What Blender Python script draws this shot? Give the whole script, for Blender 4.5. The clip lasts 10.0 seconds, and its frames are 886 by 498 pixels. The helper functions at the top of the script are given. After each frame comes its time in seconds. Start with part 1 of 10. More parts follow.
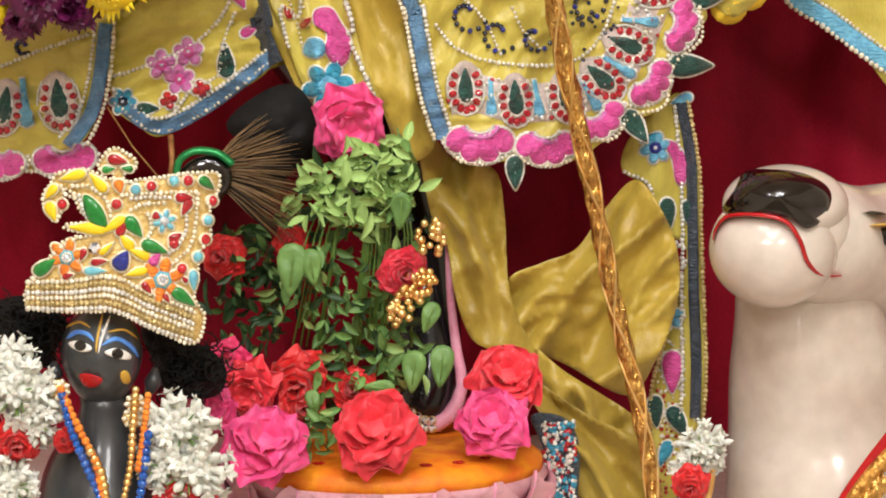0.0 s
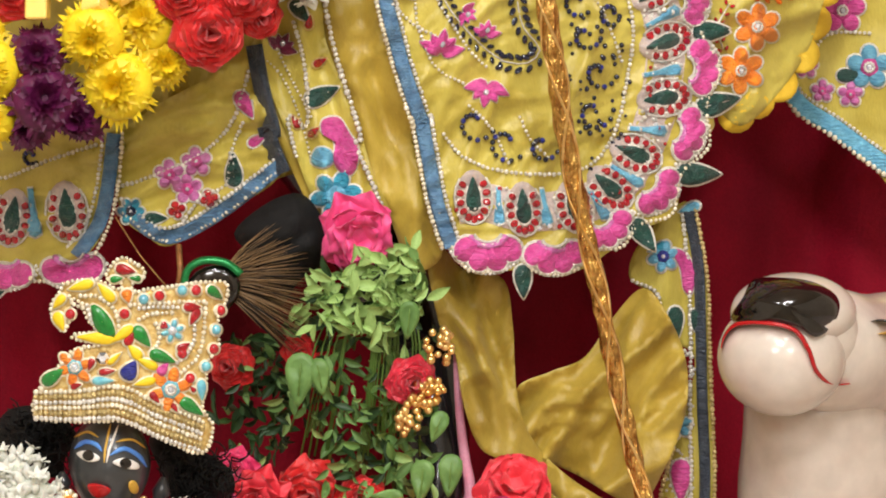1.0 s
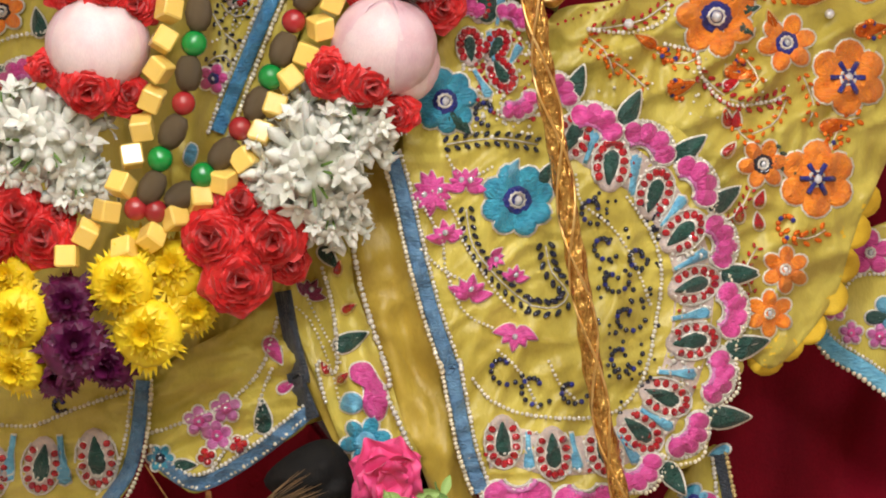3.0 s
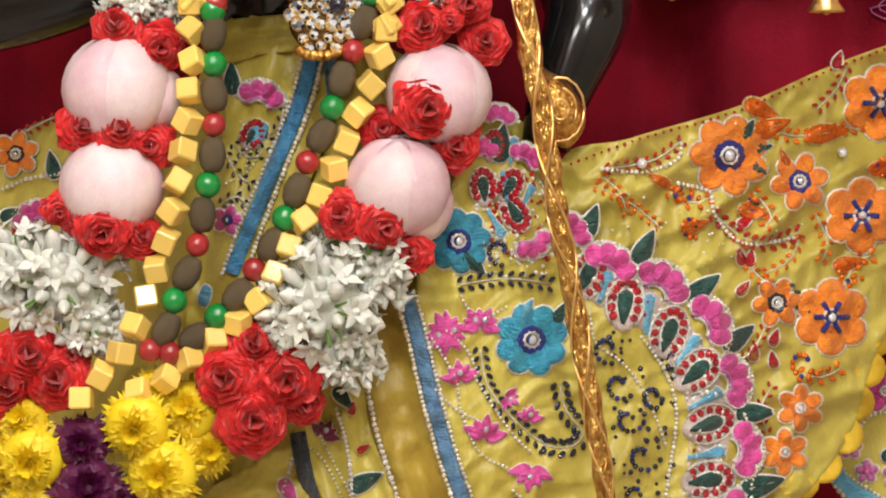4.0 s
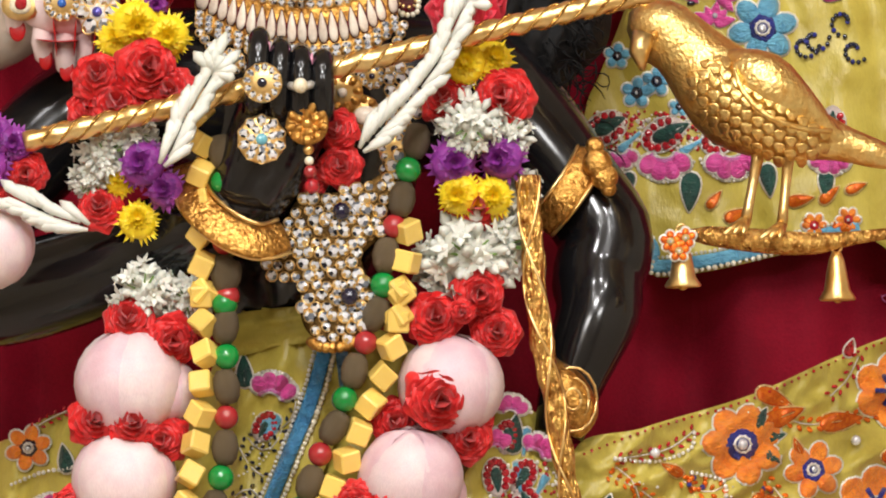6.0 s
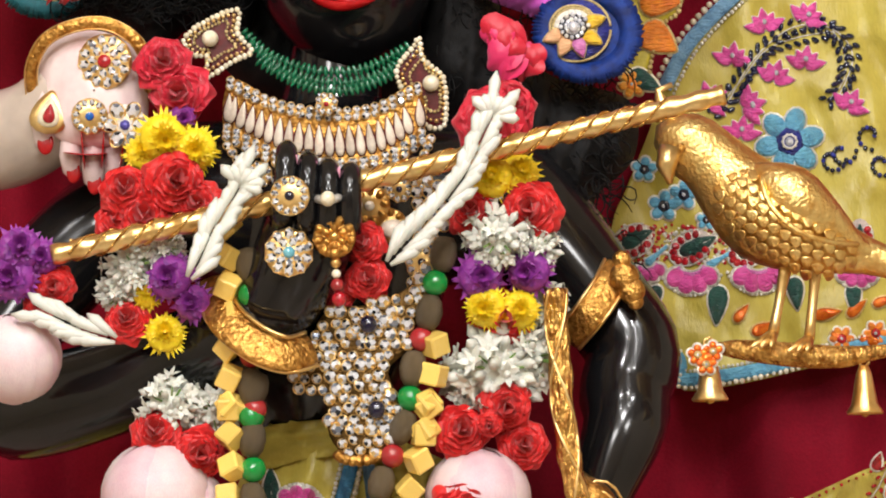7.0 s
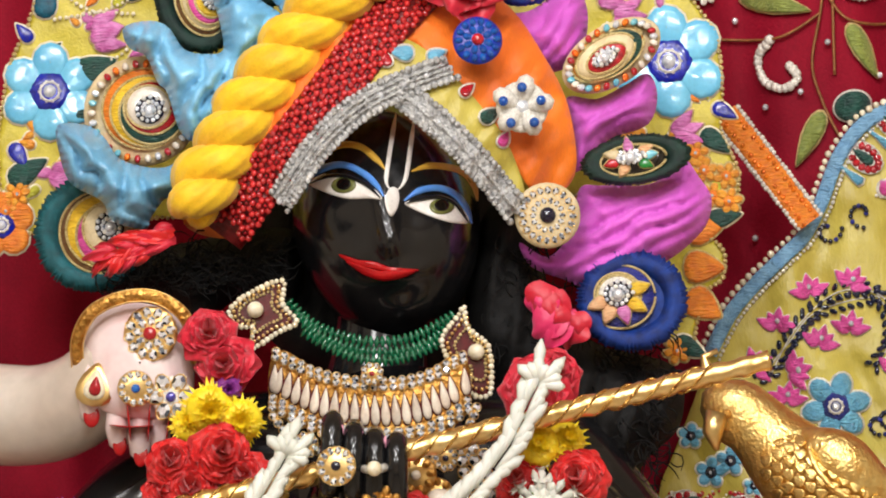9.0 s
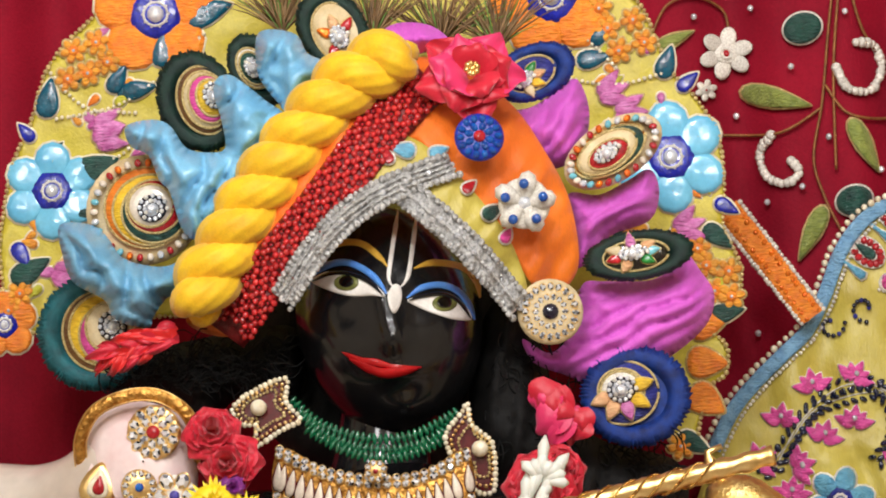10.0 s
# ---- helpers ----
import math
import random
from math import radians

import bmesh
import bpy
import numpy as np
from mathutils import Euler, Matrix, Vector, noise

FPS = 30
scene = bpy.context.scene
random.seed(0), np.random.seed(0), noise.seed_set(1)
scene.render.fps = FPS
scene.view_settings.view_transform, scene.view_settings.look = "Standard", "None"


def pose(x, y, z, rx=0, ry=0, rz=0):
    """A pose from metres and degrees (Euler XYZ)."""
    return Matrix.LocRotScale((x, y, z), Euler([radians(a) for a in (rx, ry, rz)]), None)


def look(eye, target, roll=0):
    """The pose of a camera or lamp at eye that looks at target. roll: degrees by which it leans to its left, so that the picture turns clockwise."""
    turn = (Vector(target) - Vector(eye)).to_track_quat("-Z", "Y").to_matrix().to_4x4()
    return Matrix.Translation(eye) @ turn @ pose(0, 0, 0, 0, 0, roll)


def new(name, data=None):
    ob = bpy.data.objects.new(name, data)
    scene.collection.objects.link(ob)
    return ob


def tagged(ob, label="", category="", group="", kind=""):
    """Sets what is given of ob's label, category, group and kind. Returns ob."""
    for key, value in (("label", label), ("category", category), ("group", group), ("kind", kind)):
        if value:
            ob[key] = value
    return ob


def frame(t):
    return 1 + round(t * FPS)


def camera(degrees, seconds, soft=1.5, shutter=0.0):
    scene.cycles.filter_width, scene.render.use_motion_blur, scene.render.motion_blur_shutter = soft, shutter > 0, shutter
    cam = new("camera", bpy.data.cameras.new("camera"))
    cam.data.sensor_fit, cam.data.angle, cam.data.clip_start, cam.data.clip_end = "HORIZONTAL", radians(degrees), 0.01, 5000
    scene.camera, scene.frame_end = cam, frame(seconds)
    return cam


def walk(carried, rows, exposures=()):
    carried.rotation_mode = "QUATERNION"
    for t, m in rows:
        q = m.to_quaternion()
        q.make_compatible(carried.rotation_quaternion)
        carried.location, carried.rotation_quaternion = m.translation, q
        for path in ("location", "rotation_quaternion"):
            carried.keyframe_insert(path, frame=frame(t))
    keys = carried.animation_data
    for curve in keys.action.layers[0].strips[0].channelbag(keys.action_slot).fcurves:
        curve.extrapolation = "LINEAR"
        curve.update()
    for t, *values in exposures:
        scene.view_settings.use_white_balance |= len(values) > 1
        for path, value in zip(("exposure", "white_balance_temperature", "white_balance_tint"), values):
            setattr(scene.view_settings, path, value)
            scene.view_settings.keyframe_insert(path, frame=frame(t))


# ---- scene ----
from mathutils.geometry import delaunay_2d_cdt

# ---------------------------------------------------------------- camera: turns where it stands
cam = camera(12.0, 10.0, soft=1.9)
EYE = Vector((0.0, -3.14, 1.64))
ROWS = [  # seconds, degrees up, degrees to the left, lean
    (0.0, -8.000, -0.000, -0.000),
    (0.5, -7.295, 0.004, 0.066),
    (1.0, -6.518, 0.092, 0.140),
    (1.5, -5.730, 0.220, 0.196),
    (2.0, -4.887, 0.311, 0.283),
    (2.2, -4.551, 0.337, 0.345),
    (3.3, -2.628, 0.493, 0.651),
    (3.5, -2.235, 0.518, 0.710),
    (4.0, -1.280, 0.634, 0.848),
    (4.5, -0.284, 0.650, 1.066),
    (5.0, 0.739, 0.587, 1.245),
    (5.5, 1.753, 0.668, 1.293),
    (5.7, 2.152, 0.718, 1.295),
    (6.8, 3.884, 1.093, 1.198),
    (7.0, 4.223, 1.174, 1.211),
    (7.5, 5.242, 1.438, 1.349),
    (8.0, 6.217, 1.650, 1.476),
    (8.5, 7.034, 1.730, 1.594),
    (9.0, 7.893, 1.853, 1.736),
    (9.5, 8.682, 1.929, 1.924),
    (10.0, 9.213, 1.942, 2.081),
]
walk(cam, [(t, pose(EYE.x, EYE.y, EYE.z, 90 + up, lean, turn)) for t, up, turn, lean in ROWS],
     exposures=[(0.0, 0.2), (2.0, 0.0), (4.0, -0.08), (7.0, -0.06), (8.5, -0.13), (10.0, -0.27)])

# ---------------------------------------------------------------- light
world = bpy.data.worlds.new("world")
scene.world = world
world.use_nodes = True
world.node_tree.nodes["Background"].inputs[0].default_value = (0.9, 0.93, 1.0, 1)
world.node_tree.nodes["Background"].inputs[1].default_value = 0.02


def lamp(eye, target, power, size, col=(1.0, 0.988, 0.985)):
    data = bpy.data.lights.new("lamp", "AREA")
    data.energy, data.size, data.color, data.shape = power, size, col, "DISK"
    ob = new("lamp", data)
    ob.matrix_world = look(eye, target)
    return ob


LAMPS = [((-0.35, -1.5, 3.48), 6, 0.08), ((0.3, -1.4, 3.48), 6, 0.08), ((-0.5, -2.3, 3.48), 6, 0.08), ((0.5, -2.2, 3.48), 6, 0.08), ((-0.9, -1.7, 3.48), 9, 0.16), ((0.8, -1.7, 3.48), 10, 0.16), ((-0.1, -2.9, 3.48), 58, 0.6),
         ((-1.2, -4.9, 3.48), 58, 0.9), ((1.2, -4.9, 3.48), 62, 0.9)]
for eye, power, size in LAMPS:
    lamp(eye, (0.0, 0.0, 1.6), power, size)


# ---------------------------------------------------------------- materials
def rgb(r, g, b):
    return tuple(((c / 255 + 0.055) / 1.055) ** 2.4 if c > 10 else c / 255 / 12.92 for c in (r, g, b)) + (1.0,)


def mat(name, c, rough=0.6, metal=0.0, c2=None, scale=30, fine=500, bump=0.25, sheen=0.0, coat=0.0, spread=0.12,
        stretch=(1, 1, 1), sss=0.0, trans=0.0, island=False, amount=1.0, depth=0.001, speckle=0.35, spec=0.5):
    """A surface with a slow and a fine variation of colour, fine relief and a random shade from piece to piece."""
    m = bpy.data.materials.new(name)
    m.use_nodes = True
    nt = m.node_tree
    n, link = nt.nodes, nt.links.new
    b = n["Principled BSDF"]
    col = rgb(*c)
    other = rgb(*c2) if c2 else tuple(x * 0.62 for x in col[:3]) + (1,)
    co = n.new("ShaderNodeTexCoord")
    mp = n.new("ShaderNodeMapping")
    mp.inputs["Scale"].default_value = stretch
    link(co.outputs["Object"], mp.inputs["Vector"])
    big, small = n.new("ShaderNodeTexNoise"), n.new("ShaderNodeTexNoise")
    big.inputs["Scale"].default_value, big.inputs["Detail"].default_value = scale, 4
    small.inputs["Scale"].default_value, small.inputs["Detail"].default_value = fine, 3
    link(co.outputs["Object"], big.inputs["Vector"])
    link(mp.outputs["Vector"], small.inputs["Vector"])
    ramp = n.new("ShaderNodeMapRange")
    ramp.inputs[1].default_value, ramp.inputs[2].default_value = 0.35, 0.75
    ramp.inputs[4].default_value = amount
    link(big.outputs["Fac"], ramp.inputs[0])
    mix = n.new("ShaderNodeMix")
    mix.data_type = "RGBA"
    mix.inputs[6].default_value, mix.inputs[7].default_value = col, other
    link(ramp.outputs[0], mix.inputs[0])
    hsv = n.new("ShaderNodeHueSaturation")
    link(mix.outputs[2], hsv.inputs["Color"])
    if island:
        rnd = n.new("ShaderNodeNewGeometry").outputs["Random Per Island"]
    else:
        rnd = n.new("ShaderNodeObjectInfo").outputs["Random"]
    add = n.new("ShaderNodeMath")
    add.operation = "MULTIPLY_ADD"
    add.inputs[1].default_value = spread * 2
    link(rnd, add.inputs[0])
    grain = n.new("ShaderNodeMath")
    grain.operation = "MULTIPLY_ADD"
    grain.inputs[1].default_value, grain.inputs[2].default_value = speckle, 1 - speckle / 2 - spread
    b.inputs["Specular IOR Level"].default_value = spec
    link(small.outputs["Fac"], grain.inputs[0])
    link(grain.outputs[0], add.inputs[2])
    link(add.outputs[0], hsv.inputs["Value"])
    link(hsv.outputs["Color"], b.inputs["Base Color"])
    b.inputs["Roughness"].default_value, b.inputs["Metallic"].default_value = rough, metal
    b.inputs["Sheen Weight"].default_value, b.inputs["Coat Weight"].default_value = sheen, coat
    b.inputs["Coat Roughness"].default_value = 0.06
    b.inputs["Transmission Weight"].default_value = trans
    if sss:
        b.inputs["Subsurface Weight"].default_value = sss
        b.inputs["Subsurface Radius"].default_value = (0.006, 0.003, 0.002)
    if bump:
        bp = n.new("ShaderNodeBump")
        bp.inputs["Strength"].default_value, bp.inputs["Distance"].default_value = bump, depth
        link(small.outputs["Fac"], bp.inputs["Height"])
        link(bp.outputs["Normal"], b.inputs["Normal"])
    return m


SILK = mat("yellow_silk", (204, 188, 86), 0.38, c2=(172, 152, 56), scale=26, fine=500, bump=0.3, sheen=0.1, stretch=(1, 1, 0.4), depth=0.002, speckle=0.2)
SASH = mat("mustard_satin", (192, 166, 68), 0.42, c2=(158, 130, 44), scale=22, fine=500, bump=0.25, sheen=0.1, stretch=(1, 1, 0.4), depth=0.002, speckle=0.2)
VELVET = mat("maroon_velvet", (148, 14, 40), 0.75, c2=(104, 9, 28), scale=7, fine=400, bump=0.5, spec=0.15, speckle=0.45)
STONE = mat("black_marble", (17, 17, 19), 0.17, c2=(25, 24, 25), scale=25, fine=90, bump=0.03, coat=0.25, spread=0, spec=0.4)
WHITE = mat("white_marble", (214, 203, 192), 0.22, c2=(188, 168, 152), scale=14, fine=60, bump=0.02, coat=0.4, spread=0, sss=0.1, amount=0.7)
PALM = mat("pink_marble", (240, 224, 222), 0.25, c2=(226, 186, 186), scale=30, fine=80, bump=0.02, coat=0.3, spread=0)
BLACKP = mat("black_paint", (12, 10, 10), 0.1, c2=(26, 20, 18), scale=60, fine=200, bump=0.05, coat=0.6, spread=0)
REDP = mat("red_paint", (186, 22, 26), 0.25, c2=(160, 12, 20), scale=80, fine=300, bump=0.05, spread=0)
WHITEP = mat("white_paint", (238, 234, 228), 0.3, c2=(222, 216, 208), scale=80, bump=0.05, spread=0)
BLUEP = mat("blue_paint", (92, 152, 226), 0.3, c2=(70, 120, 210), scale=60, bump=0.05, spread=0)
NAVYP = mat("navy_paint", (22, 26, 120), 0.3, scale=60, bump=0.05, spread=0)
OCHRE = mat("ochre_paint", (214, 172, 68), 0.35, c2=(196, 146, 50), scale=80, bump=0.1, spread=0)
IRIS = mat("iris_paint", (120, 122, 66), 0.2, c2=(80, 84, 40), scale=200, bump=0.0, spread=0)
PINKP = mat("pink_paint", (236, 166, 190), 0.35, c2=(226, 140, 166), scale=80, bump=0.05, spread=0)
GOLD = mat("gold_foil", (240, 196, 112), 0.24, 0.95, c2=(150, 88, 30), scale=150, fine=300, bump=1.0, spread=0.05, depth=0.006, stretch=(1, 1, 0.3))
GOLDS = mat("polished_gold", (248, 220, 156), 0.3, 0.95, c2=(222, 170, 86), scale=40, fine=200, bump=0.15, spread=0.05)
BRASS = mat("old_gold_relief", (232, 180, 96), 0.32, 0.95, c2=(140, 86, 30), scale=220, fine=320, bump=1.0, spread=0.05, depth=0.002)
SILVER = mat("silver_thread", (244, 240, 230), 0.28, 0.12, c2=(196, 188, 176), scale=620, fine=900, bump=0.6, island=True, spread=0.2, depth=0.002)
GOLDT = mat("gold_thread", (240, 220, 158), 0.3, 0.3, c2=(178, 144, 80), scale=620, fine=900, bump=1.0, island=True, spread=0.2, depth=0.002)
NET = mat("pale_net", (212, 192, 180), 0.35, 0.15, c2=(188, 176, 178), scale=380, fine=900, bump=0.8, depth=0.002)
PEARL = mat("cream_bead", (236, 229, 208), 0.22, c2=(212, 194, 152), scale=200, fine=500, bump=0.2, coat=0.4, island=True, spread=0.2)
FAIR = mat("clear_crystal", (248, 250, 253), 0.05, 0.45, c2=(196, 204, 220), scale=420, fine=900, bump=0.6, island=True, spread=0.25)


def satin(name, c, c2=None, rough=0.4, **k):
    return mat(name, c, rough, c2=c2, scale=140, fine=620, bump=0.9, sheen=0.15, stretch=(0.25, 1, 1), depth=0.003, speckle=0.6, **k)


PINK = satin("pink_satin_stitch", (226, 84, 166), (196, 48, 128), 0.32)
ORCHID = satin("orchid_satin_stitch", (224, 140, 200), (180, 60, 140))
GREEN = satin("green_satin_stitch", (10, 74, 62), (6, 48, 44))
SKY = satin("sky_satin_stitch", (112, 184, 212), (80, 150, 190))
TEAL = satin("teal_satin_stitch", (54, 160, 188), (30, 120, 154))
NAVY = satin("navy_satin_stitch", (22, 34, 140), (16, 22, 90))
ORANGE = satin("orange_satin_stitch", (250, 148, 32), (230, 110, 20))
RUBY = mat("ruby_bead", (192, 30, 42), 0.15, c2=(120, 10, 24), scale=300, fine=600, bump=0.3, coat=0.6, island=True, spread=0.2)
JET = mat("dark_blue_bead", (16, 22, 58), 0.14, c2=(6, 26, 34), scale=300, fine=600, bump=0.3, coat=0.7, island=True, spread=0.2)
AMBERB = mat("orange_sequin", (244, 132, 34), 0.2, 0.35, c2=(206, 70, 16), scale=300, fine=700, bump=0.6, island=True, spread=0.25)
BAND = satin("dusty_blue_ribbon", (98, 142, 176), (70, 110, 150))
WALLP = mat("cream_plaster", (216, 206, 188), 0.8, c2=(200, 188, 168), scale=2, fine=60, bump=0.15, spread=0)
TILE = mat("polished_floor", (190, 178, 160), 0.25, c2=(166, 150, 130), scale=3, fine=40, bump=0.03, spread=0)
HAIR = mat("black_hair", (13, 12, 12), 0.7, c2=(20, 18, 17), scale=60, fine=300, bump=0.6, stretch=(4, 4, 0.4), spec=0.25)


# ---------------------------------------------------------------- building helpers
def F(u, v, d=0.0):
    """The place d metres nearer to the viewer than the altar's middle plane, seen over the spot (u, v) of that plane."""
    return EYE + (Vector((u, 0.0, v)) - EYE) * ((3.14 - d) / 3.14)


class Build:
    """Collects faces of several materials for one mesh."""

    def __init__(self):
        self.v, self.f, self.k, self.mats = [], [], [], []

    def slot(self, m):
        if m not in self.mats:
            self.mats.append(m)
        return self.mats.index(m)

    def add(self, verts, faces, m):
        o, s = len(self.v), self.slot(m)
        self.v += [tuple(p) for p in verts]
        self.f += [tuple(i + o for i in q) for q in faces]
        self.k += [s] * len(faces)
        return self

    def grid(self, rows, m, wrap=False):
        """Rows of equal length become a skin; wrap joins each row's ends."""
        w = len(rows[0])
        fs = []
        for i in range(len(rows) - 1):
            for j in range(w if wrap else w - 1):
                a, b = i * w + j, i * w + (j + 1) % w
                fs.append((a, b, b + w, a + w))
        return self.add([p for r in rows for p in r], fs, m)

    def ball(self, c, r, m, nu=8, nv=5, rot=None):
        r = (r, r, r) if isinstance(r, (int, float)) else r
        rows = []
        for i in range(nv + 1):
            a = math.pi * i / nv
            s = max(math.sin(a), 1e-3)
            row = [Vector((r[0] * s * math.cos(2 * math.pi * j / nu), r[1] * s * math.sin(2 * math.pi * j / nu), r[2] * math.cos(a))) for j in range(nu)]
            rows.append([Vector(c) + ((rot @ p) if rot else p) for p in row])
        return self.grid(rows, m, True)

    def tube(self, pts, rad, m, n=10, flat=1.0, twist=0.0, lobes=0, lobe=0.0):
        pts = [Vector(p) for p in pts]
        rad = [rad] * len(pts) if isinstance(rad, (int, float)) else rad
        rows, side = [], None
        for i, p in enumerate(pts):
            t = (pts[min(i + 1, len(pts) - 1)] - pts[max(i - 1, 0)]).normalized()
            if side is None:
                side = t.cross(Vector((0, 1, 0)))
                side = side.normalized() if side.length > 0.1 else Vector((1, 0, 0))
            side = (side - t * side.dot(t)).normalized()
            up = side.cross(t)
            row = []
            for j in range(n):
                a = 2 * math.pi * j / n + twist * i
                k = rad[i] * (1 + lobe * math.cos(lobes * (a - 2 * twist * i))) if lobes else rad[i]
                row.append(p + side * k * math.cos(a) + up * k * flat * math.sin(a))
            rows.append(row)
        rows = [[pts[0]] * n] + rows + [[pts[-1]] * n]
        return self.grid(rows, m, True)

    def lathe(self, prof, m, mx, n=16):
        return self.grid([[mx @ Vector((r * math.cos(2 * math.pi * j / n), r * math.sin(2 * math.pi * j / n), z)) for j in range(n)] for r, z in prof], m, True)

    def cube(self, mx, s, m, bev=0.18):
        """A block with cut edges."""
        vs, idx = [], {}
        for sx in (-1, 1):
            for sy in (-1, 1):
                for sz in (-1, 1):
                    for ax in range(3):
                        p = [sx * (1 - bev), sy * (1 - bev), sz * (1 - bev)]
                        p[ax] = (sx, sy, sz)[ax]
                        idx[(sx, sy, sz, ax)] = len(vs)
                        vs.append(mx @ Vector([p[k] * s[k] for k in range(3)]))
        fs = []
        for ax in range(3):
            o = [k for k in range(3) if k != ax]
            for sg in (-1, 1):
                q = []
                for a, b in ((-1, -1), (1, -1), (1, 1), (-1, 1)):
                    w = [0, 0, 0]
                    w[ax], w[o[0]], w[o[1]] = sg, a, b
                    q.append(idx[(*w, ax)])
                fs.append(tuple(q))
        for ax in range(3):
            o = [k for k in range(3) if k != ax]
            for a in (-1, 1):
                for b in (-1, 1):
                    q = []
                    for sg, k in ((-1, o[0]), (1, o[0]), (1, o[1]), (-1, o[1])):
                        w = [0, 0, 0]
                        w[ax], w[o[0]], w[o[1]] = sg, a, b
                        q.append(idx[(*w, k)])
                    fs.append(tuple(q))
        for sx in (-1, 1):
            for sy in (-1, 1):
                for sz in (-1, 1):
                    fs.append(tuple(idx[(sx, sy, sz, ax)] for ax in range(3)))
        return self.add(vs, fs, m)

    def mesh(self, name, smooth=True):
        me = bpy.data.meshes.new(name)
        me.from_pydata(self.v, [], self.f)
        for m in self.mats:
            me.materials.append(m)
        me.polygons.foreach_set("material_index", self.k)
        me.polygons.foreach_set("use_smooth", [smooth] * len(self.f))
        bm = bmesh.new()
        bm.from_mesh(me)
        bmesh.ops.remove_doubles(bm, verts=bm.verts, dist=1e-6)
        bmesh.ops.recalc_face_normals(bm, faces=bm.faces)
        bm.to_mesh(me)
        bm.free()
        return me


def thing(name, at, label, category, group="", kind=""):
    ob = new(name)
    ob.empty_display_size = 0.02
    ob.matrix_basis = Matrix.Translation(at)
    return tagged(ob, label, category, group, kind)


def under(ob, parent):
    ob.parent = parent
    ob.matrix_parent_inverse = parent.matrix_basis.inverted()
    return ob


def part(name, b, parent, label="", smooth=True):
    ob = new(name, b.mesh(name, smooth) if isinstance(b, Build) else b)
    under(ob, parent)
    return tagged(ob, label)


def solo(name, b, label, category, group="", kind="", smooth=True):
    ob = new(name, b.mesh(name, smooth))
    return tagged(ob, label, category, group, kind)


def put(name, mesh, m, parent, label=""):
    """One more piece on a shared mesh."""
    ob = new(name, mesh)
    ob.matrix_basis = m
    under(ob, parent)
    return tagged(ob, label)


def at(uv, d, s=1.0, rx=0, ry=0, rz=0):
    """A pose over the spot uv, its local z turned towards the viewer, with turns rx (nod), ry (swing) and rz (spin)."""
    return Matrix.Translation(F(*uv, d)) @ pose(0, 0, 0, 90 + rx, 0, ry) @ pose(0, 0, 0, 0, 0, rz) @ Matrix.Scale(s * (3.14 - d) / 3.14, 4)


def smooth_line(pts, step=0.004, closed=False):
    """A soft curve through the points, in even steps."""
    p = [Vector(q) for q in pts]
    n = len(p)
    fine = []
    for i in range(n if closed else n - 1):
        g = (lambda k: p[k % n]) if closed else (lambda k: p[max(0, min(n - 1, k))])
        a, b, c, d = g(i - 1), g(i), g(i + 1), g(i + 2)
        m = max(2, min(24, int((c - b).length / step * 4)))
        for j in range(m):
            t = j / m
            fine.append(0.5 * (2 * b + (c - a) * t + (2 * a - 5 * b + 4 * c - d) * t * t + (3 * b - a - 3 * c + d) * t ** 3))
    fine.append(p[0].copy() if closed else p[-1].copy())
    run = [0.0]
    for i in range(1, len(fine)):
        run.append(run[-1] + (fine[i] - fine[i - 1]).length)
    count_ = max(3 if closed else 1, round(run[-1] / step))
    out, k = [], 0
    for i in range(count_ if closed else count_ + 1):
        s = run[-1] * i / count_
        while k < len(run) - 2 and run[k + 1] < s:
            k += 1
        w = (s - run[k]) / max(run[k + 1] - run[k], 1e-9)
        out.append(fine[k].lerp(fine[k + 1], min(1.0, w)))
    return out


def crease(u, v, scale, depth, ang=40.0, seed=0.0):
    """Sharp little creases that run along the angle."""
    a = radians(ang)
    x, y = u * math.cos(a) + v * math.sin(a), -u * math.sin(a) + v * math.cos(a)
    k = 1 - abs(noise.noise((x * scale * 0.35 + seed, y * scale, seed))) * 2.2
    return depth * max(0.0, k) ** 2


def rumple(u, v, wave, depth, ang, seed=0.0):
    """Crumpled silk: warped ridges along the angle, with finer ones between them."""
    a = radians(ang)
    w = noise.noise((u * 14 + seed, v * 14, seed))
    x, y = (u * math.cos(a) + v * math.sin(a)) / wave * 0.4 + w, (v * math.cos(a) - u * math.sin(a)) / wave + 1.3 * w
    k = 1 - 2 * abs(noise.noise((x, y, seed)))
    return depth * (max(0.0, k) ** 1.6 + 0.3 * (1 - 2 * abs(noise.noise((x * 2.3, y * 2.1, seed + 5)))))


def inside(p, poly):
    hit = False
    for i in range(len(poly)):
        a, b = poly[i], poly[i - 1]
        if (a[1] > p[1]) != (b[1] > p[1]) and p[0] < (b[0] - a[0]) * (p[1] - a[1]) / (b[1] - a[1]) + a[0]:
            hit = not hit
    return hit


def dist_edge(p, line):
    return min(math.hypot(q[0] - p[0], q[1] - p[1]) for q in line)


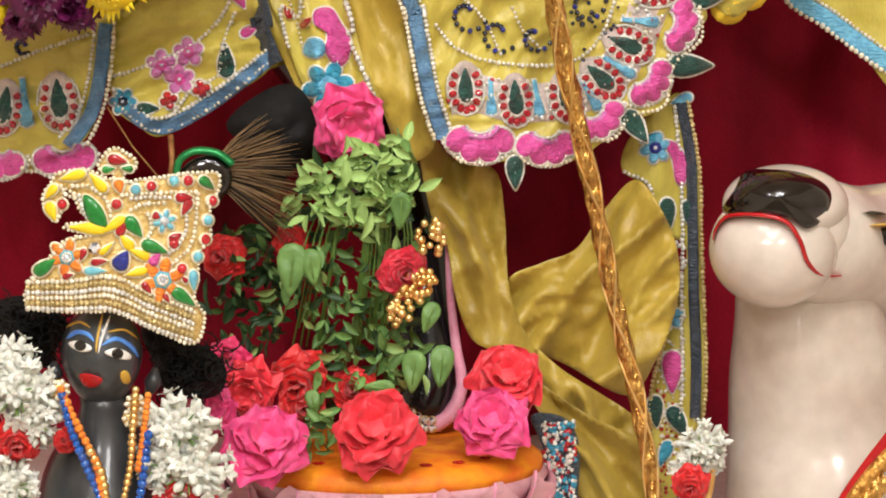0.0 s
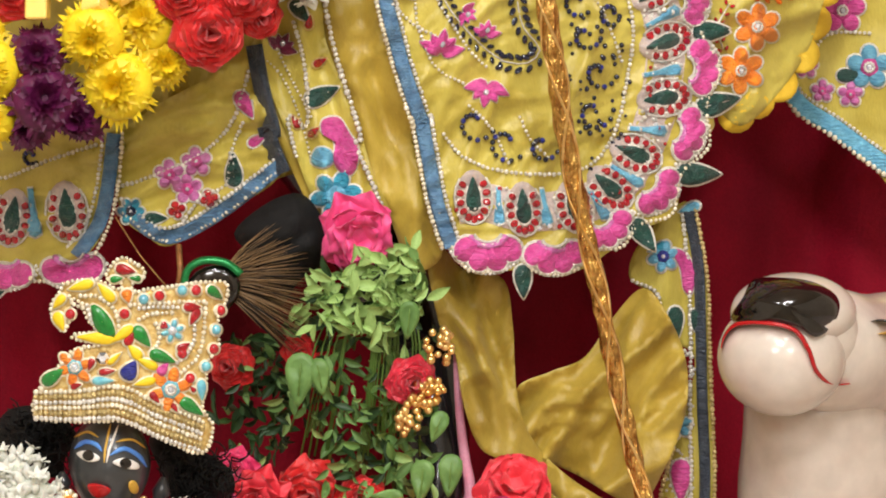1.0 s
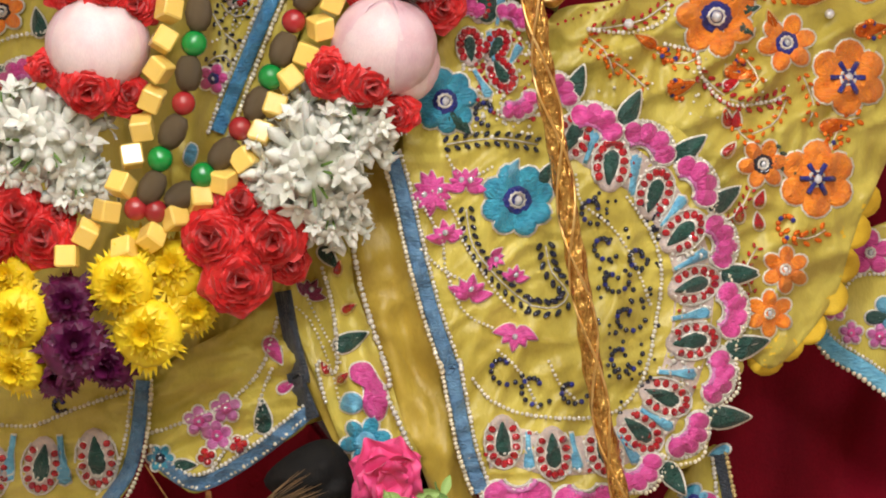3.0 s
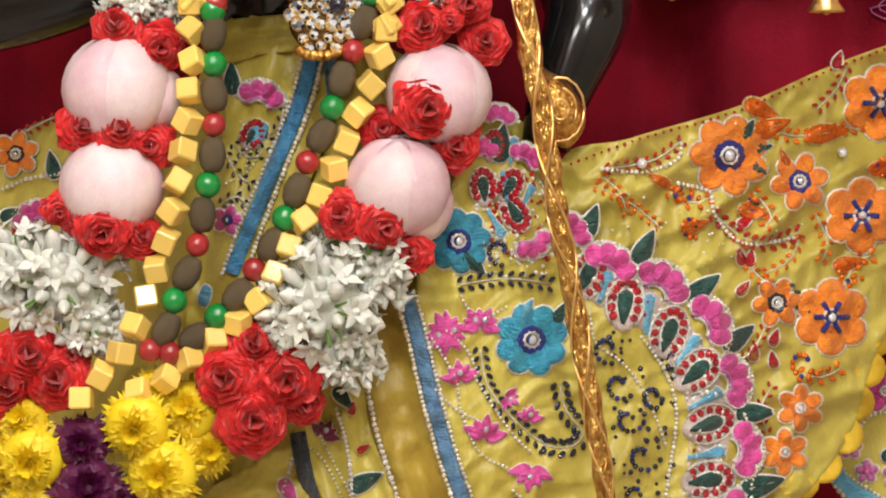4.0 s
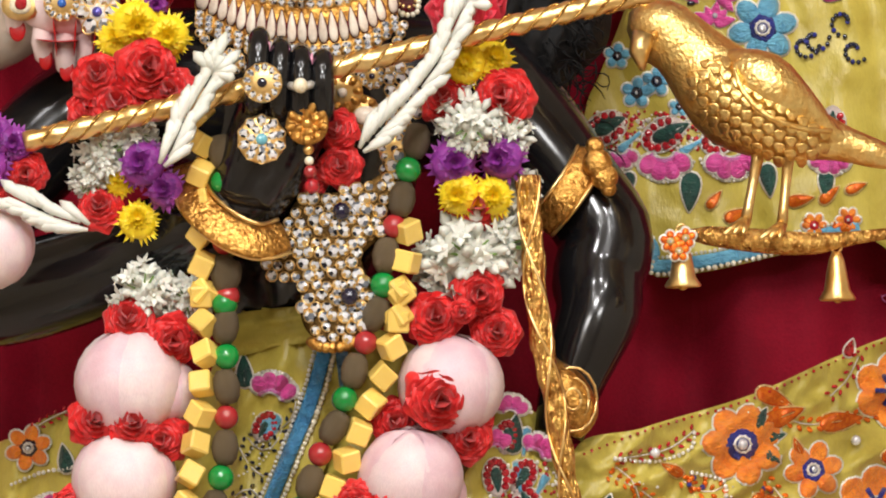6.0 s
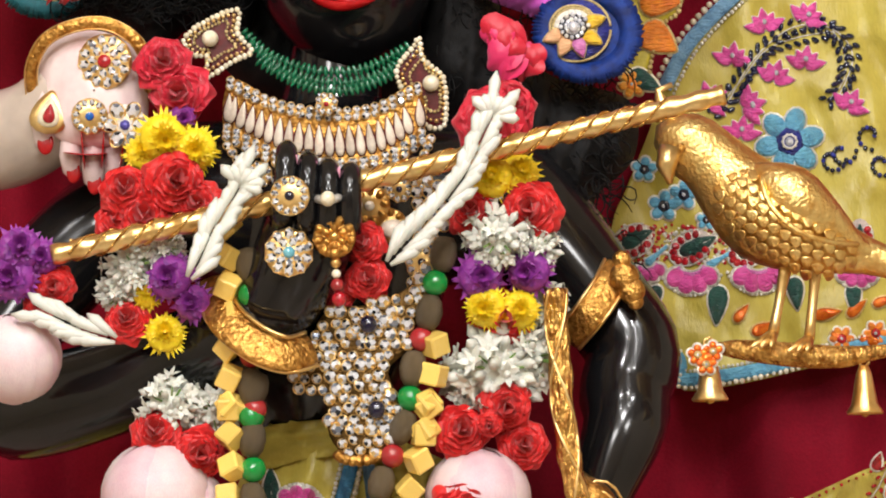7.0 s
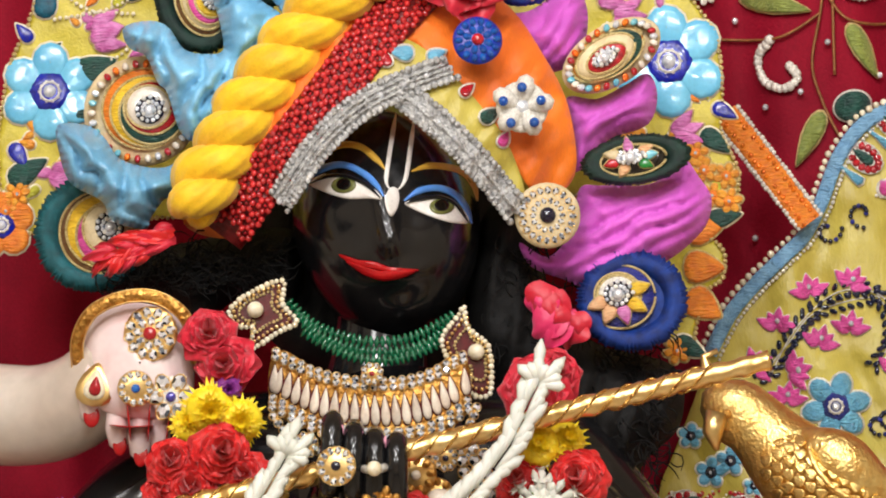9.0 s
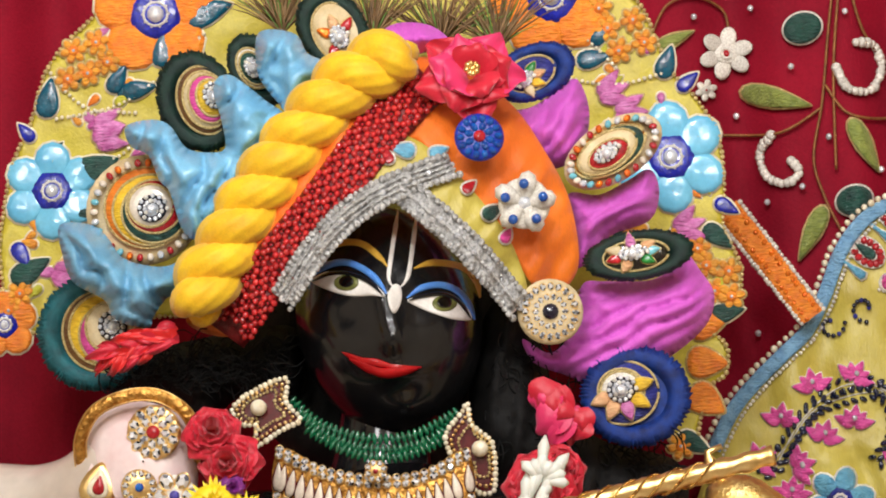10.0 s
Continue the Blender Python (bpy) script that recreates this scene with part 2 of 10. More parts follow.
def cloth(name, outline, surf, m, parent, label="", step=0.006, thick=0.0016, soft=True):
    """A sheet of cloth over an outline in the plane, at the depth that surf gives, with a back and an edge."""
    line = [tuple(q) for q in (smooth_line(outline, step, True) if soft else outline)]
    lo, hi = [min(q[k] for q in line) for k in (0, 1)], [max(q[k] for q in line) for k in (0, 1)]
    pts = [Vector(q) for q in line]
    y, odd = lo[1] + step / 2, 0
    while y < hi[1]:
        x = lo[0] + step / 2 + (step / 2 if odd else 0)
        while x < hi[0]:
            if inside((x, y), line) and min((q[0] - x) ** 2 + (q[1] - y) ** 2 for q in line) > (step * 0.55) ** 2:
                pts.append(Vector((x, y)))
            x += step
        y, odd = y + step * 0.87, 1 - odd
    n = len(line)
    v2, _, f2, *_ = delaunay_2d_cdt(pts, [(i, (i + 1) % n) for i in range(n)], [], 1, 1e-7)
    b = Build()
    front = [F(q[0], q[1], surf(q[0], q[1])) for q in v2]
    back = [F(q[0], q[1], surf(q[0], q[1]) - thick) for q in v2]
    k = len(front)
    edge = {}
    for t in f2:
        for i in range(3):
            e = (t[i], t[(i + 1) % 3])
            edge[e] = edge.get(e, 0) + 1
    rim = [e for e in edge if (e[1], e[0]) not in edge]
    b.add(front + back, [tuple(t) for t in f2] + [tuple(i + k for i in reversed(t)) for t in f2] + [(e[1], e[0], e[0] + k, e[1] + k) for e in rim], m)
    return part(name, b, parent, label) if parent else b


def folds(u, v, ang, wave, depth, seed=0.0):
    """Soft uneven folds that run along the angle ang (degrees)."""
    a = radians(ang)
    s = -u * math.sin(a) + v * math.cos(a)
    r = u * math.cos(a) + v * math.sin(a)
    w = noise.noise((u * 9 + seed, v * 9, seed)) * 1.6
    x = s / wave * 2 * math.pi + w * 2
    return depth * (0.6 * math.sin(x) + 0.4 * math.sin(1.7 * x + 3 * r / wave * 0.3 + seed))


def wrinkle(u, v, scale, depth, seed=0.0):
    return depth * (noise.noise((u * scale + seed, v * scale, seed)) + 0.5 * noise.noise((u * scale * 2.3, v * scale * 2.3 + seed, seed)))


# ---------------------------------------------------------------- the room
def slab(name, lo, hi, m, label, category, kind="structure"):
    b = Build()
    c, s = [(lo[k] + hi[k]) / 2 for k in range(3)], [(hi[k] - lo[k]) / 2 for k in range(3)]
    b.cube(Matrix.Translation(c), s, m, 0.004)
    return solo(name, b, label, category, "", kind, False)


slab("floor", (-2.6, -5.4, -0.1), (2.6, 0.8, 0.0), TILE, "polished pale stone floor of the temple hall", "floor")
slab("ceiling", (-2.6, -5.4, 3.52), (2.6, 0.8, 3.62), WALLP, "plain cream plaster ceiling", "ceiling")
slab("wall_north", (-2.6, 0.6, 0.0), (2.6, 0.8, 3.52), WALLP, "cream plaster wall behind the altar curtain", "wall")
slab("wall_south", (-2.6, -5.4, 0.0), (2.6, -5.2, 3.52), WALLP, "cream plaster wall of the hall", "wall")
slab("wall_west", (-2.6, -5.2, 0.0), (-2.4, 0.6, 3.52), WALLP, "cream plaster side wall", "wall")
slab("wall_east", (2.4, -5.2, 0.0), (2.6, 0.6, 3.52), WALLP, "cream plaster side wall", "wall")
for eye, power, size in LAMPS:
    fit = thing("ceiling_light", (eye[0], eye[1], 3.515), "round recessed white ceiling light, switched on", "ceiling light", "ceiling lights")
    mx = Matrix.Translation((eye[0], eye[1], 3.49))
    b = Build()
    r = size / 2
    b.lathe([(r + 0.012, 0.028), (r + 0.02, 0.02), (r + 0.02, 0.004), (r + 0.006, 0.0), (r, 0.01)], WHITEP, mx, 24)
    part("rim", b, fit)
    b = Build()
    glow = bpy.data.materials.new("lit_diffuser")
    glow.use_nodes = True
    glow.node_tree.nodes["Principled BSDF"].inputs["Emission Color"].default_value = (1, 0.93, 0.84, 1)
    glow.node_tree.nodes["Principled BSDF"].inputs["Emission Strength"].default_value = 6
    b.lathe([(r, 0.014), (r * 0.6, 0.012), (0.001, 0.011)], glow, mx, 24)
    part("diffuser", b, fit)

b = Build()
b.cube(Matrix.Translation((0, 0.02, 0.5)), (0.95, 0.42, 0.47), WHITE, 0.006)
b.cube(Matrix.Translation((0, 0.02, 0.985)), (1.0, 0.47, 0.015), WHITE, 0.008)
solo("altar_table", b, "white marble altar platform that carries the statues", "altar", smooth=False)


# velvet curtain with long upright folds
def curtain_depth(u, v):
    return -0.30 + 0.012 * math.sin(u * 44 + 1.4 * math.sin(v * 2.1 + u * 3)) + 0.006 * math.sin(u * 103 + v * 1.3) + 0.004 * noise.noise((u * 14, v * 2, 3))


b = Build()
b.grid([[F(-0.9 + 1.8 * i / 260, 0.75 + 2.1 * j / 60, curtain_depth(-0.9 + 1.8 * i / 260, 0.75 + 2.1 * j / 60)) for i in range(261)] for j in range(61)], VELVET)
back_curtain = thing("curtain", (0, 0.33, 1.0), "maroon velvet curtain with soft upright folds behind the altar", "curtain", kind="structure")
part("velvet", b, back_curtain)


# ---------------------------------------------------------------- the dress
def hips(u, v):
    return 0.095 - 1.5 * (u + 0.06) ** 2


def s_under(u, v):
    return hips(u, v) - 0.03 + folds(u, v, 80, 0.035, 0.004, 1) + crease(u, v, 26, 0.01, 75, 1) + rumple(u, v, 0.014, 0.0060, 75, 1)


def s_apron(u, v):
    return hips(u, v) + folds(u, v, 70, 0.12, 0.004, 2) + wrinkle(u, v, 30, 0.003, 4) + crease(u, v, 20, 0.009, 70, 3) + rumple(u, v, 0.016, 0.0048, 30, 3)


def s_wing(u, v):
    return hips(u, v) - 0.018 + folds(u, v, 25, 0.05, 0.003, 5) + wrinkle(u, v, 45, 0.003, 9) + crease(u, v, 26, 0.012, 30, 5) + rumple(u, v, 0.015, 0.0067, 62, 7)


def s_left(u, v):
    return hips(u, v) - 0.014 + folds(u, v, 20, 0.03, 0.004, 7) + crease(u, v, 30, 0.012, 18, 2) + rumple(u, v, 0.014, 0.0060, 15, 2)


def s_pleat(u, v):
    return hips(u, v) - 0.020 + folds(u, v, 100, 0.03, 0.005, 11) + crease(u, v, 30, 0.012, 105, 6) + rumple(u, v, 0.018, 0.006, 104, 6)


def s_corner(u, v):
    return -0.16 + wrinkle(u, v, 20, 0.004, 2)


skirt = thing("skirt", F(-0.06, 1.2, 0.0), "yellow silk skirt with embroidered panels and beaded scalloped hem", "skirt")
cloth("lining", [(-0.1961, 1.7393), (-0.1369, 1.7456), (-0.0909, 1.7285), (-0.0160, 1.6890), (0.0420, 1.6456), (0.0614, 1.5694), (0.0259, 1.4861)] + [(-0.0034, 1.3209), (-0.0541, 1.3382), (-0.1133, 1.3384), (-0.1599, 1.3301), (-0.2484, 1.3603), (-0.3500, 1.3565), (-0.3863, 1.4752)] + [(-0.3968, 1.6235), (-0.3583, 1.6567), (-0.3201, 1.6730), (-0.2315, 1.6803)], s_under, SILK, skirt, step=0.0045)
P_WING = cloth("wing_panel", [(0.0522, 1.6319), (0.1053, 1.6505), (0.1857, 1.6732), (0.2494, 1.7000), (0.2994, 1.7178), (0.3468, 1.7315), (0.3532, 1.6472)] + [(0.2967, 1.5097), (0.2860, 1.4888), (0.2773, 1.4636), (0.2665, 1.4300), (0.2452, 1.3985), (0.2176, 1.3735), (0.1903, 1.3865), (0.1437, 1.3638), (0.0809, 1.4068), (0.0613, 1.5336)], s_wing, SILK, skirt, step=0.0034)
cloth("pleat", [(-0.1419, 1.4686), (-0.1079, 1.4851), (-0.0693, 1.5352), (-0.0491, 1.4675), (-0.0246, 1.3996)] + [(-0.0285, 1.3635), (-0.0119, 1.3040), (-0.0070, 1.2750), (-0.0291, 1.2657), (-0.0458, 1.3041), (-0.0584, 1.3212), (-0.0754, 1.3042), (-0.1008, 1.3086), (-0.1217, 1.3470), (-0.1382, 1.3894)], s_pleat, SASH, skirt, "plain mustard pleats")
P_STRIP = cloth("pleat_strip", [(-0.1486, 1.4349), (-0.1250, 1.4684), (-0.0996, 1.4765), (-0.0917, 1.4342), (-0.0712, 1.3832)] + [(-0.0686, 1.3764), (-0.0583, 1.3382), (-0.0449, 1.3041), (-0.0754, 1.3085), (-0.1007, 1.3171), (-0.1174, 1.3554), (-0.1339, 1.3979), (-0.1463, 1.4318)], lambda u, v: s_pleat(u, v) + 0.006, SILK, skirt, step=0.0045)
P_SIDE = cloth("side_panel", [(-0.2505, 1.3603), (-0.2228, 1.3877), (-0.1803, 1.4108), (-0.1463, 1.4360), (-0.1382, 1.3894), (-0.1259, 1.3406), (-0.1685, 1.3089), (-0.2090, 1.2844), (-0.2280, 1.2913), (-0.2469, 1.3092)], s_left, SILK, skirt, step=0.0045)
P_LEFT = cloth("left_panel", [(-0.4008, 1.3567), (-0.3498, 1.3734), (-0.2990, 1.3774), (-0.2462, 1.3730), (-0.2531, 1.3220), (-0.2641, 1.2880), (-0.2876, 1.2668), (-0.3217, 1.2563), (-0.3512, 1.2713), (-0.3768, 1.2629), (-0.4022, 1.2673)], lambda u, v: s_left(u, v) + 0.008, SILK, skirt, step=0.0045)
P_APRON = cloth("apron", [(-0.0261, 1.6231), (-0.0005, 1.6480), (0.0328, 1.6224), (0.0576, 1.5842)] + [(0.0785, 1.5692), (0.1037, 1.5626), (0.1457, 1.5558), (0.1727, 1.5239), (0.1870, 1.4815), (0.1949, 1.4308), (0.1966, 1.3801)] + [(0.1962, 1.3710), (0.1742, 1.3371), (0.1666, 1.3074), (0.1362, 1.2927), (0.1171, 1.2778), (0.0959, 1.2652), (0.0514, 1.2653), (0.0175, 1.2646), (0.0007, 1.2805), (-0.0118, 1.3210), (-0.0221, 1.3889), (-0.0449, 1.4525), (-0.0647, 1.5242)] + [(-0.0567, 1.5351), (-0.0521, 1.5645)], s_apron, SILK, skirt, step=0.0034)

corner = thing("shawl_end", F(*(0.2966, 1.3960), -0.16), "yellow silk shawl end with pale blue beaded border", "shawl")
cloth("fabric", [(0.2468, 1.3983), (0.2585, 1.4173), (0.2753, 1.4658), (0.3122, 1.4845), (0.3593, 1.4885), (0.3645, 1.3023), (0.3128, 1.3450), (0.2798, 1.3706), (0.2586, 1.3834)], s_corner, SILK, corner)


# the loose sash below the skirt
def s_sash(u, v):
    return 0.035 + folds(u, v, 102, 0.045, 0.009, 3) + crease(u, v, 26, 0.02, 105, 3) + rumple(u, v, 0.022, 0.007, 100, 3) + wrinkle(u, v, 14, 0.004, 6)


def s_sash2(u, v):
    return 0.015 + folds(u, v, 42, 0.06, 0.008, 8) + crease(u, v, 24, 0.022, 48, 9) + rumple(u, v, 0.024, 0.008, 48, 9) + wrinkle(u, v, 16, 0.005, 1)


def s_sash3(u, v):
    return 0.05 + folds(u, v, 135, 0.045, 0.007, 5) + crease(u, v, 28, 0.018, 130, 5) + rumple(u, v, 0.022, 0.007, 128, 5)


sash = thing("sash", F(*(0.0708, 1.1302), 0.02), "plain mustard satin sash hanging in loose deep folds", "sash")
cloth("hanging_fold", [(-0.0207, 1.3017), (0.0068, 1.2676), (0.0386, 1.2591), (0.0463, 1.2249), (0.0494, 1.1733), (0.0601, 1.1389), (0.0879, 1.1086), (0.1436, 1.0718), (0.1472, 1.0522), (0.1095, 1.0675), (0.0752, 1.0913), (0.0452, 1.1173), (0.0217, 1.1302), (0.0089, 1.1647), (0.0026, 1.2034), (-0.0102, 1.2291)], s_sash, SASH, sash, step=0.004)
cloth("looped_fold", [(0.1446, 1.2514), (0.1639, 1.2291), (0.1769, 1.1948), (0.1763, 1.1561), (0.1604, 1.1130), (0.1393, 1.0870), (0.0965, 1.1086), (0.0601, 1.1302), (0.0485, 1.1733), (0.0749, 1.1884), (0.1003, 1.1991), (0.1214, 1.2291)], s_sash2, SASH, sash, step=0.004)
cloth("tail", [(0.0409, 1.1259), (0.0752, 1.0956), (0.1137, 1.0696), (0.1437, 1.0566), (0.1566, 1.0435), (0.1527, 0.9999), (0.1314, 0.9737), (0.1141, 0.9999), (0.0968, 1.0174), (0.0752, 1.0696), (0.0495, 1.1043)], s_sash3, SASH, sash, step=0.004)


def s_strip(u, v):
    return 0.0 + folds(u, v, 92, 0.05, 0.006, 2)


strip = thing("side_scarf", F(*(0.1770, 1.1733), 0.0), "narrow yellow embroidered scarf with grey beaded edge hanging from the skirt", "scarf")
cloth("fabric", [(0.1423, 1.2868), (0.1738, 1.3166), (0.1853, 1.3017), (0.1934, 1.2463), (0.1966, 1.1733), (0.1997, 1.1130), (0.1975, 1.0696), (0.1874, 1.0557), (0.1782, 1.0218), (0.1742, 0.9868), (0.1570, 0.9868), (0.1566, 1.0435), (0.1572, 1.0870), (0.1647, 1.1173), (0.1755, 1.1561), (0.1828, 1.1991), (0.1619, 1.2141), (0.1553, 1.2441), (0.1340, 1.2591)], s_strip, SILK, strip, step=0.005)

# ---------------------------------------------------------------- the black statue, one mesh
HEADC = (-0.1299, 2.0936)


def face(u, v):
    """Depth of the statue's face over the plane."""
    x, z = (u - HEADC[0]), (v - HEADC[1])
    # the head leans a little
    x, z = x * 0.985 + z * 0.17, z * 0.985 - x * 0.17
    rx, rz = 0.0705 * (1 - 0.08 * max(0, -z / 0.088)), (0.10 if z > 0 else 0.0875)
    k = 1 - (x / rx) ** 2 - (z / rz) ** 2
    d = 0.075 * math.sqrt(max(k, 0.0))
    ridge = math.exp(-(x / 0.0075) ** 2)
    d += 0.014 * ridge * math.exp(-((z + 0.012) / 0.013) ** 2) + 0.008 * ridge * math.exp(-((z - 0.012) / 0.022) ** 2)
    d += 0.007 * math.exp(-(x / 0.02) ** 2 - ((z + 0.037) / 0.008) ** 2)
    d += 0.006 * math.exp(-(x / 0.016) ** 2 - ((z + 0.066) / 0.012) ** 2)
    for s in (-1, 1):
        d -= 0.004 * math.exp(-((x - s * 0.03) / 0.016) ** 2 - ((z - 0.012) / 0.011) ** 2)
        d += 0.003 * math.exp(-((x - s * 0.036) / 0.018) ** 2 - ((z + 0.02) / 0.02) ** 2)
    return d + 0.0


def pad(b, pts, h, m, surf, lift=0.0006):
    """A raised cushion over an outline."""
    n = len(pts)
    cx, cy = sum(p[0] for p in pts) / n, sum(p[1] for p in pts) / n
    rows = []
    for s, k in ((1.0, -0.0012), (0.97, lift + 0.0008 + 0.35 * h), (0.72, lift + 0.0008 + 0.8 * h), (0.38, lift + 0.0008 + h), (0.02, lift + 0.0008 + h * 1.03)):
        row = []
        for p in pts:
            u, v = cx + (p[0] - cx) * s, cy + (p[1] - cy) * s
            row.append(F(u, v, surf(u, v) + k))
        rows.append(row)
    b.grid(rows, m, True)


def cord(b, pts, w, m, surf, lift=0.001, n=5):
    """A round cord laid along a line of the plane."""
    b.tube([F(p[0], p[1], surf(p[0], p[1]) + lift) for p in pts], w, m, n)


def spline3(pts, step=0.01):
    return smooth_line([F(*p[0], p[1]) for p in pts], step)


def limb(b, spots, m, n=20):
    """A smooth limb through spots of (place, depth, radius)."""
    line = smooth_line([Vector((*F(*p, d), r)) for p, d, r in spots], 0.012)
    b.tube([q.xyz for q in line], [max(q[3], 0.001) for q in line], m, n)


b = Build()
rows = []
for i in range(49):
    a = math.pi * i / 48
    row = []
    for j in range(64):
        t = 2 * math.pi * j / 64
        x, y, z = math.sin(a) * math.cos(t), math.sin(a) * math.sin(t), math.cos(a)
        rz = 0.10 if z > 0 else 0.0875
        X, Z = 0.0705 * (1 - 0.08 * max(0, -z)) * x, rz * z
        u, v = HEADC[0] + X * 0.985 - Z * 0.17, HEADC[1] + Z * 0.985 + X * 0.17
        d = 0.075 * y
        row.append(F(u, v, face(u, v) if y > 0.12 else (d if y <= 0 else d + (face(u, v) - 0.075 * y) * y / 0.12)))
    rows.append(row)
b.grid(rows, STONE, True)
limb(b, [((-0.1345, 2.0337), -0.01, 0.035), ((-0.1399, 1.9869), -0.01, 0.038), ((-0.1427, 1.9614), -0.01, 0.05)], STONE)
limb(b, [((-0.1433, 1.9699), -0.01, 0.05), ((-0.1363, 1.9207), 0.0, 0.088), ((-0.1417, 1.8572), 0.0, 0.085), ((-0.1557, 1.7857), 0.01, 0.075), ((-0.1581, 1.7427), -0.02, 0.055), ((-0.1505, 1.7004), -0.06, 0.05), ((-0.1252, 1.4515), -0.06, 0.06), ((-0.0711, 1.3212), -0.05, 0.04), ((-0.0208, 1.1991), -0.02, 0.028)], STONE, 28)
# shoulders and the arm that holds the staff
limb(b, [((-0.1196, 1.9075), 0.0, 0.07), ((-0.0266, 1.9054), 0.0, 0.06), ((0.0150, 1.8790), 0.0, 0.046), ((0.0561, 1.8316), 0.01, 0.037), ((0.0804, 1.7931), 0.02, 0.036), ((0.0733, 1.7595), 0.035, 0.034), ((0.0735, 1.7376), 0.05, 0.031), ((0.0535, 1.6875), 0.06, 0.024), ((0.0420, 1.6456), 0.07, 0.018)], STONE, 24)
# the arm that lifts the flute
limb(b, [((-0.1705, 1.9002), 0.0, 0.07), ((-0.2508, 1.9105), 0.0, 0.06), ((-0.3061, 1.8948), 0.0, 0.045), ((-0.3490, 1.8619), 0.01, 0.04), ((-0.3974, 1.7986), 0.02, 0.038), ((-0.3855, 1.7603), 0.04, 0.038), ((-0.3178, 1.7715), 0.07, 0.036), ((-0.2454, 1.7994), 0.10, 0.033), ((-0.1986, 1.8195), 0.13, 0.03), ((-0.1773, 1.8316), 0.13, 0.02)], STONE, 24)
limb(b, [((-0.1933, 1.8118), 0.125, 0.012), ((-0.1888, 1.8244), 0.13, 0.028), ((-0.1713, 1.8579), 0.145, 0.033), ((-0.1558, 1.8956), 0.15, 0.034), ((-0.1511, 1.9210), 0.15, 0.03), ((-0.1496, 1.9316), 0.15, 0.016)], STONE, 24)
for x0, y0, x1, y1 in (((-0.1747, 1.9504) + (-0.1791, 1.8919)), ((-0.1587, 1.9424) + (-0.1623, 1.8873)), ((-0.1436, 1.9370) + (-0.1454, 1.8827)), ((-0.1275, 1.9332) + (-0.1293, 1.8866))):
    limb(b, [((x0, y0 - 0.004), 0.16, 0.004), ((x0, y0), 0.178, 0.0075), ((x0 * 0.6 + x1 * 0.4, y0 * 0.6 + y1 * 0.4), 0.187, 0.0082), ((x1, y1), 0.176, 0.009)], STONE, 12)
# knee, shin and the raised foot with its painted sole
limb(b, [((-0.0187, 1.2077), -0.02, 0.03), ((-0.0124, 1.1475), 0.01, 0.026), ((-0.0102, 1.1043), 0.03, 0.022), ((-0.0167, 1.0783), 0.045, 0.019), ((-0.0209, 1.0675), 0.05, 0.012)], STONE, 18)
limb(b, [((0.0034, 1.2077), 0.03, 0.002), ((0.0055, 1.1647), 0.035, 0.003), ((0.0102, 1.1216), 0.04, 0.004), ((0.0145, 1.0956), 0.045, 0.0045), ((0.0068, 1.0740), 0.05, 0.006), ((-0.0081, 1.0631), 0.055, 0.006), ((-0.0167, 1.0609), 0.055, 0.003)], PINKP, 10)


def stroke(pts, w, m, lift=0.0008, surf=face, flat=0.35):
    """A painted line of varying width on the stone."""
    line = smooth_line(pts, 0.002)
    n = len(line)
    rows = []
    for i, p in enumerate(line):
        t = (line[min(i + 1, n - 1)] - line[max(i - 1, 0)]).normalized()
        k = w * min(1.0, 0.25 + 4 * min(i, n - 1 - i) / n)
        s = Vector((-t.y, t.x)) * k / 2
        row = []
        for a, l in ((-1, -0.0006), (-0.8, lift), (0, lift * 1.4), (0.8, lift), (1, -0.0006)):
            q = p + s * a
            row.append(F(q.x, q.y, surf(q.x, q.y) + l))
        rows.append(row)
    b.grid(rows, m)


def shape(pts, h, m, lift=0.0006, surf=face):
    pad(b, smooth_line(pts, 0.0015, True), h, m, surf, lift)


# painted brows, eyes, mark and mouth
stroke([(-0.1754, 2.1511), (-0.1633, 2.1572), (-0.1484, 2.1554), (-0.1359, 2.1447), (-0.1305, 2.1376)], 0.00547, OCHRE)
stroke([(-0.1105, 2.1352), (-0.0955, 2.1390), (-0.0743, 2.1349), (-0.0639, 2.1238), (-0.0613, 2.1108)], 0.00547, OCHRE)
shape([(-0.1888, 2.1291), (-0.1767, 2.1356), (-0.1596, 2.1333), (-0.1427, 2.1263), (-0.1328, 2.1152), (-0.1430, 2.1156), (-0.1601, 2.1161), (-0.1770, 2.1218)], 0.0007, WHITEP)
shape([(-0.1167, 2.1113), (-0.1047, 2.1143), (-0.0876, 2.1159), (-0.0750, 2.1091), (-0.0677, 2.0951), (-0.0797, 2.0946), (-0.0923, 2.0984), (-0.1071, 2.1049)], 0.0007, WHITEP)
stroke([(-0.1904, 2.1309), (-0.1766, 2.1399), (-0.1616, 2.1420), (-0.1468, 2.1351), (-0.1364, 2.1248), (-0.1319, 2.1169)], 0.00547, BLUEP, 0.0014)
stroke([(-0.1166, 2.1130), (-0.1045, 2.1203), (-0.0896, 2.1216), (-0.0769, 2.1156), (-0.0688, 2.1037), (-0.0660, 2.0941)], 0.00547, BLUEP, 0.0014)
stroke([(-0.1875, 2.1286), (-0.1746, 2.1338), (-0.1596, 2.1333), (-0.1449, 2.1264), (-0.1345, 2.1161)], 0.00379, STONE, 0.003)
stroke([(-0.1150, 2.1112), (-0.1025, 2.1142), (-0.0885, 2.1147), (-0.0767, 2.1082), (-0.0686, 2.0951)], 0.00379, STONE, 0.003)
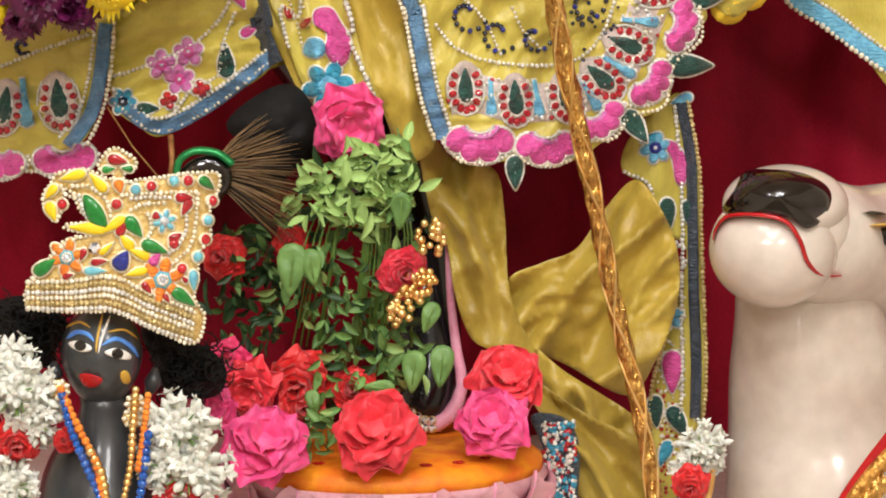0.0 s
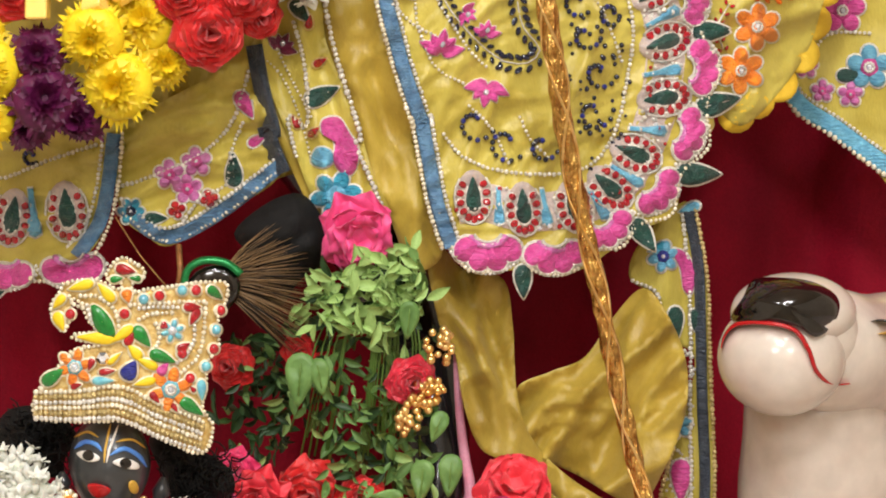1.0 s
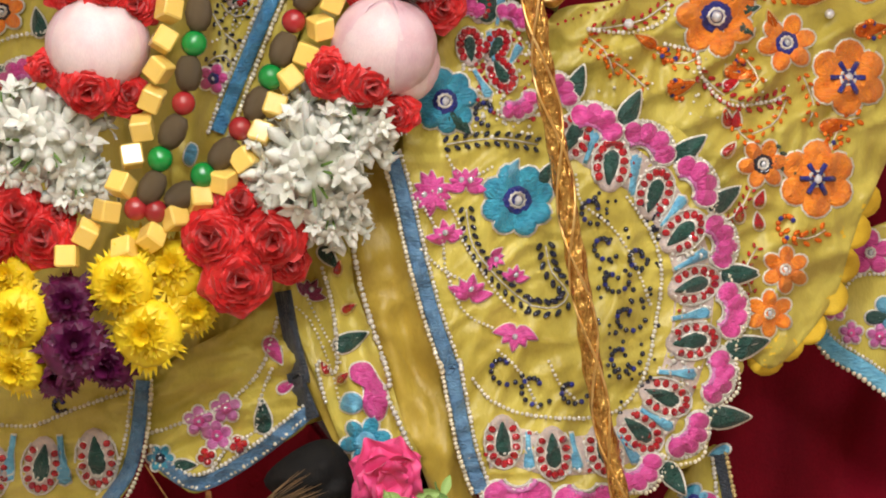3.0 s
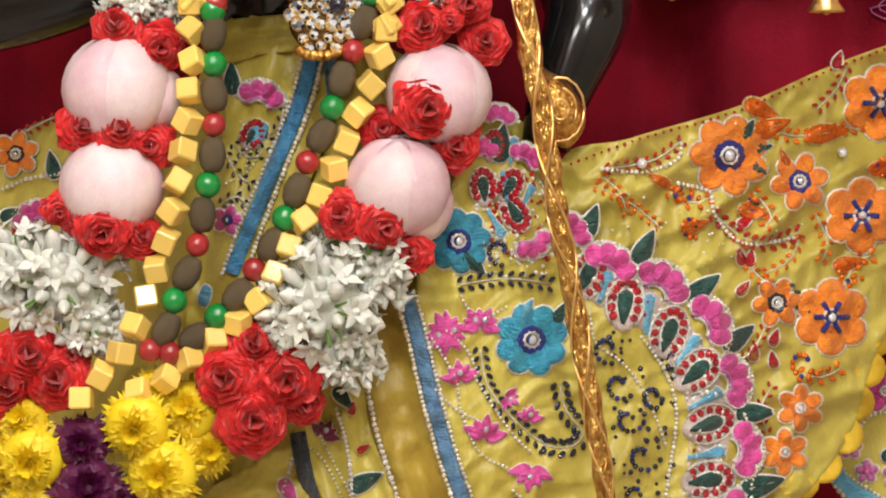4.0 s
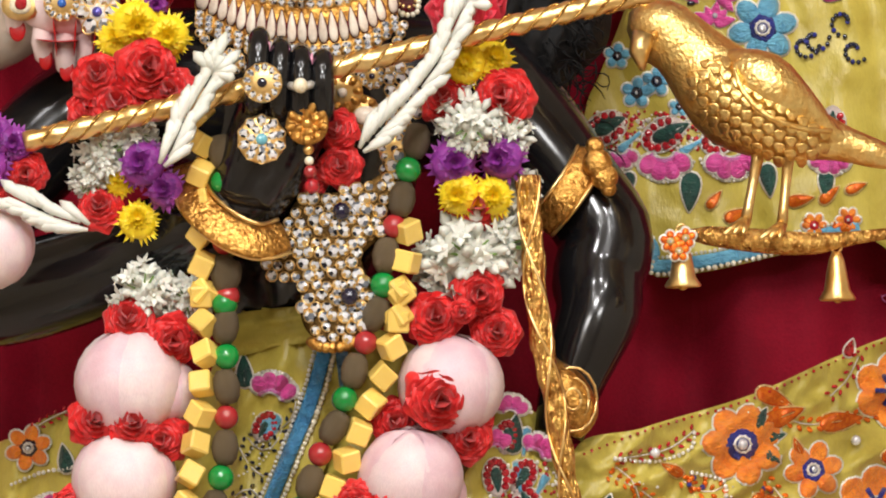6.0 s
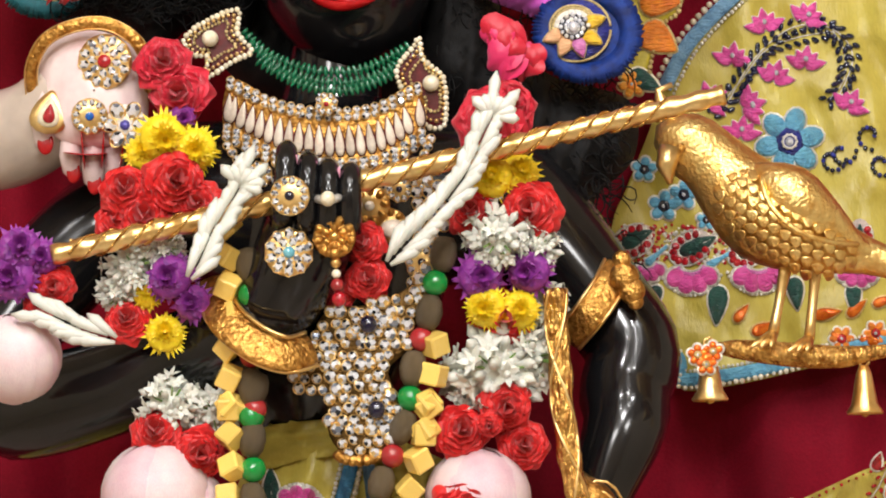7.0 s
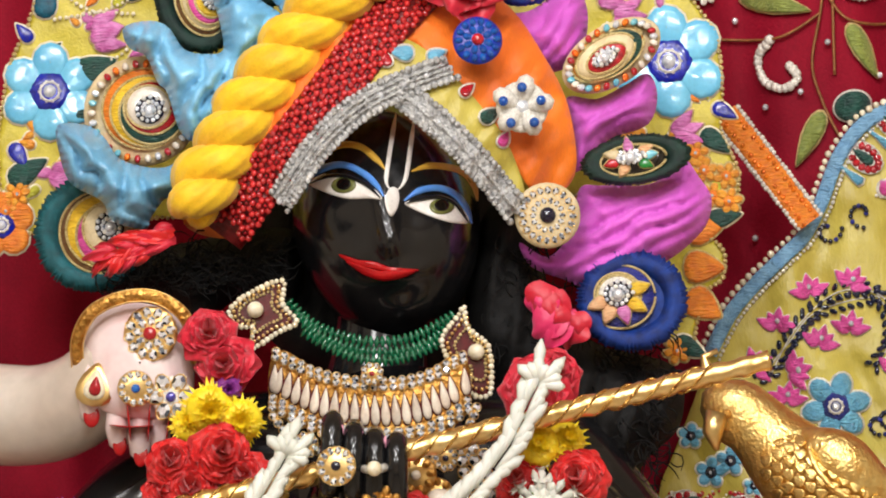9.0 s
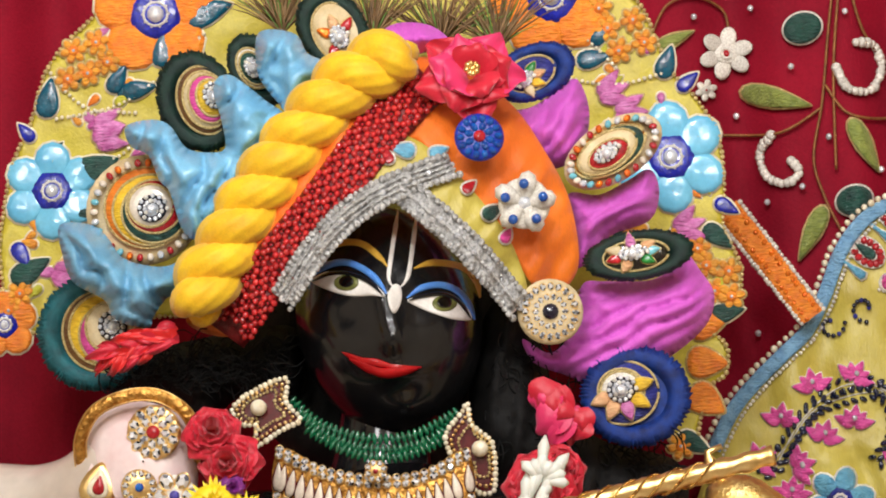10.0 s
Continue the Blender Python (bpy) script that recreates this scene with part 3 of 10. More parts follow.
for c in ((-0.1619, 2.1274), (-0.0882, 2.1086)):
    shape([(c[0] + 0.00884 * math.cos(t) * 1.1, c[1] - 0.00084 + 0.00631 * math.sin(t)) for t in [k * 0.42 for k in range(15)]], 0.0006, IRIS, 0.0014)
    shape([(c[0] + 0.00589 * math.cos(t), c[1] + 0.00463 * math.sin(t)) for t in [k * 0.63 for k in range(10)]], 0.0004, BLACKP, 0.0022)
stroke([(-0.1208, 2.1805), (-0.1288, 2.1367), (-0.1291, 2.1259), (-0.1258, 2.1215)], 0.00379, WHITEP)
stroke([(-0.1073, 2.1748), (-0.1135, 2.1362), (-0.1172, 2.1255), (-0.1215, 2.1213)], 0.00379, WHITEP)
shape([(-0.1266, 2.1236), (-0.1311, 2.1152), (-0.1296, 2.1057), (-0.1263, 2.1012), (-0.1219, 2.1071), (-0.1200, 2.1157), (-0.1215, 2.1226)], 0.0012, WHITEP)
shape([(-0.1675, 2.0742), (-0.1527, 2.0694), (-0.1400, 2.0673), (-0.1231, 2.0608), (-0.1061, 2.0602), (-0.1190, 2.0572), (-0.1380, 2.0612), (-0.1570, 2.0661)], 0.0016, REDP)
shape([(-0.1621, 2.0689), (-0.1486, 2.0641), (-0.1351, 2.0603), (-0.1096, 2.0595), (-0.1199, 2.0542), (-0.1340, 2.0525), (-0.1471, 2.0568), (-0.1563, 2.0631)], 0.0022, REDP)
for p, q in (((-0.1677, 1.9451), (-0.1712, 1.9240)), ((-0.1526, 1.9396), (-0.1565, 1.9172)), ((-0.1357, 1.9357), (-0.1397, 1.9146))):
    stroke([p, ((p[0] + q[0]) / 2, (p[1] + q[1]) / 2), q], 0.00337, PINKP, 0.001, lambda u, v: 0.185)
solo("statue", b, "polished black marble statue with painted face, standing on the altar", "statue")

# ---------------------------------------------------------------- the white statue's arm that rests on the shoulder
b = Build()
limb(b, [((-0.5981, 1.9584), -0.02, 0.04), ((-0.4615, 1.9627), 0.0, 0.039), ((-0.3934, 1.9606), 0.03, 0.037), ((-0.3548, 1.9765), 0.06, 0.034), ((-0.3330, 2.0057), 0.07, 0.03)], WHITE, 24)


def s_palm(u, v):
    c = (-0.3205, 1.9925)
    return 0.075 + 0.022 * math.sqrt(max(0.0, 1 - ((u - c[0]) / 0.048) ** 2 - ((v - c[1]) / 0.07) ** 2))


shape([(-0.3606, 2.0108), (-0.3538, 2.0321), (-0.3323, 2.0421), (-0.3068, 2.0400), (-0.2857, 2.0256), (-0.2777, 1.9997), (-0.2806, 1.9656), (-0.2914, 1.9553), (-0.3169, 1.9540), (-0.3423, 1.9590), (-0.3549, 1.9722)], 0.010, PALM, 0.0, s_palm)
for a, c, e, r in (((-0.3479, 2.0062), (-0.3569, 1.9765), (-0.3560, 1.9543), 0.010), ((-0.3336, 1.9716), (-0.3374, 1.9504), (-0.3352, 1.9324), 0.0085), ((-0.3175, 1.9668), (-0.3205, 1.9435), (-0.3196, 1.9234), 0.0088), ((-0.3031, 1.9663), (-0.3051, 1.9494), (-0.3047, 1.9289), 0.0085), ((-0.2889, 1.9744), (-0.2901, 1.9574), (-0.2916, 1.9468), 0.008)):
    limb(b, [(a, 0.085, r), (c, 0.088, r), (e, 0.08, r * 0.75), ((e[0], e[1] - 0.003), 0.078, 0.001)], PALM, 12)
    shape([(e[0] + r * 0.62 * math.cos(t), e[1] + 0.004 + 0.009 * math.sin(t)) for t in [k * 0.52 for k in range(12)]], 0.0012, REDP, 0.0, lambda u, v, q=r: 0.081 + q * 0.85)
for pts in ([(-0.3292, 1.9685), (-0.3281, 1.954), (-0.3267, 1.9378)], [(-0.3118, 1.9664), (-0.3129, 1.9524), (-0.3139, 1.9375)], [(-0.2975, 1.9584), (-0.2985, 1.9478), (-0.3004, 1.9372)], [(-0.3426, 1.9509), (-0.3265, 1.9488), (-0.3095, 1.9493)]):
    stroke(pts, 0.0016, REDP, 0.0125, s_palm)
solo("marble_statue_arm", b, "white marble statue arm with pink hand and red nails", "statue")

# ---------------------------------------------------------------- the cow, one mesh
COW = (0.2490, 1.2077)


def cow_face(u, v):
    x, z = (u - COW[0]) / 0.052, (v - COW[1]) / 0.054
    return 0.115 + 0.04 * math.sqrt(max(0.0, 1 - min(1, x * x + z * z)))


b = Build()
b.ball(F(*(0.2487, 1.1991), 0.105), (0.047, 0.046, 0.043), WHITE, 32, 24)
b.ball(F(*(0.2640, 1.2150), 0.09), (0.043, 0.04, 0.040), WHITE, 32, 24)
b.ball(F(*(0.2572, 1.2326), 0.098), (0.046, 0.044, 0.029), WHITE, 32, 24)
limb(b, [((0.2553, 1.2120), 0.09, 0.038), ((0.2788, 1.2056), 0.07, 0.046), ((0.3086, 1.1991), 0.02, 0.047), ((0.3639, 1.1948), -0.04, 0.055), ((0.3981, 1.1862), -0.10, 0.04)], WHITE, 28)
limb(b, [((0.2706, 1.1819), 0.03, 0.05), ((0.2752, 1.1475), 0.02, 0.056), ((0.2799, 1.1130), 0.01, 0.064), ((0.2848, 1.0609), 0.0, 0.07), ((0.2942, 0.9999), 0.0, 0.085), ((0.3082, 0.9123), -0.02, 0.13)], WHITE, 28)


def cow_skin(u, v):
    """Depth of the cow's muzzle over the plane."""
    a, c = (0.2487, 1.1991), (0.2551, 1.2326)
    k = 1 - ((u - a[0]) / 0.0485) ** 2 - ((v - a[1]) / 0.0445) ** 2
    q = 1 - ((u - c[0]) / 0.0455) ** 2 - ((v - c[1]) / 0.029) ** 2
    w = 1 - ((u - 0.264) / 0.044) ** 2 - ((v - 1.215) / 0.041) ** 2
    return max(0.09 + 0.041 * math.sqrt(max(w, 0.0)), 0.105 + 0.046 * math.sqrt(max(k, 0.0)), 0.100 + 0.042 * math.sqrt(max(q, 0.0)), 0.085)


shape([(0.2097, 1.2283), (0.2189, 1.2441), (0.2273, 1.2578), (0.2484, 1.2591), (0.2697, 1.2565), (0.2867, 1.2484), (0.2928, 1.2377), (0.2879, 1.2227), (0.2744, 1.2141), (0.2616, 1.2214), (0.2403, 1.2257), (0.2233, 1.2249)], 0.002, BLACKP, 0.0045, cow_skin)
stroke([(0.2031, 1.2056), (0.2056, 1.2154), (0.2149, 1.2240), (0.2361, 1.2249), (0.2574, 1.2197), (0.2682, 1.2056), (0.2747, 1.1884), (0.2855, 1.1785), (0.3004, 1.1785)], 0.00379, REDP, 0.0055, cow_skin)
stroke([(0.3127, 1.2129), (0.3211, 1.2163), (0.3330, 1.2171), (0.3466, 1.2146)], 0.00337, OCHRE, 0.03, lambda u, v: 0.05)
shape([(0.3191, 1.2111), (0.3296, 1.2146), (0.3467, 1.2129), (0.3553, 1.2034), (0.3383, 1.2008), (0.3255, 1.2043)], 0.002, BLACKP, 0.02, lambda u, v: 0.055)
stroke([(0.3142, 1.2257), (0.3231, 1.2266), (0.3337, 1.2249)], 0.00253, BLACKP, 0.03, lambda u, v: 0.05)
solo("cow_statue", b, "white marble cow statue with black painted muzzle and gold collar", "statue")


# ---------------------------------------------------------------- embroidery
def ring(c, a, b, ang=0.0, n=12):
    ca, sa = math.cos(ang), math.sin(ang)
    return [(c[0] + a * math.cos(t) * ca - b * math.sin(t) * sa, c[1] + a * math.cos(t) * sa + b * math.sin(t) * ca) for t in [2 * math.pi * k / n for k in range(n)]]


def tear(c, length, w, ang, n=16):
    """A pointed leaf that starts at c and runs along ang."""
    out = []
    for k in range(n):
        t = 2 * math.pi * k / n
        x = 0.5 - 0.5 * math.cos(t)
        y = math.sin(t) * (0.5 + 0.28 * math.cos(t))
        X, Y = x * length, y * w
        out.append((c[0] + X * math.cos(ang) - Y * math.sin(ang), c[1] + X * math.sin(ang) + Y * math.cos(ang)))
    return out


def grow(pts, k):
    n = len(pts)
    cx, cy = sum(p[0] for p in pts) / n, sum(p[1] for p in pts) / n
    out = []
    for p in pts:
        v = Vector((p[0] - cx, p[1] - cy))
        v = v + v.normalized() * k
        out.append((cx + v.x, cy + v.y))
    return out


def bead(b, p, r, m, surf, lift=0.0025):
    b.ball(F(p[0], p[1], surf(*p) + lift), (r, r * 0.7, r), m, 6, 4)


def flower(parent, surf, c, r, n, mp, mc, ang=0.0, rim=SILVER, mid=FAIR, name="embroidered_flower", fat=1.0):
    b = Build()
    r = r * (1 + 0.06 * noise.noise((c[0] * 90, c[1] * 90, 0)))
    for k in range(n):
        a = ang + 2 * math.pi * k / n + 0.1 * noise.noise((c[0] * 50, c[1] * 50, k))
        q = (c[0] + 0.62 * r * math.cos(a), c[1] + 0.62 * r * math.sin(a))
        w = min(0.48, 1.9 / n) * r * fat
        o = ring(q, 0.42 * r, w, a, 12)
        if rim:
            pad(b, grow(o, 0.0015), 0.001, rim, surf, 0.0004)
        pad(b, o, 0.0022, mp, surf, 0.0012)
    pad(b, ring(c, 0.44 * r, 0.44 * r, 0, 14), 0.003, mc, surf, 0.0016)
    if r > 0.016 and mid:
        cord(b, ring(c, 0.2 * r, 0.2 * r, 0, 14) + [(c[0] + 0.2 * r, c[1])], 0.0011, SILVER, surf, 0.0056, 5)
    for k in range(10 if mid and r > 0.012 else 0):
        bead(b, (c[0] + 0.22 * r * math.cos(k * 0.628), c[1] + 0.22 * r * math.sin(k * 0.628)), 0.0011, SILVER, surf, 0.0052)
    if mid:
        b.ball(F(c[0], c[1], surf(*c) + 0.005), (0.15 * r, 0.12 * r, 0.15 * r), mid, 8, 5)
    part(name, b, parent)


def leaf(parent, surf, c, length, ang, w=0.45, m=GREEN, rim=SILVER, name="embroidered_leaf"):
    b = Build()
    ang = radians(ang)
    o = tear(c, length, w * length, ang)
    pad(b, grow(o, 0.0015), 0.001, rim, surf, 0.0004)
    pad(b, o, 0.0022, m, surf, 0.0012)
    cord(b, [(c[0] + length * k / 5 * math.cos(ang), c[1] + length * k / 5 * math.sin(ang)) for k in range(1, 5)], 0.0004, rim, surf, 0.0034, 4)
    part(name, b, parent)


def blot(parent, surf, pts, m, rim=SILVER, h=0.0024, name="embroidered_patch"):
    b = Build()
    o = [tuple(q) for q in smooth_line(pts, 0.003, True)]
    if rim:
        pad(b, grow(o, 0.0012), 0.0008, rim, surf, 0.0004)
    pad(b, o, h, m, surf, 0.0012)
    part(name, b, parent)


def chain(parent, surf, pts, m=SILVER, step=0.0036, r=0.0017, lift=0.0028, closed=False, name="bead_edging", jit=0.0003):
    b = Build()
    for q in smooth_line(pts, step, closed):
        bead(b, (q.x + random.uniform(-jit, jit), q.y + random.uniform(-jit, jit)), r * random.uniform(0.8, 1.15), m, surf, lift)
    part(name, b, parent)


def band(parent, surf, pts, w, m=BAND, lift=0.0032, name="ribbon_border", wave=0.0006):
    b = Build()
    line = smooth_line(pts, 0.003)
    n = len(line)
    rows = []
    for i, p in enumerate(line):
        t = (line[min(i + 1, n - 1)] - line[max(i - 1, 0)]).normalized()
        s = Vector((-t.y, t.x)) * w / 2
        row = []
        for a, l in ((-1, -0.001), (-0.96, lift), (-0.5, lift + wave), (0, lift + 0.3 * wave), (0.5, lift + wave), (0.96, lift), (1, -0.001)):
            q = p + s * a
            row.append(F(q.x, q.y, surf(q.x, q.y) + l + wave * math.sin(i * 1.9)))
        rows.append(row)
    b.grid(rows, m)
    part(name, b, parent)


def curl(parent, surf, c, r, ang, m=JET, turn=1):
    b = Build()
    ang = radians(ang)
    for k in range(11):
        a = ang + turn * k * 0.48
        q = r * (0.3 + 0.07 * k)
        bead(b, (c[0] + q * math.cos(a), c[1] + q * math.sin(a)), 0.0021, m if k % 4 else NAVY, surf)
    part("sequin_curl", b, parent)


def pebbles(parent, surf, line, m=JET, name="bead_leaves", size=0.003):
    """Pairs of oval beads along a sprig."""
    b = Build()
    pts = smooth_line(line, 0.0072)
    for i, p in enumerate(pts):
        t = (pts[min(i + 1, len(pts) - 1)] - pts[max(i - 1, 0)]).normalized()
        for s in (-1, 1):
            q = (p.x - s * t.y * size * 1.3, p.y + s * t.x * size * 1.3)
            pad(b, ring(q, size, size * 0.6, math.atan2(t.y, t.x) + s * 0.7, 8), 0.0018, m, surf, 0.0008)
    cord(b, [tuple(p) for p in pts], 0.0006, SILVER, surf)
    part(name, b, parent)


def tulip(parent, surf, c, r, ang, m=PINK):
    """A small pointed bloom with a bead at its heart."""
    b = Build()
    a0 = radians(ang)
    for k in range(5):
        a = a0 + (k - 2) * 0.62
        o = tear(c, r * (1.0 if k % 2 == 0 else 0.85), r * 0.5, a, 12)
        pad(b, grow(o, 0.0007), 0.0006, SILVER, surf, 0.0003)
        pad(b, o, 0.002, m, surf, 0.001)
    bead(b, (c[0] + 0.35 * r * math.cos(a0), c[1] + 0.35 * r * math.sin(a0)), 0.0024, FAIR, surf, 0.004)
    part("embroidered_tulip", b, parent)


def scallop(parent, surf, c, w, ang, n=4):
    """A padded pink scallop of n stitched lobes with silver outlines, w wide, that bulges along ang."""
    b = Build()
    a0 = radians(ang)
    ca, sa = math.cos(a0), math.sin(a0)

    def spot(x, y):
        return (c[0] + w * (x * ca - y * sa), c[1] + w * (x * sa + y * ca))
    for k in range(n):
        a = (k - (n - 1) / 2) * 2.3 / n
        o = ring(spot(0.40 * math.cos(a) - 0.32, 0.40 * math.sin(a)), 0.20 * w, 0.70 * w / n, a0 + a * 0.9, 14)
        pad(b, grow(o, 0.002), 0.0016, SILVER, surf, 0.0008)
        pad(b, o, 0.0044, PINK, surf, 0.0014)
        cord(b, o + o[:1], 0.0008, SILVER, surf, 0.0034, 4)
    for r, m, q in ((0.30, SILVER, 0.0013), (0.24, ORCHID, 0.0024), (0.18, SILVER, 0.0012)):
        cord(b, [spot(r * math.cos(t) - 0.34, 1.15 * r * math.sin(t)) for t in [-1.2 + 0.24 * k for k in range(11)]], q, m, surf, 0.0026)
    for k in range(int(w / 0.0021)):
        t = -1.25 + 2.5 * k / int(w / 0.0021)
        bead(b, spot(0.615 * math.cos(t) - 0.33, 0.60 * math.sin(t)), 0.0016, SILVER, surf, 0.0018)
    part("scallop_motif", b, parent)


def drop_motif(parent, surf, c, length, ang):
    """A dark green drop that runs along ang through c, set in pale net between arches of red stones and silver cord."""
    b = Build()
    a0 = radians(ang)
    ca, sa = math.cos(a0), math.sin(a0)

    def spot(x, y):
        return (c[0] + length * (x * ca - y * sa), c[1] + length * (x * sa + y * ca))
    pad(b, ring(c, 0.70 * length, 0.46 * length, a0, 16), 0.0008, NET, surf, 0.0006)
    o = tear(spot(0.5, 0), length, 0.40 * length, a0 + math.pi)
    pad(b, grow(o, 0.0014), 0.0012, SILVER, surf, 0.0006)
    pad(b, o, 0.0026, GREEN, surf, 0.0014)
    for k in range(11):
        t = -2.25 + 4.5 * k / 10
        q = spot(0.10 + 0.60 * math.cos(t), 0.37 * math.sin(t))
        pad(b, ring(q, 0.0041, 0.0037, 0, 8), 0.0008, SILVER, surf, 0.0008)
        pad(b, ring(q, 0.0033, 0.0028, a0 + t, 8), 0.0022, RUBY, surf, 0.0014)
    for r in (0.53, 0.21):
        cord(b, [spot(0.10 + (r + 0.22) * math.cos(t), r * math.sin(t)) for t in [-2.4 + 0.4 * k for k in range(13)]], 0.0010, SILVER, surf, 0.0020)
    part("drop_motif", b, parent)


def bar_motif(parent, surf, c, length, ang, m=None):
    """A pale blue stitched bar with a broad outer end and a silver outline."""
    b = Build()
    a0 = radians(ang)

    def spot(x, y):
        return (c[0] + length * (x * math.cos(a0) - y * math.sin(a0)), c[1] + length * (x * math.sin(a0) + y * math.cos(a0)))
    o = [spot(*q) for q in ((-0.5, -0.06), (-0.1, -0.07), (0.2, -0.13), (0.42, -0.15), (0.5, 0), (0.42, 0.15), (0.2, 0.13), (-0.1, 0.07), (-0.5, 0.06))]
    pad(b, grow(o, 0.0014), 0.0008, SILVER, surf, 0.0006)
    pad(b, o, 0.0018, m or SKY, surf, 0.0012)
    part("bar_motif", b, parent)


def fan(parent, surf, c, size, ang, lobes=3):
    """One unit of a hem: a scallop, the drop above it and the bar beside it."""
    a0 = radians(ang)

    def spot(x, y):
        return (c[0] + size * (x * math.cos(a0) - y * math.sin(a0)), c[1] + size * (x * math.sin(a0) + y * math.cos(a0)))
    drop_motif(parent, surf, spot(-0.12, 0), 0.5 * size, ang)
    bar_motif(parent, surf, spot(-0.1, -0.42), 0.62 * size, ang)
    scallop(parent, surf, spot(0.66, 0), 0.78 * size, ang, lobes + 1)


def sprinkle(parent, surf, lo, hi, n, m, r, name="sequin_scatter", keep=None):
    b = Build()
    for _ in range(n):
        q = (random.uniform(lo[0], hi[0]), random.uniform(lo[1], hi[1]))
        if keep is None or keep(*q):
            bead(b, q, r * random.uniform(0.6, 1.2), m, surf, 0.001)
    tagged(part(name, b, parent), kind="stuff")


# apron: border, hem and sprays
EDGE = [(-0.0650, 1.5373), (-0.0562, 1.5055), (-0.0470, 1.4632), (-0.0350, 1.4166), (-0.0207, 1.3742)] + [(-0.0221, 1.3804), (-0.0160, 1.3465), (-0.0093, 1.3125), (0.0007, 1.2826)]
band(P_APRON, s_apron, EDGE, 0.01094)
chain(P_APRON, s_apron, [(u - 0.00716, v - 0.00084) for u, v in EDGE], PEARL, r=0.0019)
chain(P_APRON, s_apron, [(u + 0.00716, v + 0.00084) for u, v in EDGE], SILVER)
band(P_APRON, s_apron, [(0.0048, 1.3143), (0.0262, 1.3159), (0.0545, 1.3092), (0.092, 1.3123), (0.1216, 1.327), (0.1413, 1.3517), (0.1528, 1.3797), (0.1594, 1.4126), (0.1594, 1.4487), (0.148, 1.4816), (0.1283, 1.5111), (0.0989, 1.5342), (0.0894, 1.5364), (0.067, 1.5579)], 0.030, NET, 0.0006, "net_border", 0.0002)
for c, w, a in (((0.0277, 1.2778), 0.0457, -90), ((0.0781, 1.2749), 0.0418, -88), ((0.1202, 1.2946), 0.0343, -52), ((0.1571, 1.3229), 0.0359, -40), ((0.1791, 1.3671), 0.0366, -12), ((0.1892, 1.4174), 0.0376, 3), ((0.1813, 1.469), 0.0366, 12), ((0.165, 1.5149), 0.0376, 32), ((0.1293, 1.5444), 0.0385, 55), ((0.0898, 1.5598), 0.0376, 62), ((0.0617, 1.5847), 0.0294, 50)):
    scallop(P_APRON, s_apron, c, w * 1.16, a)
for c, a in (((0.017, 1.3225), -88), ((0.0545, 1.3135), -86), ((0.092, 1.3156), -75), ((0.1176, 1.3287), -42), ((0.1364, 1.3534), -22), ((0.1571, 1.3942), 8), ((0.1584, 1.4356), 18), ((0.1506, 1.4744), 40), ((0.131, 1.5029), 70), ((0.0989, 1.5244), 85), ((0.099, 1.5248), 80), ((0.0701, 1.5465), 60)):
    drop_motif(P_APRON, s_apron, c, 0.027, a)
for c, a in (((0.036, 1.3135), -88), ((0.0706, 1.3124), -80), ((0.1101, 1.3155), -58), ((0.1321, 1.3362), -32), ((0.1479, 1.3705), -5), ((0.1584, 1.4139), 10), ((0.1584, 1.4546), 28), ((0.1453, 1.4914), 52), ((0.1162, 1.5204), 80), ((0.0846, 1.5413), 70), ((0.1167, 1.518), 85)):
    bar_motif(P_APRON, s_apron, c, 0.029, a)
for c, l, a in (((0.0536, 1.2696), 62, -88), ((0.1362, 1.3033), 70, -55), ((0.1679, 1.3372), 82, 0), ((0.1835, 1.3859), 82, 15), ((0.1805, 1.4438), 66, 5), ((0.1721, 1.4915), 70, 38), ((0.1454, 1.5284), 75, 38), ((0.1078, 1.5562), 70, 62), ((0.0693, 1.5756), 66, 68), ((0.1724, 1.4923), 62, 32), ((0.1803, 1.4436), 68, 0)):
    leaf(P_APRON, s_apron, c, l * 0.00042, a)
chain(P_APRON, s_apron, [(0.0007, 1.2826), (0.0133, 1.2655), (0.0324, 1.2654), (0.0494, 1.2747), (0.0663, 1.2631), (0.0938, 1.2652), (0.1044, 1.2800), (0.1277, 1.2821), (0.1404, 1.2990), (0.1658, 1.3074), (0.1721, 1.3372), (0.1932, 1.3583), (0.1911, 1.3880), (0.2004, 1.4175), (0.1869, 1.4430), (0.1902, 1.4725), (0.1742, 1.4936), (0.1742, 1.5231)], PEARL, r=0.0017)
chain(P_APRON, s_apron, [(-0.0053, 1.3677), (0.0094, 1.3506), (0.0390, 1.3399), (0.0813, 1.3376), (0.1066, 1.3459), (0.1236, 1.3713), (0.1320, 1.4094), (0.1363, 1.4474), (0.1279, 1.4770), (0.1111, 1.5023)], SILVER, r=0.0016)
flower(P_APRON, s_apron, (0.0293, 1.5011), 0.027, 8, TEAL, NAVY, 0.3, fat=1.5)
flower(P_APRON, s_apron, (-0.0241, 1.5755), 0.0235, 8, TEAL, NAVY, 0.1, fat=1.5)
leaf(P_APRON, s_apron, (-0.0225, 1.5683), 0.02526, -45)
leaf(P_APRON, s_apron, (0.0463, 1.5127), 0.01894, 60)
leaf(P_APRON, s_apron, (0.0210, 1.5152), 0.01894, 60, m=SKY)
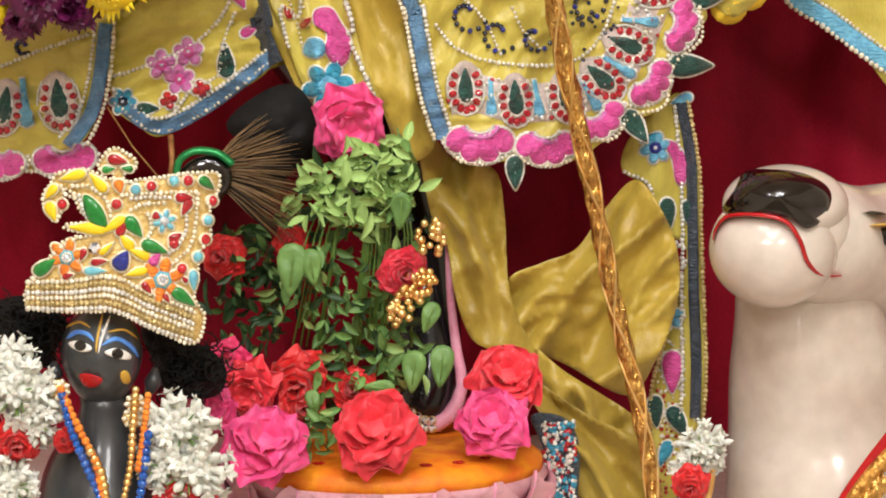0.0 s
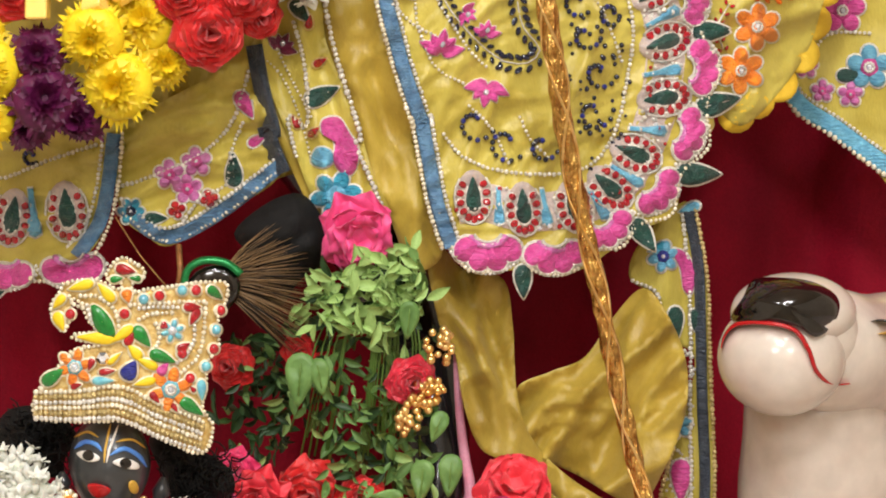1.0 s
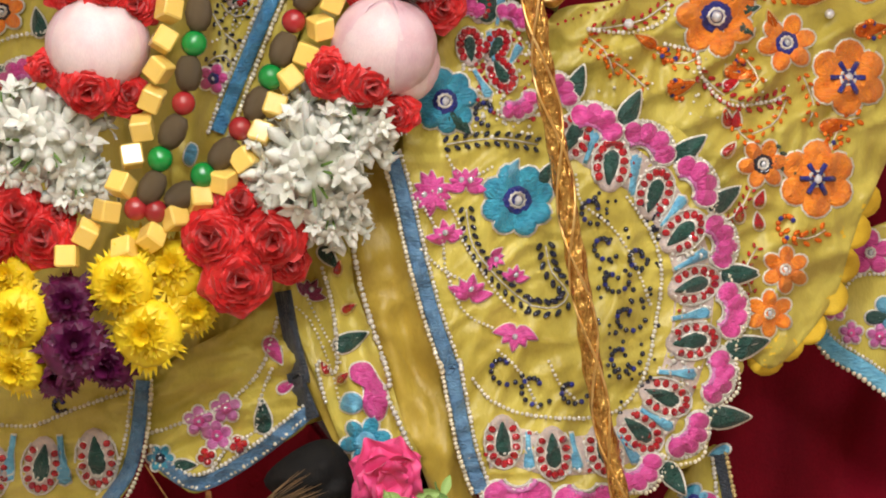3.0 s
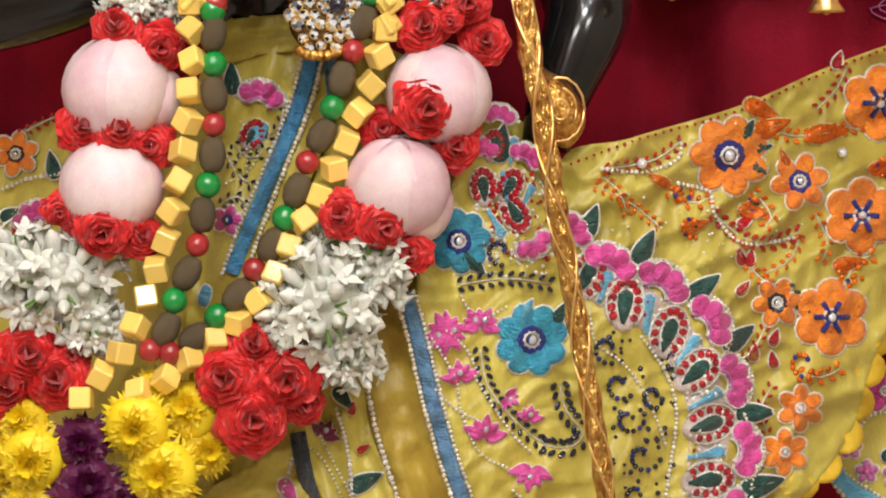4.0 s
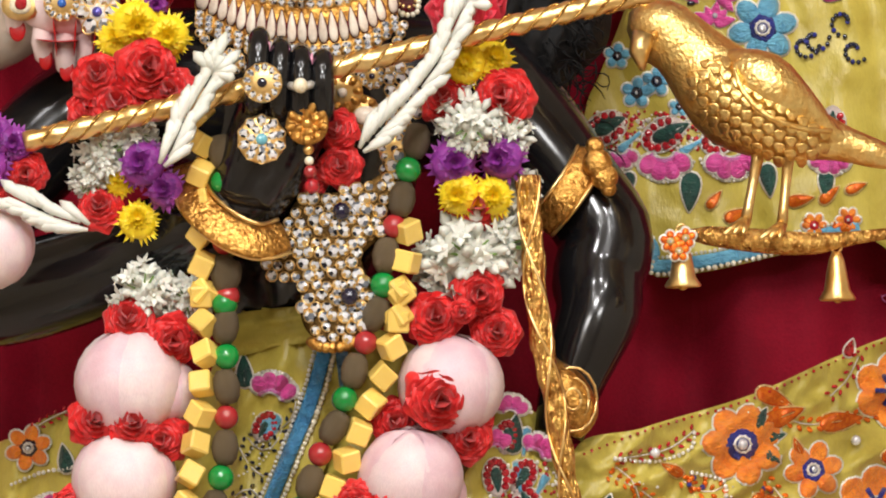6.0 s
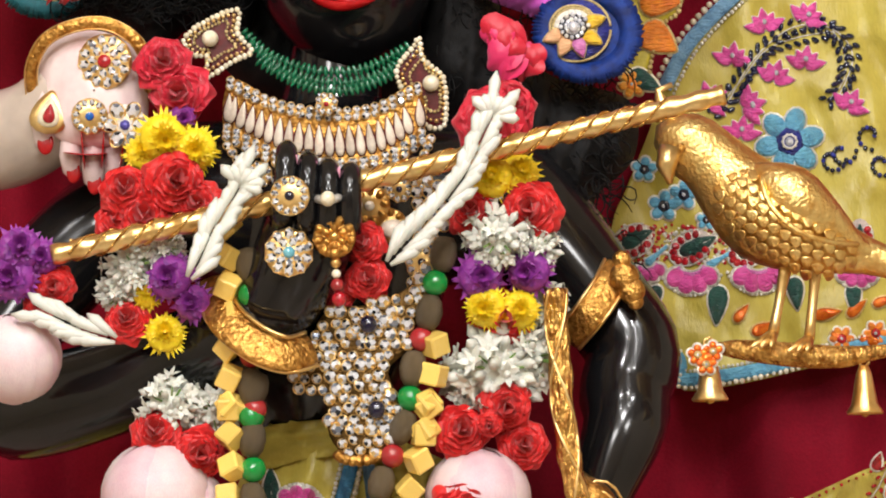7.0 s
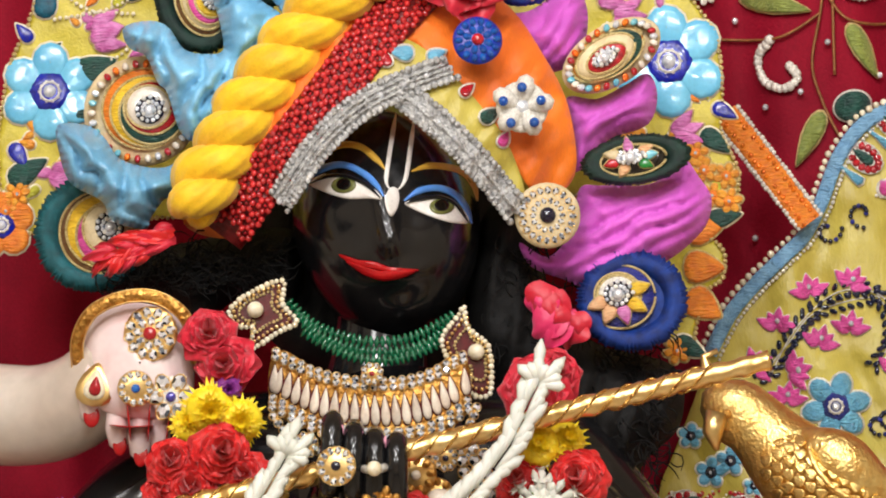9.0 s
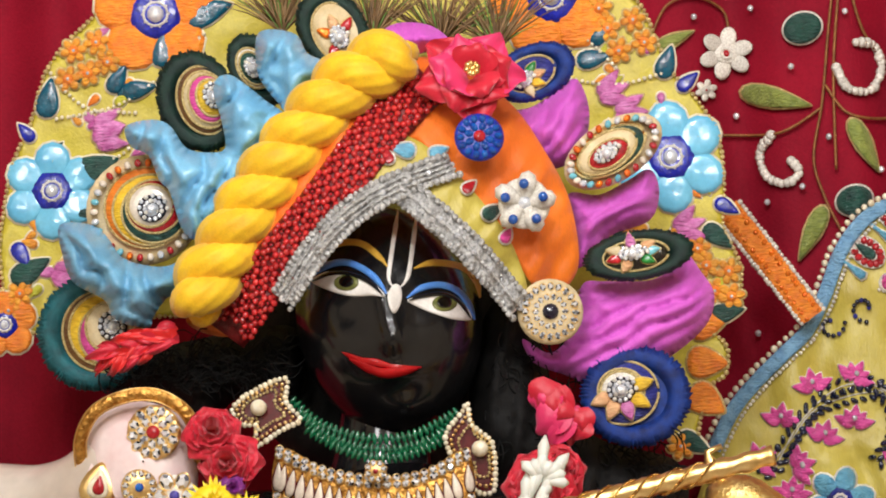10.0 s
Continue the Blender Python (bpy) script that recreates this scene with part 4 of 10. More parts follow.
for c, r, a in (((-0.0237, 1.4777), 30, 100), ((-0.0071, 1.4354), 34, 80), ((0.0278, 1.4120), 34, -100), ((-0.0341, 1.5135), 32, 20), ((-0.0096, 1.5176), 28, 120), ((0.0267, 1.4458), 22, 80), ((0.0099, 1.4628), 20, -30), ((-0.0337, 1.5137), 34, 190), ((-0.0084, 1.5176), 30, 60)):
    tulip(P_APRON, s_apron, (c[0], c[1] - r * 0.0002), r * 0.00054, a)
pebbles(P_APRON, s_apron, [(-0.0089, 1.4945), (-0.0048, 1.4692), (0.0098, 1.4480), (0.0266, 1.4310), (0.0393, 1.4225)])
pebbles(P_APRON, s_apron, [(0.0499, 1.4668), (0.0541, 1.4478), (0.0667, 1.4308), (0.0561, 1.4203), (0.0372, 1.4225)], size=0.0036)
pebbles(P_APRON, s_apron, [(-0.0229, 1.5431), (-0.0018, 1.5462), (0.0193, 1.5468), (0.0445, 1.5423)])
for c, r, a in (((0.0180, 1.3760), 36, 60), ((0.0412, 1.3611), 36, 40), ((0.0686, 1.3588), 32, 90), ((0.1067, 1.3841), 36, 90), ((0.1110, 1.4137), 32, 70), ((0.1005, 1.4412), 30, 100), ((0.0942, 1.4666), 28, 40), ((0.0858, 1.4940), 28, 10), ((0.1194, 1.4580), 22, 10), ((0.0069, 1.5680), 26, 0)):
    curl(P_APRON, s_apron, c, r * 0.00042, a)
for c, s, a in (((-0.0051, 1.6186), 30, 95), ((0.0199, 1.5931), 30, -60), ((0.0159, 1.6184), 28, 60), ((0.0037, 1.6480), 26, 80)):
    fan(P_APRON, s_apron, c, s * 0.0013, a, 3)
leaf(P_APRON, s_apron, (0.0069, 1.6332), 0.02947, 82)

random.seed(23)
b = Build()
for q in smooth_line([(0.0048, 1.3143), (0.0262, 1.3159), (0.0545, 1.3092), (0.092, 1.3123), (0.1216, 1.327), (0.1413, 1.3517), (0.1528, 1.3797), (0.1594, 1.4126), (0.1594, 1.4487), (0.148, 1.4816), (0.1283, 1.5111), (0.0989, 1.5342), (0.0894, 1.5364), (0.067, 1.5579)], 0.0024):
    p = (q.x + random.uniform(-0.013, 0.013), q.y + random.uniform(-0.013, 0.013))
    bead(b, p, random.uniform(0.0012, 0.0022), random.choice((SILVER, SILVER, RUBY, FAIR)), s_apron, 0.0022)
    bead(b, (q.x + random.uniform(-0.014, 0.014), q.y + random.uniform(-0.014, 0.014)), 0.0013, SILVER, s_apron, 0.0022)
tagged(part("hem_sequin", b, P_APRON), kind="stuff")

# wing panel: orange blossoms
flower(P_WING, s_wing, (0.1785, 1.6363), 0.02947, 7, ORANGE, NAVY, 0.4, fat=1.3)
for a in (60, 10, -35):
    leaf(P_WING, s_wing, ((0.1828, 1.6383)[0] + 0.01094 * math.cos(radians(a)), (0.1828, 1.6383)[1] + 0.01094 * math.sin(radians(a))), 0.01768, a)
flower(P_WING, s_wing, (0.2306, 1.6163), 0.02105, 6, ORANGE, NAVY, 0.2)
for c in ((0.2908, 1.6738), (0.2763, 1.5900), (0.2527, 1.5149)):
    flower(P_WING, s_wing, c, 0.02778, 6, ORANGE, ORANGE, 0.5, fat=1.3)
    b = Build()
    for k in range(6):
        a = 1.02 + k * math.pi / 3
        cord(b, [(c[0] + q * math.cos(a), c[1] + q * math.sin(a)) for q in (0.00337, 0.00926, 0.01263)], 0.0022, NAVY, s_wing, 0.006)
    part("stamen_stitch", b, P_WING)
flower(P_WING, s_wing, (0.2126, 1.5263), 0.01852, 6, ORANGE, JET, 0.1)
for c in ((0.2288, 1.4473), (0.2167, 1.4145)):
    flower(P_WING, s_wing, c, 0.01768, 6, ORANGE, ORANGE, 0.5)
for c, l, a in (((0.1936, 1.6507), 80, 20), ((0.2356, 1.6498), 80, 8), ((0.1339, 1.6142), 45, 150), ((0.1839, 1.5962), 60, -10), ((0.1415, 1.5803), 55, 20), ((0.1899, 1.6761), 70, -25), ((0.2812, 1.6236), 60, 10), ((0.2544, 1.5527), 60, 10), ((0.2224, 1.6249), 40, 110)):
    leaf(P_WING, s_wing, c, l * 0.00042, a, 0.4, AMBERB, GOLDT)
for k, (c, r, a) in enumerate((((0.2939, 1.6275), 24, 60), ((0.2670, 1.5524), 30, 40), ((0.2318, 1.4817), 30, 40), ((0.1500, 1.5844), 22, 10), ((0.1422, 1.6098), 20, 100), ((0.1966, 1.6002), 18, 30))):
    curl(P_WING, s_wing, c, r * 0.00042, a, AMBERB)
pebbles(P_WING, s_wing, [(0.1670, 1.5924), (0.1877, 1.5751), (0.2086, 1.5705), (0.2298, 1.5784)], RUBY)
pebbles(P_WING, s_wing, [(0.0879, 1.6278), (0.1090, 1.6307), (0.1259, 1.6354), (0.1430, 1.6476)], RUBY, size=0.0024)
pebbles(P_WING, s_wing, [(0.0792, 1.6153), (0.1042, 1.6022), (0.1248, 1.5849)], AMBERB, size=0.0022)
chain(P_WING, s_wing, [(0.0607, 1.6317), (0.1052, 1.6476), (0.1856, 1.6698), (0.2493, 1.6966), (0.2993, 1.7149), (0.3298, 1.7235)], RUBY, 0.006, 0.0013)
chain(P_WING, s_wing, [(0.0837, 1.6279), (0.1131, 1.6251), (0.1385, 1.6330), (0.1430, 1.6455)], SILVER)
chain(P_WING, s_wing, [(0.1402, 1.6161), (0.1632, 1.6093), (0.1670, 1.5924), (0.1876, 1.5709), (0.2255, 1.5743)], SILVER)
for c in ((0.1132, 1.6314), (0.2626, 1.6374)):
    b = Build()
    b.ball(F(*c, s_wing(*c) + 0.003), 0.004, FAIR, 10, 6)
    part("glass_sequin", b, P_WING)
for c, a in (((0.1837, 1.5836), 30), ((0.2578, 1.6998), 70), ((0.1872, 1.5541), 100), ((0.1940, 1.4825), 80), ((0.1919, 1.5531), 80), ((0.2082, 1.4939), 70), ((0.2101, 1.4770), 100), ((0.1833, 1.5322), 50)):
    leaf(P_WING, s_wing, c, 0.01347, a, 0.5, RUBY, SILVER)
# petal-cut hem of the wing
LOW = mat("plain_yellow_felt", (226, 190, 52), 0.7, c2=(206, 166, 36), scale=40, fine=900, bump=0.4)
for c in ((0.2861, 1.4993), (0.2787, 1.4762), (0.2701, 1.4510), (0.2615, 1.4266), (0.2453, 1.4049), (0.2283, 1.3924), (0.2134, 1.3820)):
    b = Build()
    pad(b, ring(c, 0.01431, 0.01431, 0, 14), 0.002, LOW, lambda u, v: s_wing(u, v) - 0.004)
    part("petal_hem", b, P_WING)

# left panels
L2 = lambda u, v: s_left(u, v) + 0.008
for c, s, a in (((-0.2872, 1.3052), 36, -85), ((-0.3296, 1.3011), 34, -100), ((-0.3678, 1.2970), 34, -95)):
    fan(P_LEFT, L2, c, s * 0.0017, a, 2)
leaf(P_LEFT, L2, (-0.3321, 1.2713), 0.03368, -115)
band(P_LEFT, L2, [(-0.2517, 1.3688), (-0.2564, 1.3305), (-0.2639, 1.3008), (-0.2812, 1.2762)], 0.01094)
chain(P_LEFT, L2, [(-0.2454, 1.3687), (-0.2488, 1.3305), (-0.2576, 1.2965), (-0.2770, 1.2667), (-0.3090, 1.2575), (-0.3258, 1.2670), (-0.3513, 1.2671), (-0.3768, 1.2629)], PEARL, r=0.0018)
chain(P_LEFT, L2, [(-0.2602, 1.3667), (-0.2640, 1.3348), (-0.2719, 1.3051), (-0.2874, 1.2839)], SILVER)
chain(P_LEFT, L2, [(-0.3757, 1.3396), (-0.3376, 1.3352), (-0.3036, 1.3478), (-0.2654, 1.3603)], SILVER)
curl(P_LEFT, L2, (-0.3141, 1.3521), 0.00674, 30)
BORD = [(-0.2448, 1.3092), (-0.2238, 1.2912), (-0.2047, 1.2886), (-0.1685, 1.3089), (-0.1281, 1.3406)]
band(P_SIDE, s_left, [(u, v + 0.00337) for u, v in BORD], 0.01094)
chain(P_SIDE, s_left, BORD, PEARL, r=0.0018)
chain(P_SIDE, s_left, [(u - 0.00168, v + 0.01010) for u, v in BORD], SILVER)
for c in ((-0.2106, 1.3380), (-0.1902, 1.3473), (-0.1972, 1.3269)):
    flower(P_SIDE, s_left, c, 0.01094, 5, ORCHID, PINK, 0.4, mid=FAIR)
leaf(P_SIDE, s_left, (-0.1620, 1.3280), 0.02610, 92)
leaf(P_SIDE, s_left, (-0.2300, 1.3049), 0.01768, 0)
leaf(P_SIDE, s_left, (-0.1593, 1.4001), 0.02315, -60, m=PINK)
leaf(P_SIDE, s_left, (-0.1512, 1.3598), 0.01515, 30, m=PINK)
flower(P_SIDE, s_left, (-0.2397, 1.3101), 0.01010, 6, TEAL, JET, 0)
for c in ((-0.2054, 1.3112), (-0.1811, 1.3196)):
    flower(P_SIDE, s_left, c, 0.00674, 4, RUBY, RUBY, 0.3, mid=None)
chain(P_SIDE, s_left, [(-0.2488, 1.3284), (-0.2233, 1.3368), (-0.1893, 1.3515), (-0.1637, 1.3768), (-0.1507, 1.4149)], SILVER)
chain(P_SIDE, s_left, [(-0.2025, 1.3005), (-0.1854, 1.3217), (-0.1683, 1.3302), (-0.1639, 1.3556), (-0.1552, 1.3768)], SILVER)
GREYB = satin("slate_velvet_ribbon", (52, 62, 74), (34, 42, 54))
band(skirt, lambda u, v: s_pleat(u, v) + 0.008, [(-0.1465, 1.4348), (-0.1407, 1.4009), (-0.1327, 1.3670)] + [(-0.1384, 1.3725), (-0.1260, 1.3385)], 0.01263, GREYB)

# pleated strip
S3 = lambda u, v: s_pleat(u, v) + 0.006
chain(P_STRIP, S3, [(-0.0953, 1.4765), (-0.0875, 1.4341), (-0.0774, 1.4002), (-0.0672, 1.3662)] + [(-0.0708, 1.3595), (-0.0583, 1.3297), (-0.0467, 1.2998)], SILVER, r=0.0022, step=0.0042)
chain(P_STRIP, S3, [(-0.1168, 1.4514), (-0.1088, 1.4175), (-0.1072, 1.3752)] + [(-0.1214, 1.3809), (-0.1153, 1.3512)], SILVER)
leaf(P_STRIP, S3, (-0.1086, 1.3914), 0.02778, 25)
leaf(P_STRIP, S3, (-0.1186, 1.4676), 0.02105, -50)
blot(P_STRIP, S3, [(-0.0961, 1.3787), (-0.0834, 1.3807), (-0.0750, 1.3680), (-0.0687, 1.3573), (-0.0710, 1.3404), (-0.0794, 1.3361), (-0.0878, 1.3468), (-0.0869, 1.3617), (-0.0961, 1.3681)], PINK)
blot(P_STRIP, S3, [(-0.1004, 1.3575), (-0.0899, 1.3562), (-0.0878, 1.3468), (-0.0963, 1.3426), (-0.1047, 1.3469)], SKY)
flower(P_STRIP, S3, (-0.0859, 1.3213), 0.01852, 6, TEAL, SKY, 0.2, mid=None)
tulip(P_STRIP, S3, (-0.1273, 1.4317), 0.01347, 60, satin("plum_satin_stitch", (130, 36, 74), (96, 20, 54)))
for c, a in (((-0.1021, 1.4189), 30), ((-0.1061, 1.4464), 80), ((-0.1130, 1.3724), 120), ((-0.1067, 1.3660), 40)):
    leaf(P_STRIP, S3, c, 0.01094, a, 0.5, RUBY, GOLDT)
for k, p in enumerate(([(-0.1421, 1.4276), (-0.1254, 1.4106), (-0.1130, 1.3809), (-0.1047, 1.3511)], [(-0.1294, 1.4317), (-0.1191, 1.4105), (-0.1045, 1.3808)])):
    chain(P_STRIP, S3, p, SILVER, r=0.0011)

# bodice between the bead strings: blue ribbon, pink bloom
S4 = lambda u, v: s_under(u, v) + 0.012
P_BOD = cloth("bodice", [(-0.1952, 1.7393), (-0.1622, 1.7444), (-0.1361, 1.7455), (-0.1165, 1.7165), (-0.1086, 1.6910), (-0.1443, 1.5991), (-0.1836, 1.5326), (-0.2262, 1.5083), (-0.2206, 1.5755), (-0.1978, 1.6592)], S4, SILK, skirt)
band(P_BOD, S4, [(-0.1300, 1.7159), (-0.1426, 1.6749), (-0.1604, 1.6332), (-0.1781, 1.5914), (-0.1937, 1.5539)], 0.01094, satin("bright_blue_ribbon", (70, 146, 190), (50, 116, 166)))
chain(P_BOD, S4, [(-0.1224, 1.7157), (-0.1342, 1.6747), (-0.1520, 1.6330), (-0.1689, 1.5912), (-0.1853, 1.5495)], PEARL, r=0.0021)
chain(P_BOD, S4, [(-0.1376, 1.7161), (-0.1502, 1.6751), (-0.1680, 1.6333), (-0.1866, 1.5916), (-0.2008, 1.5540)], SILVER)
band(P_BOD, S4, [(-0.1186, 1.7144), (-0.1152, 1.6785)], 0.00926, BAND)
leaf(P_BOD, S4, (-0.1909, 1.6865), 0.02526, 92)
scallop(P_BOD, S4, (-0.1690, 1.6880), 0.036, 75)
drop_motif(P_BOD, S4, (-0.1775, 1.6560), 0.016, 60)
for p in ([(-0.1900, 1.6500), (-0.1810, 1.6400), (-0.1700, 1.6430), (-0.1640, 1.6550)], [(-0.1960, 1.6420), (-0.1880, 1.6280), (-0.1780, 1.6200)], [(-0.1640, 1.6560), (-0.1560, 1.6640), (-0.1530, 1.6760)], [(-0.2000, 1.6060), (-0.1900, 1.6120), (-0.1830, 1.6060)]):
    pebbles(P_BOD, S4, p, JET, size=0.0022)
blot(P_BOD, S4, [(-0.1808, 1.6631), (-0.1723, 1.6680), (-0.1640, 1.6627), (-0.1706, 1.6502), (-0.1790, 1.6504)], SKY)
for p in ([(-0.1941, 1.6339), (-0.1812, 1.6463), (-0.1724, 1.6629)], [(-0.1965, 1.6213), (-0.1815, 1.6294), (-0.1728, 1.6419), (-0.1768, 1.6546)], [(-0.1850, 1.6674), (-0.1768, 1.6546), (-0.1815, 1.6336)]):
    chain(P_BOD, S4, p, SILVER, r=0.001)
flower(P_BOD, S4, (-0.1962, 1.5939), 0.01094, 5, PINK, NAVY, 0)
blot(P_BOD, S4, [(-0.2194, 1.5334), (-0.2149, 1.5459), (-0.2087, 1.5416), (-0.2132, 1.5290)], SKY)

s_waist = lambda u, v: hips(u, v) - 0.008 + folds(u, v, 8, 0.012, 0.0022, 4) + rumple(u, v, 0.010, 0.0025, 10, 2)
cloth("waistband", [(-0.1979, 1.7394), (-0.1734, 1.7447), (-0.1438, 1.7466), (-0.1228, 1.7449), (-0.119, 1.7259), (-0.1401, 1.7196), (-0.1697, 1.7165), (-0.1968, 1.7116)], s_waist, SILK, skirt, "folded yellow silk waistband", step=0.003, thick=0.004)

# skirt beside the long garland
s_lin = lambda u, v: s_under(u, v) + 0.003
flower(skirt, s_lin, (-0.3534, 1.6455), 0.0165, 6, ORANGE, JET, 0.3)
for c, l, a in (((-0.3242, 1.626), 0.022, 100), ((-0.3661, 1.5973), 0.020, 20)):
    leaf(skirt, s_lin, c, l, a)
scallop(skirt, s_lin, (-0.3407, 1.6002), 0.036, 110)
bar_motif(skirt, s_lin, (-0.3633, 1.5677), 0.024, 100)
drop_motif(skirt, s_lin, (-0.3504, 1.578), 0.018, 100)
pebbles(skirt, s_lin, [(-0.3489, 1.6602), (-0.3339, 1.6683), (-0.3191, 1.6744)], RUBY, size=0.0022)
chain(skirt, s_lin, [(-0.3666, 1.6183), (-0.3453, 1.6264), (-0.3199, 1.6301)], SILVER)

# narrow scarf
for c, l, a, m in (((0.1680, 1.2377), 60, -85, GREEN), ((0.1598, 1.0870), 60, -85, GREEN), ((0.1714, 1.0783), 65, -60, GREEN), ((0.1732, 1.1216), 80, -90, PINK), ((0.1635, 1.2847), 40, 200, TEAL), ((0.1865, 1.3144), 40, 200, SKY), ((0.1829, 1.2356), 40, -90, GREEN), ((0.1716, 1.0522), 50, -110, TEAL)):
    leaf(strip, s_strip, c, l * 0.00042, a, 0.42, m)
blot(strip, s_strip, [(0.1656, 1.2804), (0.1762, 1.2783), (0.1831, 1.2633), (0.1807, 1.2463), (0.1743, 1.2505), (0.1721, 1.2655)], PINK)
flower(strip, s_strip, (0.1593, 1.2753), 0.01179, 6, SKY, NAVY, 0.3)
flower(strip, s_strip, (0.1708, 1.1475), 0.01094, 6, SKY, TEAL, 0.3)
band(strip, s_strip, [(0.1781, 1.3102), (0.1856, 1.2676), (0.1877, 1.2163), (0.1890, 1.1647), (0.1912, 1.1130), (0.1907, 1.0696)], 0.00842, GREYB)
chain(strip, s_strip, [(0.1836, 1.3102), (0.1925, 1.2591), (0.1946, 1.2077), (0.1968, 1.1561), (0.1989, 1.1043), (0.1963, 1.0653)], GOLDT, r=0.0018)
chain(strip, s_strip, [(0.1735, 1.3059), (0.1785, 1.2591), (0.1802, 1.2077), (0.1797, 1.1561), (0.1809, 1.1130), (0.1800, 1.0696)], SILVER, r=0.0018)
chain(strip, s_strip, [(0.1361, 1.2569), (0.1553, 1.2463), (0.1618, 1.2163), (0.1811, 1.1991)], SILVER, r=0.0018)
chain(strip, s_strip, [(0.1750, 1.1561), (0.1626, 1.1130), (0.1572, 1.0870), (0.1576, 1.0305)], GOLDT, r=0.0018)
sprinkle(strip, s_strip, (0.1610, 1.0348), (0.1831, 1.2077), 160, SILVER, 0.0014)
sprinkle(strip, s_strip, (0.1612, 0.9999), (0.1775, 1.1130), 60, RUBY, 0.0014)

# shawl end
CORN = [(0.2493, 1.3970), (0.2607, 1.3813), (0.2840, 1.3664), (0.3128, 1.3450), (0.3433, 1.3237)]
band(corner, s_corner, [(u + 0.00253, v + 0.00589) for u, v in CORN], 0.01263, SKY)
chain(corner, s_corner, CORN, PEARL, r=0.0024, step=0.0046)
chain(corner, s_corner, [(u + 0.00505, v + 0.01347) for u, v in CORN], SILVER)
for c, r, m in (((0.2657, 1.4172), 20, ORCHID), ((0.2776, 1.3994), 20, ORCHID), ((0.2987, 1.3968), 22, ORCHID), ((0.2921, 1.4594), 40, PINK), ((0.3125, 1.4170), 40, SKY)):
    flower(corner, s_corner, c, r * 0.00042, 5, m, PINK, 0.3)
leaf(corner, s_corner, (0.2881, 1.4108), 0.02105, 0)
chain(corner, s_corner, [(0.2543, 1.4131), (0.2712, 1.4299), (0.2838, 1.4425), (0.3124, 1.4424)], SILVER)

# ---------------------------------------------------------------- golden staff
b = Build()
STAFF = spline3([((0.0231, 1.8398), 0.14), ((0.0260, 1.7807), 0.145), ((0.0291, 1.7301), 0.15), ((0.0403, 1.6625), 0.15), ((0.0512, 1.5865), 0.145), ((0.0553, 1.5632), 0.14), ((0.0671, 1.4914), 0.135), ((0.0789, 1.4153), 0.13), ((0.0876, 1.3545), 0.12), ((0.1065, 1.2694), 0.11), ((0.1281, 1.1647), 0.10), ((0.1479, 1.0783), 0.10), ((0.1621, 0.9999), 0.10), ((0.1700, 0.9737), 0.10)], 0.004)
n = len(STAFF)
staff = thing("staff", STAFF[-1], "golden twisted staff leaning against the skirt", "staff")
b.tube(STAFF, [0.0082 - 0.0026 * i / n + 0.0006 * math.sin(i * 0.9) for i in range(n)], GOLD, 16, lobes=4, lobe=0.07, twist=0.05)
part("shaft", b, staff)
for k in (0.0, 2.1):
    b = Build()
    side = [STAFF[i] + (0.0088 - 0.0026 * i / n) * 0.95 * Vector((math.cos(i * 0.16 + k), -abs(math.sin(i * 0.16 + k)), 0)) for i in range(n)]
    b.tube(side, 0.0011, GOLDS, 5)
    part("spiral_ridge", b, staff)


# ---------------------------------------------------------------- blooms
def petal(b, m, base, out, up, width, length, cup, droop, ruffle=0.0, nu=4, nv=4):
    """One curved petal from base along out, lifting along up."""
    side = out.cross(up)
    rows = []
    ph = random.uniform(0, 6)
    for j in range(nv + 1):
        t = j / nv
        w = width * (math.sin(math.pi * min(1, 0.12 + 0.78 * t)) ** 0.7) * math.sqrt(1 - 0.35 * max(0.0, (t - 0.72) / 0.28) ** 2)
        row = []
        for i in range(nu + 1):
            s = 2 * i / nu - 1
            z = cup * (t ** 0.8) - droop * t ** 2.5 + 0.22 * width * s * s * cup / (abs(cup) + 0.2) + ruffle * t * math.sin(4 * s + ph) - 0.5 * ruffle * max(0.0, t - 0.8) * 5
            row.append(base + out * (length * t * (1 - 0.16 * s * s)) + side * (w * s) + up * z)
        rows.append(row)
    b.grid(rows, m)


def rose_mesh(seed, m, openness=1.0, rings=6):
    """A rose of radius 1 that faces along z."""
    random.seed(seed)
    b = Build()
    up = Vector((0, 0, 1))
    b.ball((0, 0, -0.2), (0.74, 0.74, 0.55), m, 12, 8)
    for k in range(rings):
        q = k / (rings - 1)
        n = 3 + int(q * 4)
        for i in range(n):
            a = 2 * math.pi * (i + 0.5 * (k % 2)) / n + random.uniform(-0.25, 0.25) + k * 0.4
            out = Vector((math.cos(a), math.sin(a), 0))
            lift = (1 - q) ** 1.2
            petal(b, m, out * (0.02 + 0.12 * q) + up * (0.05 - 0.35 * q), out, up, (0.22 + 0.42 * q) * random.uniform(0.9, 1.1),
                  (0.16 + 0.72 * q * openness) * random.uniform(0.92, 1.05), 0.62 * lift + 0.42, 0.10 + 0.42 * q, 0.05 + 0.06 * q, 8, 8)
    return b.mesh("rose")


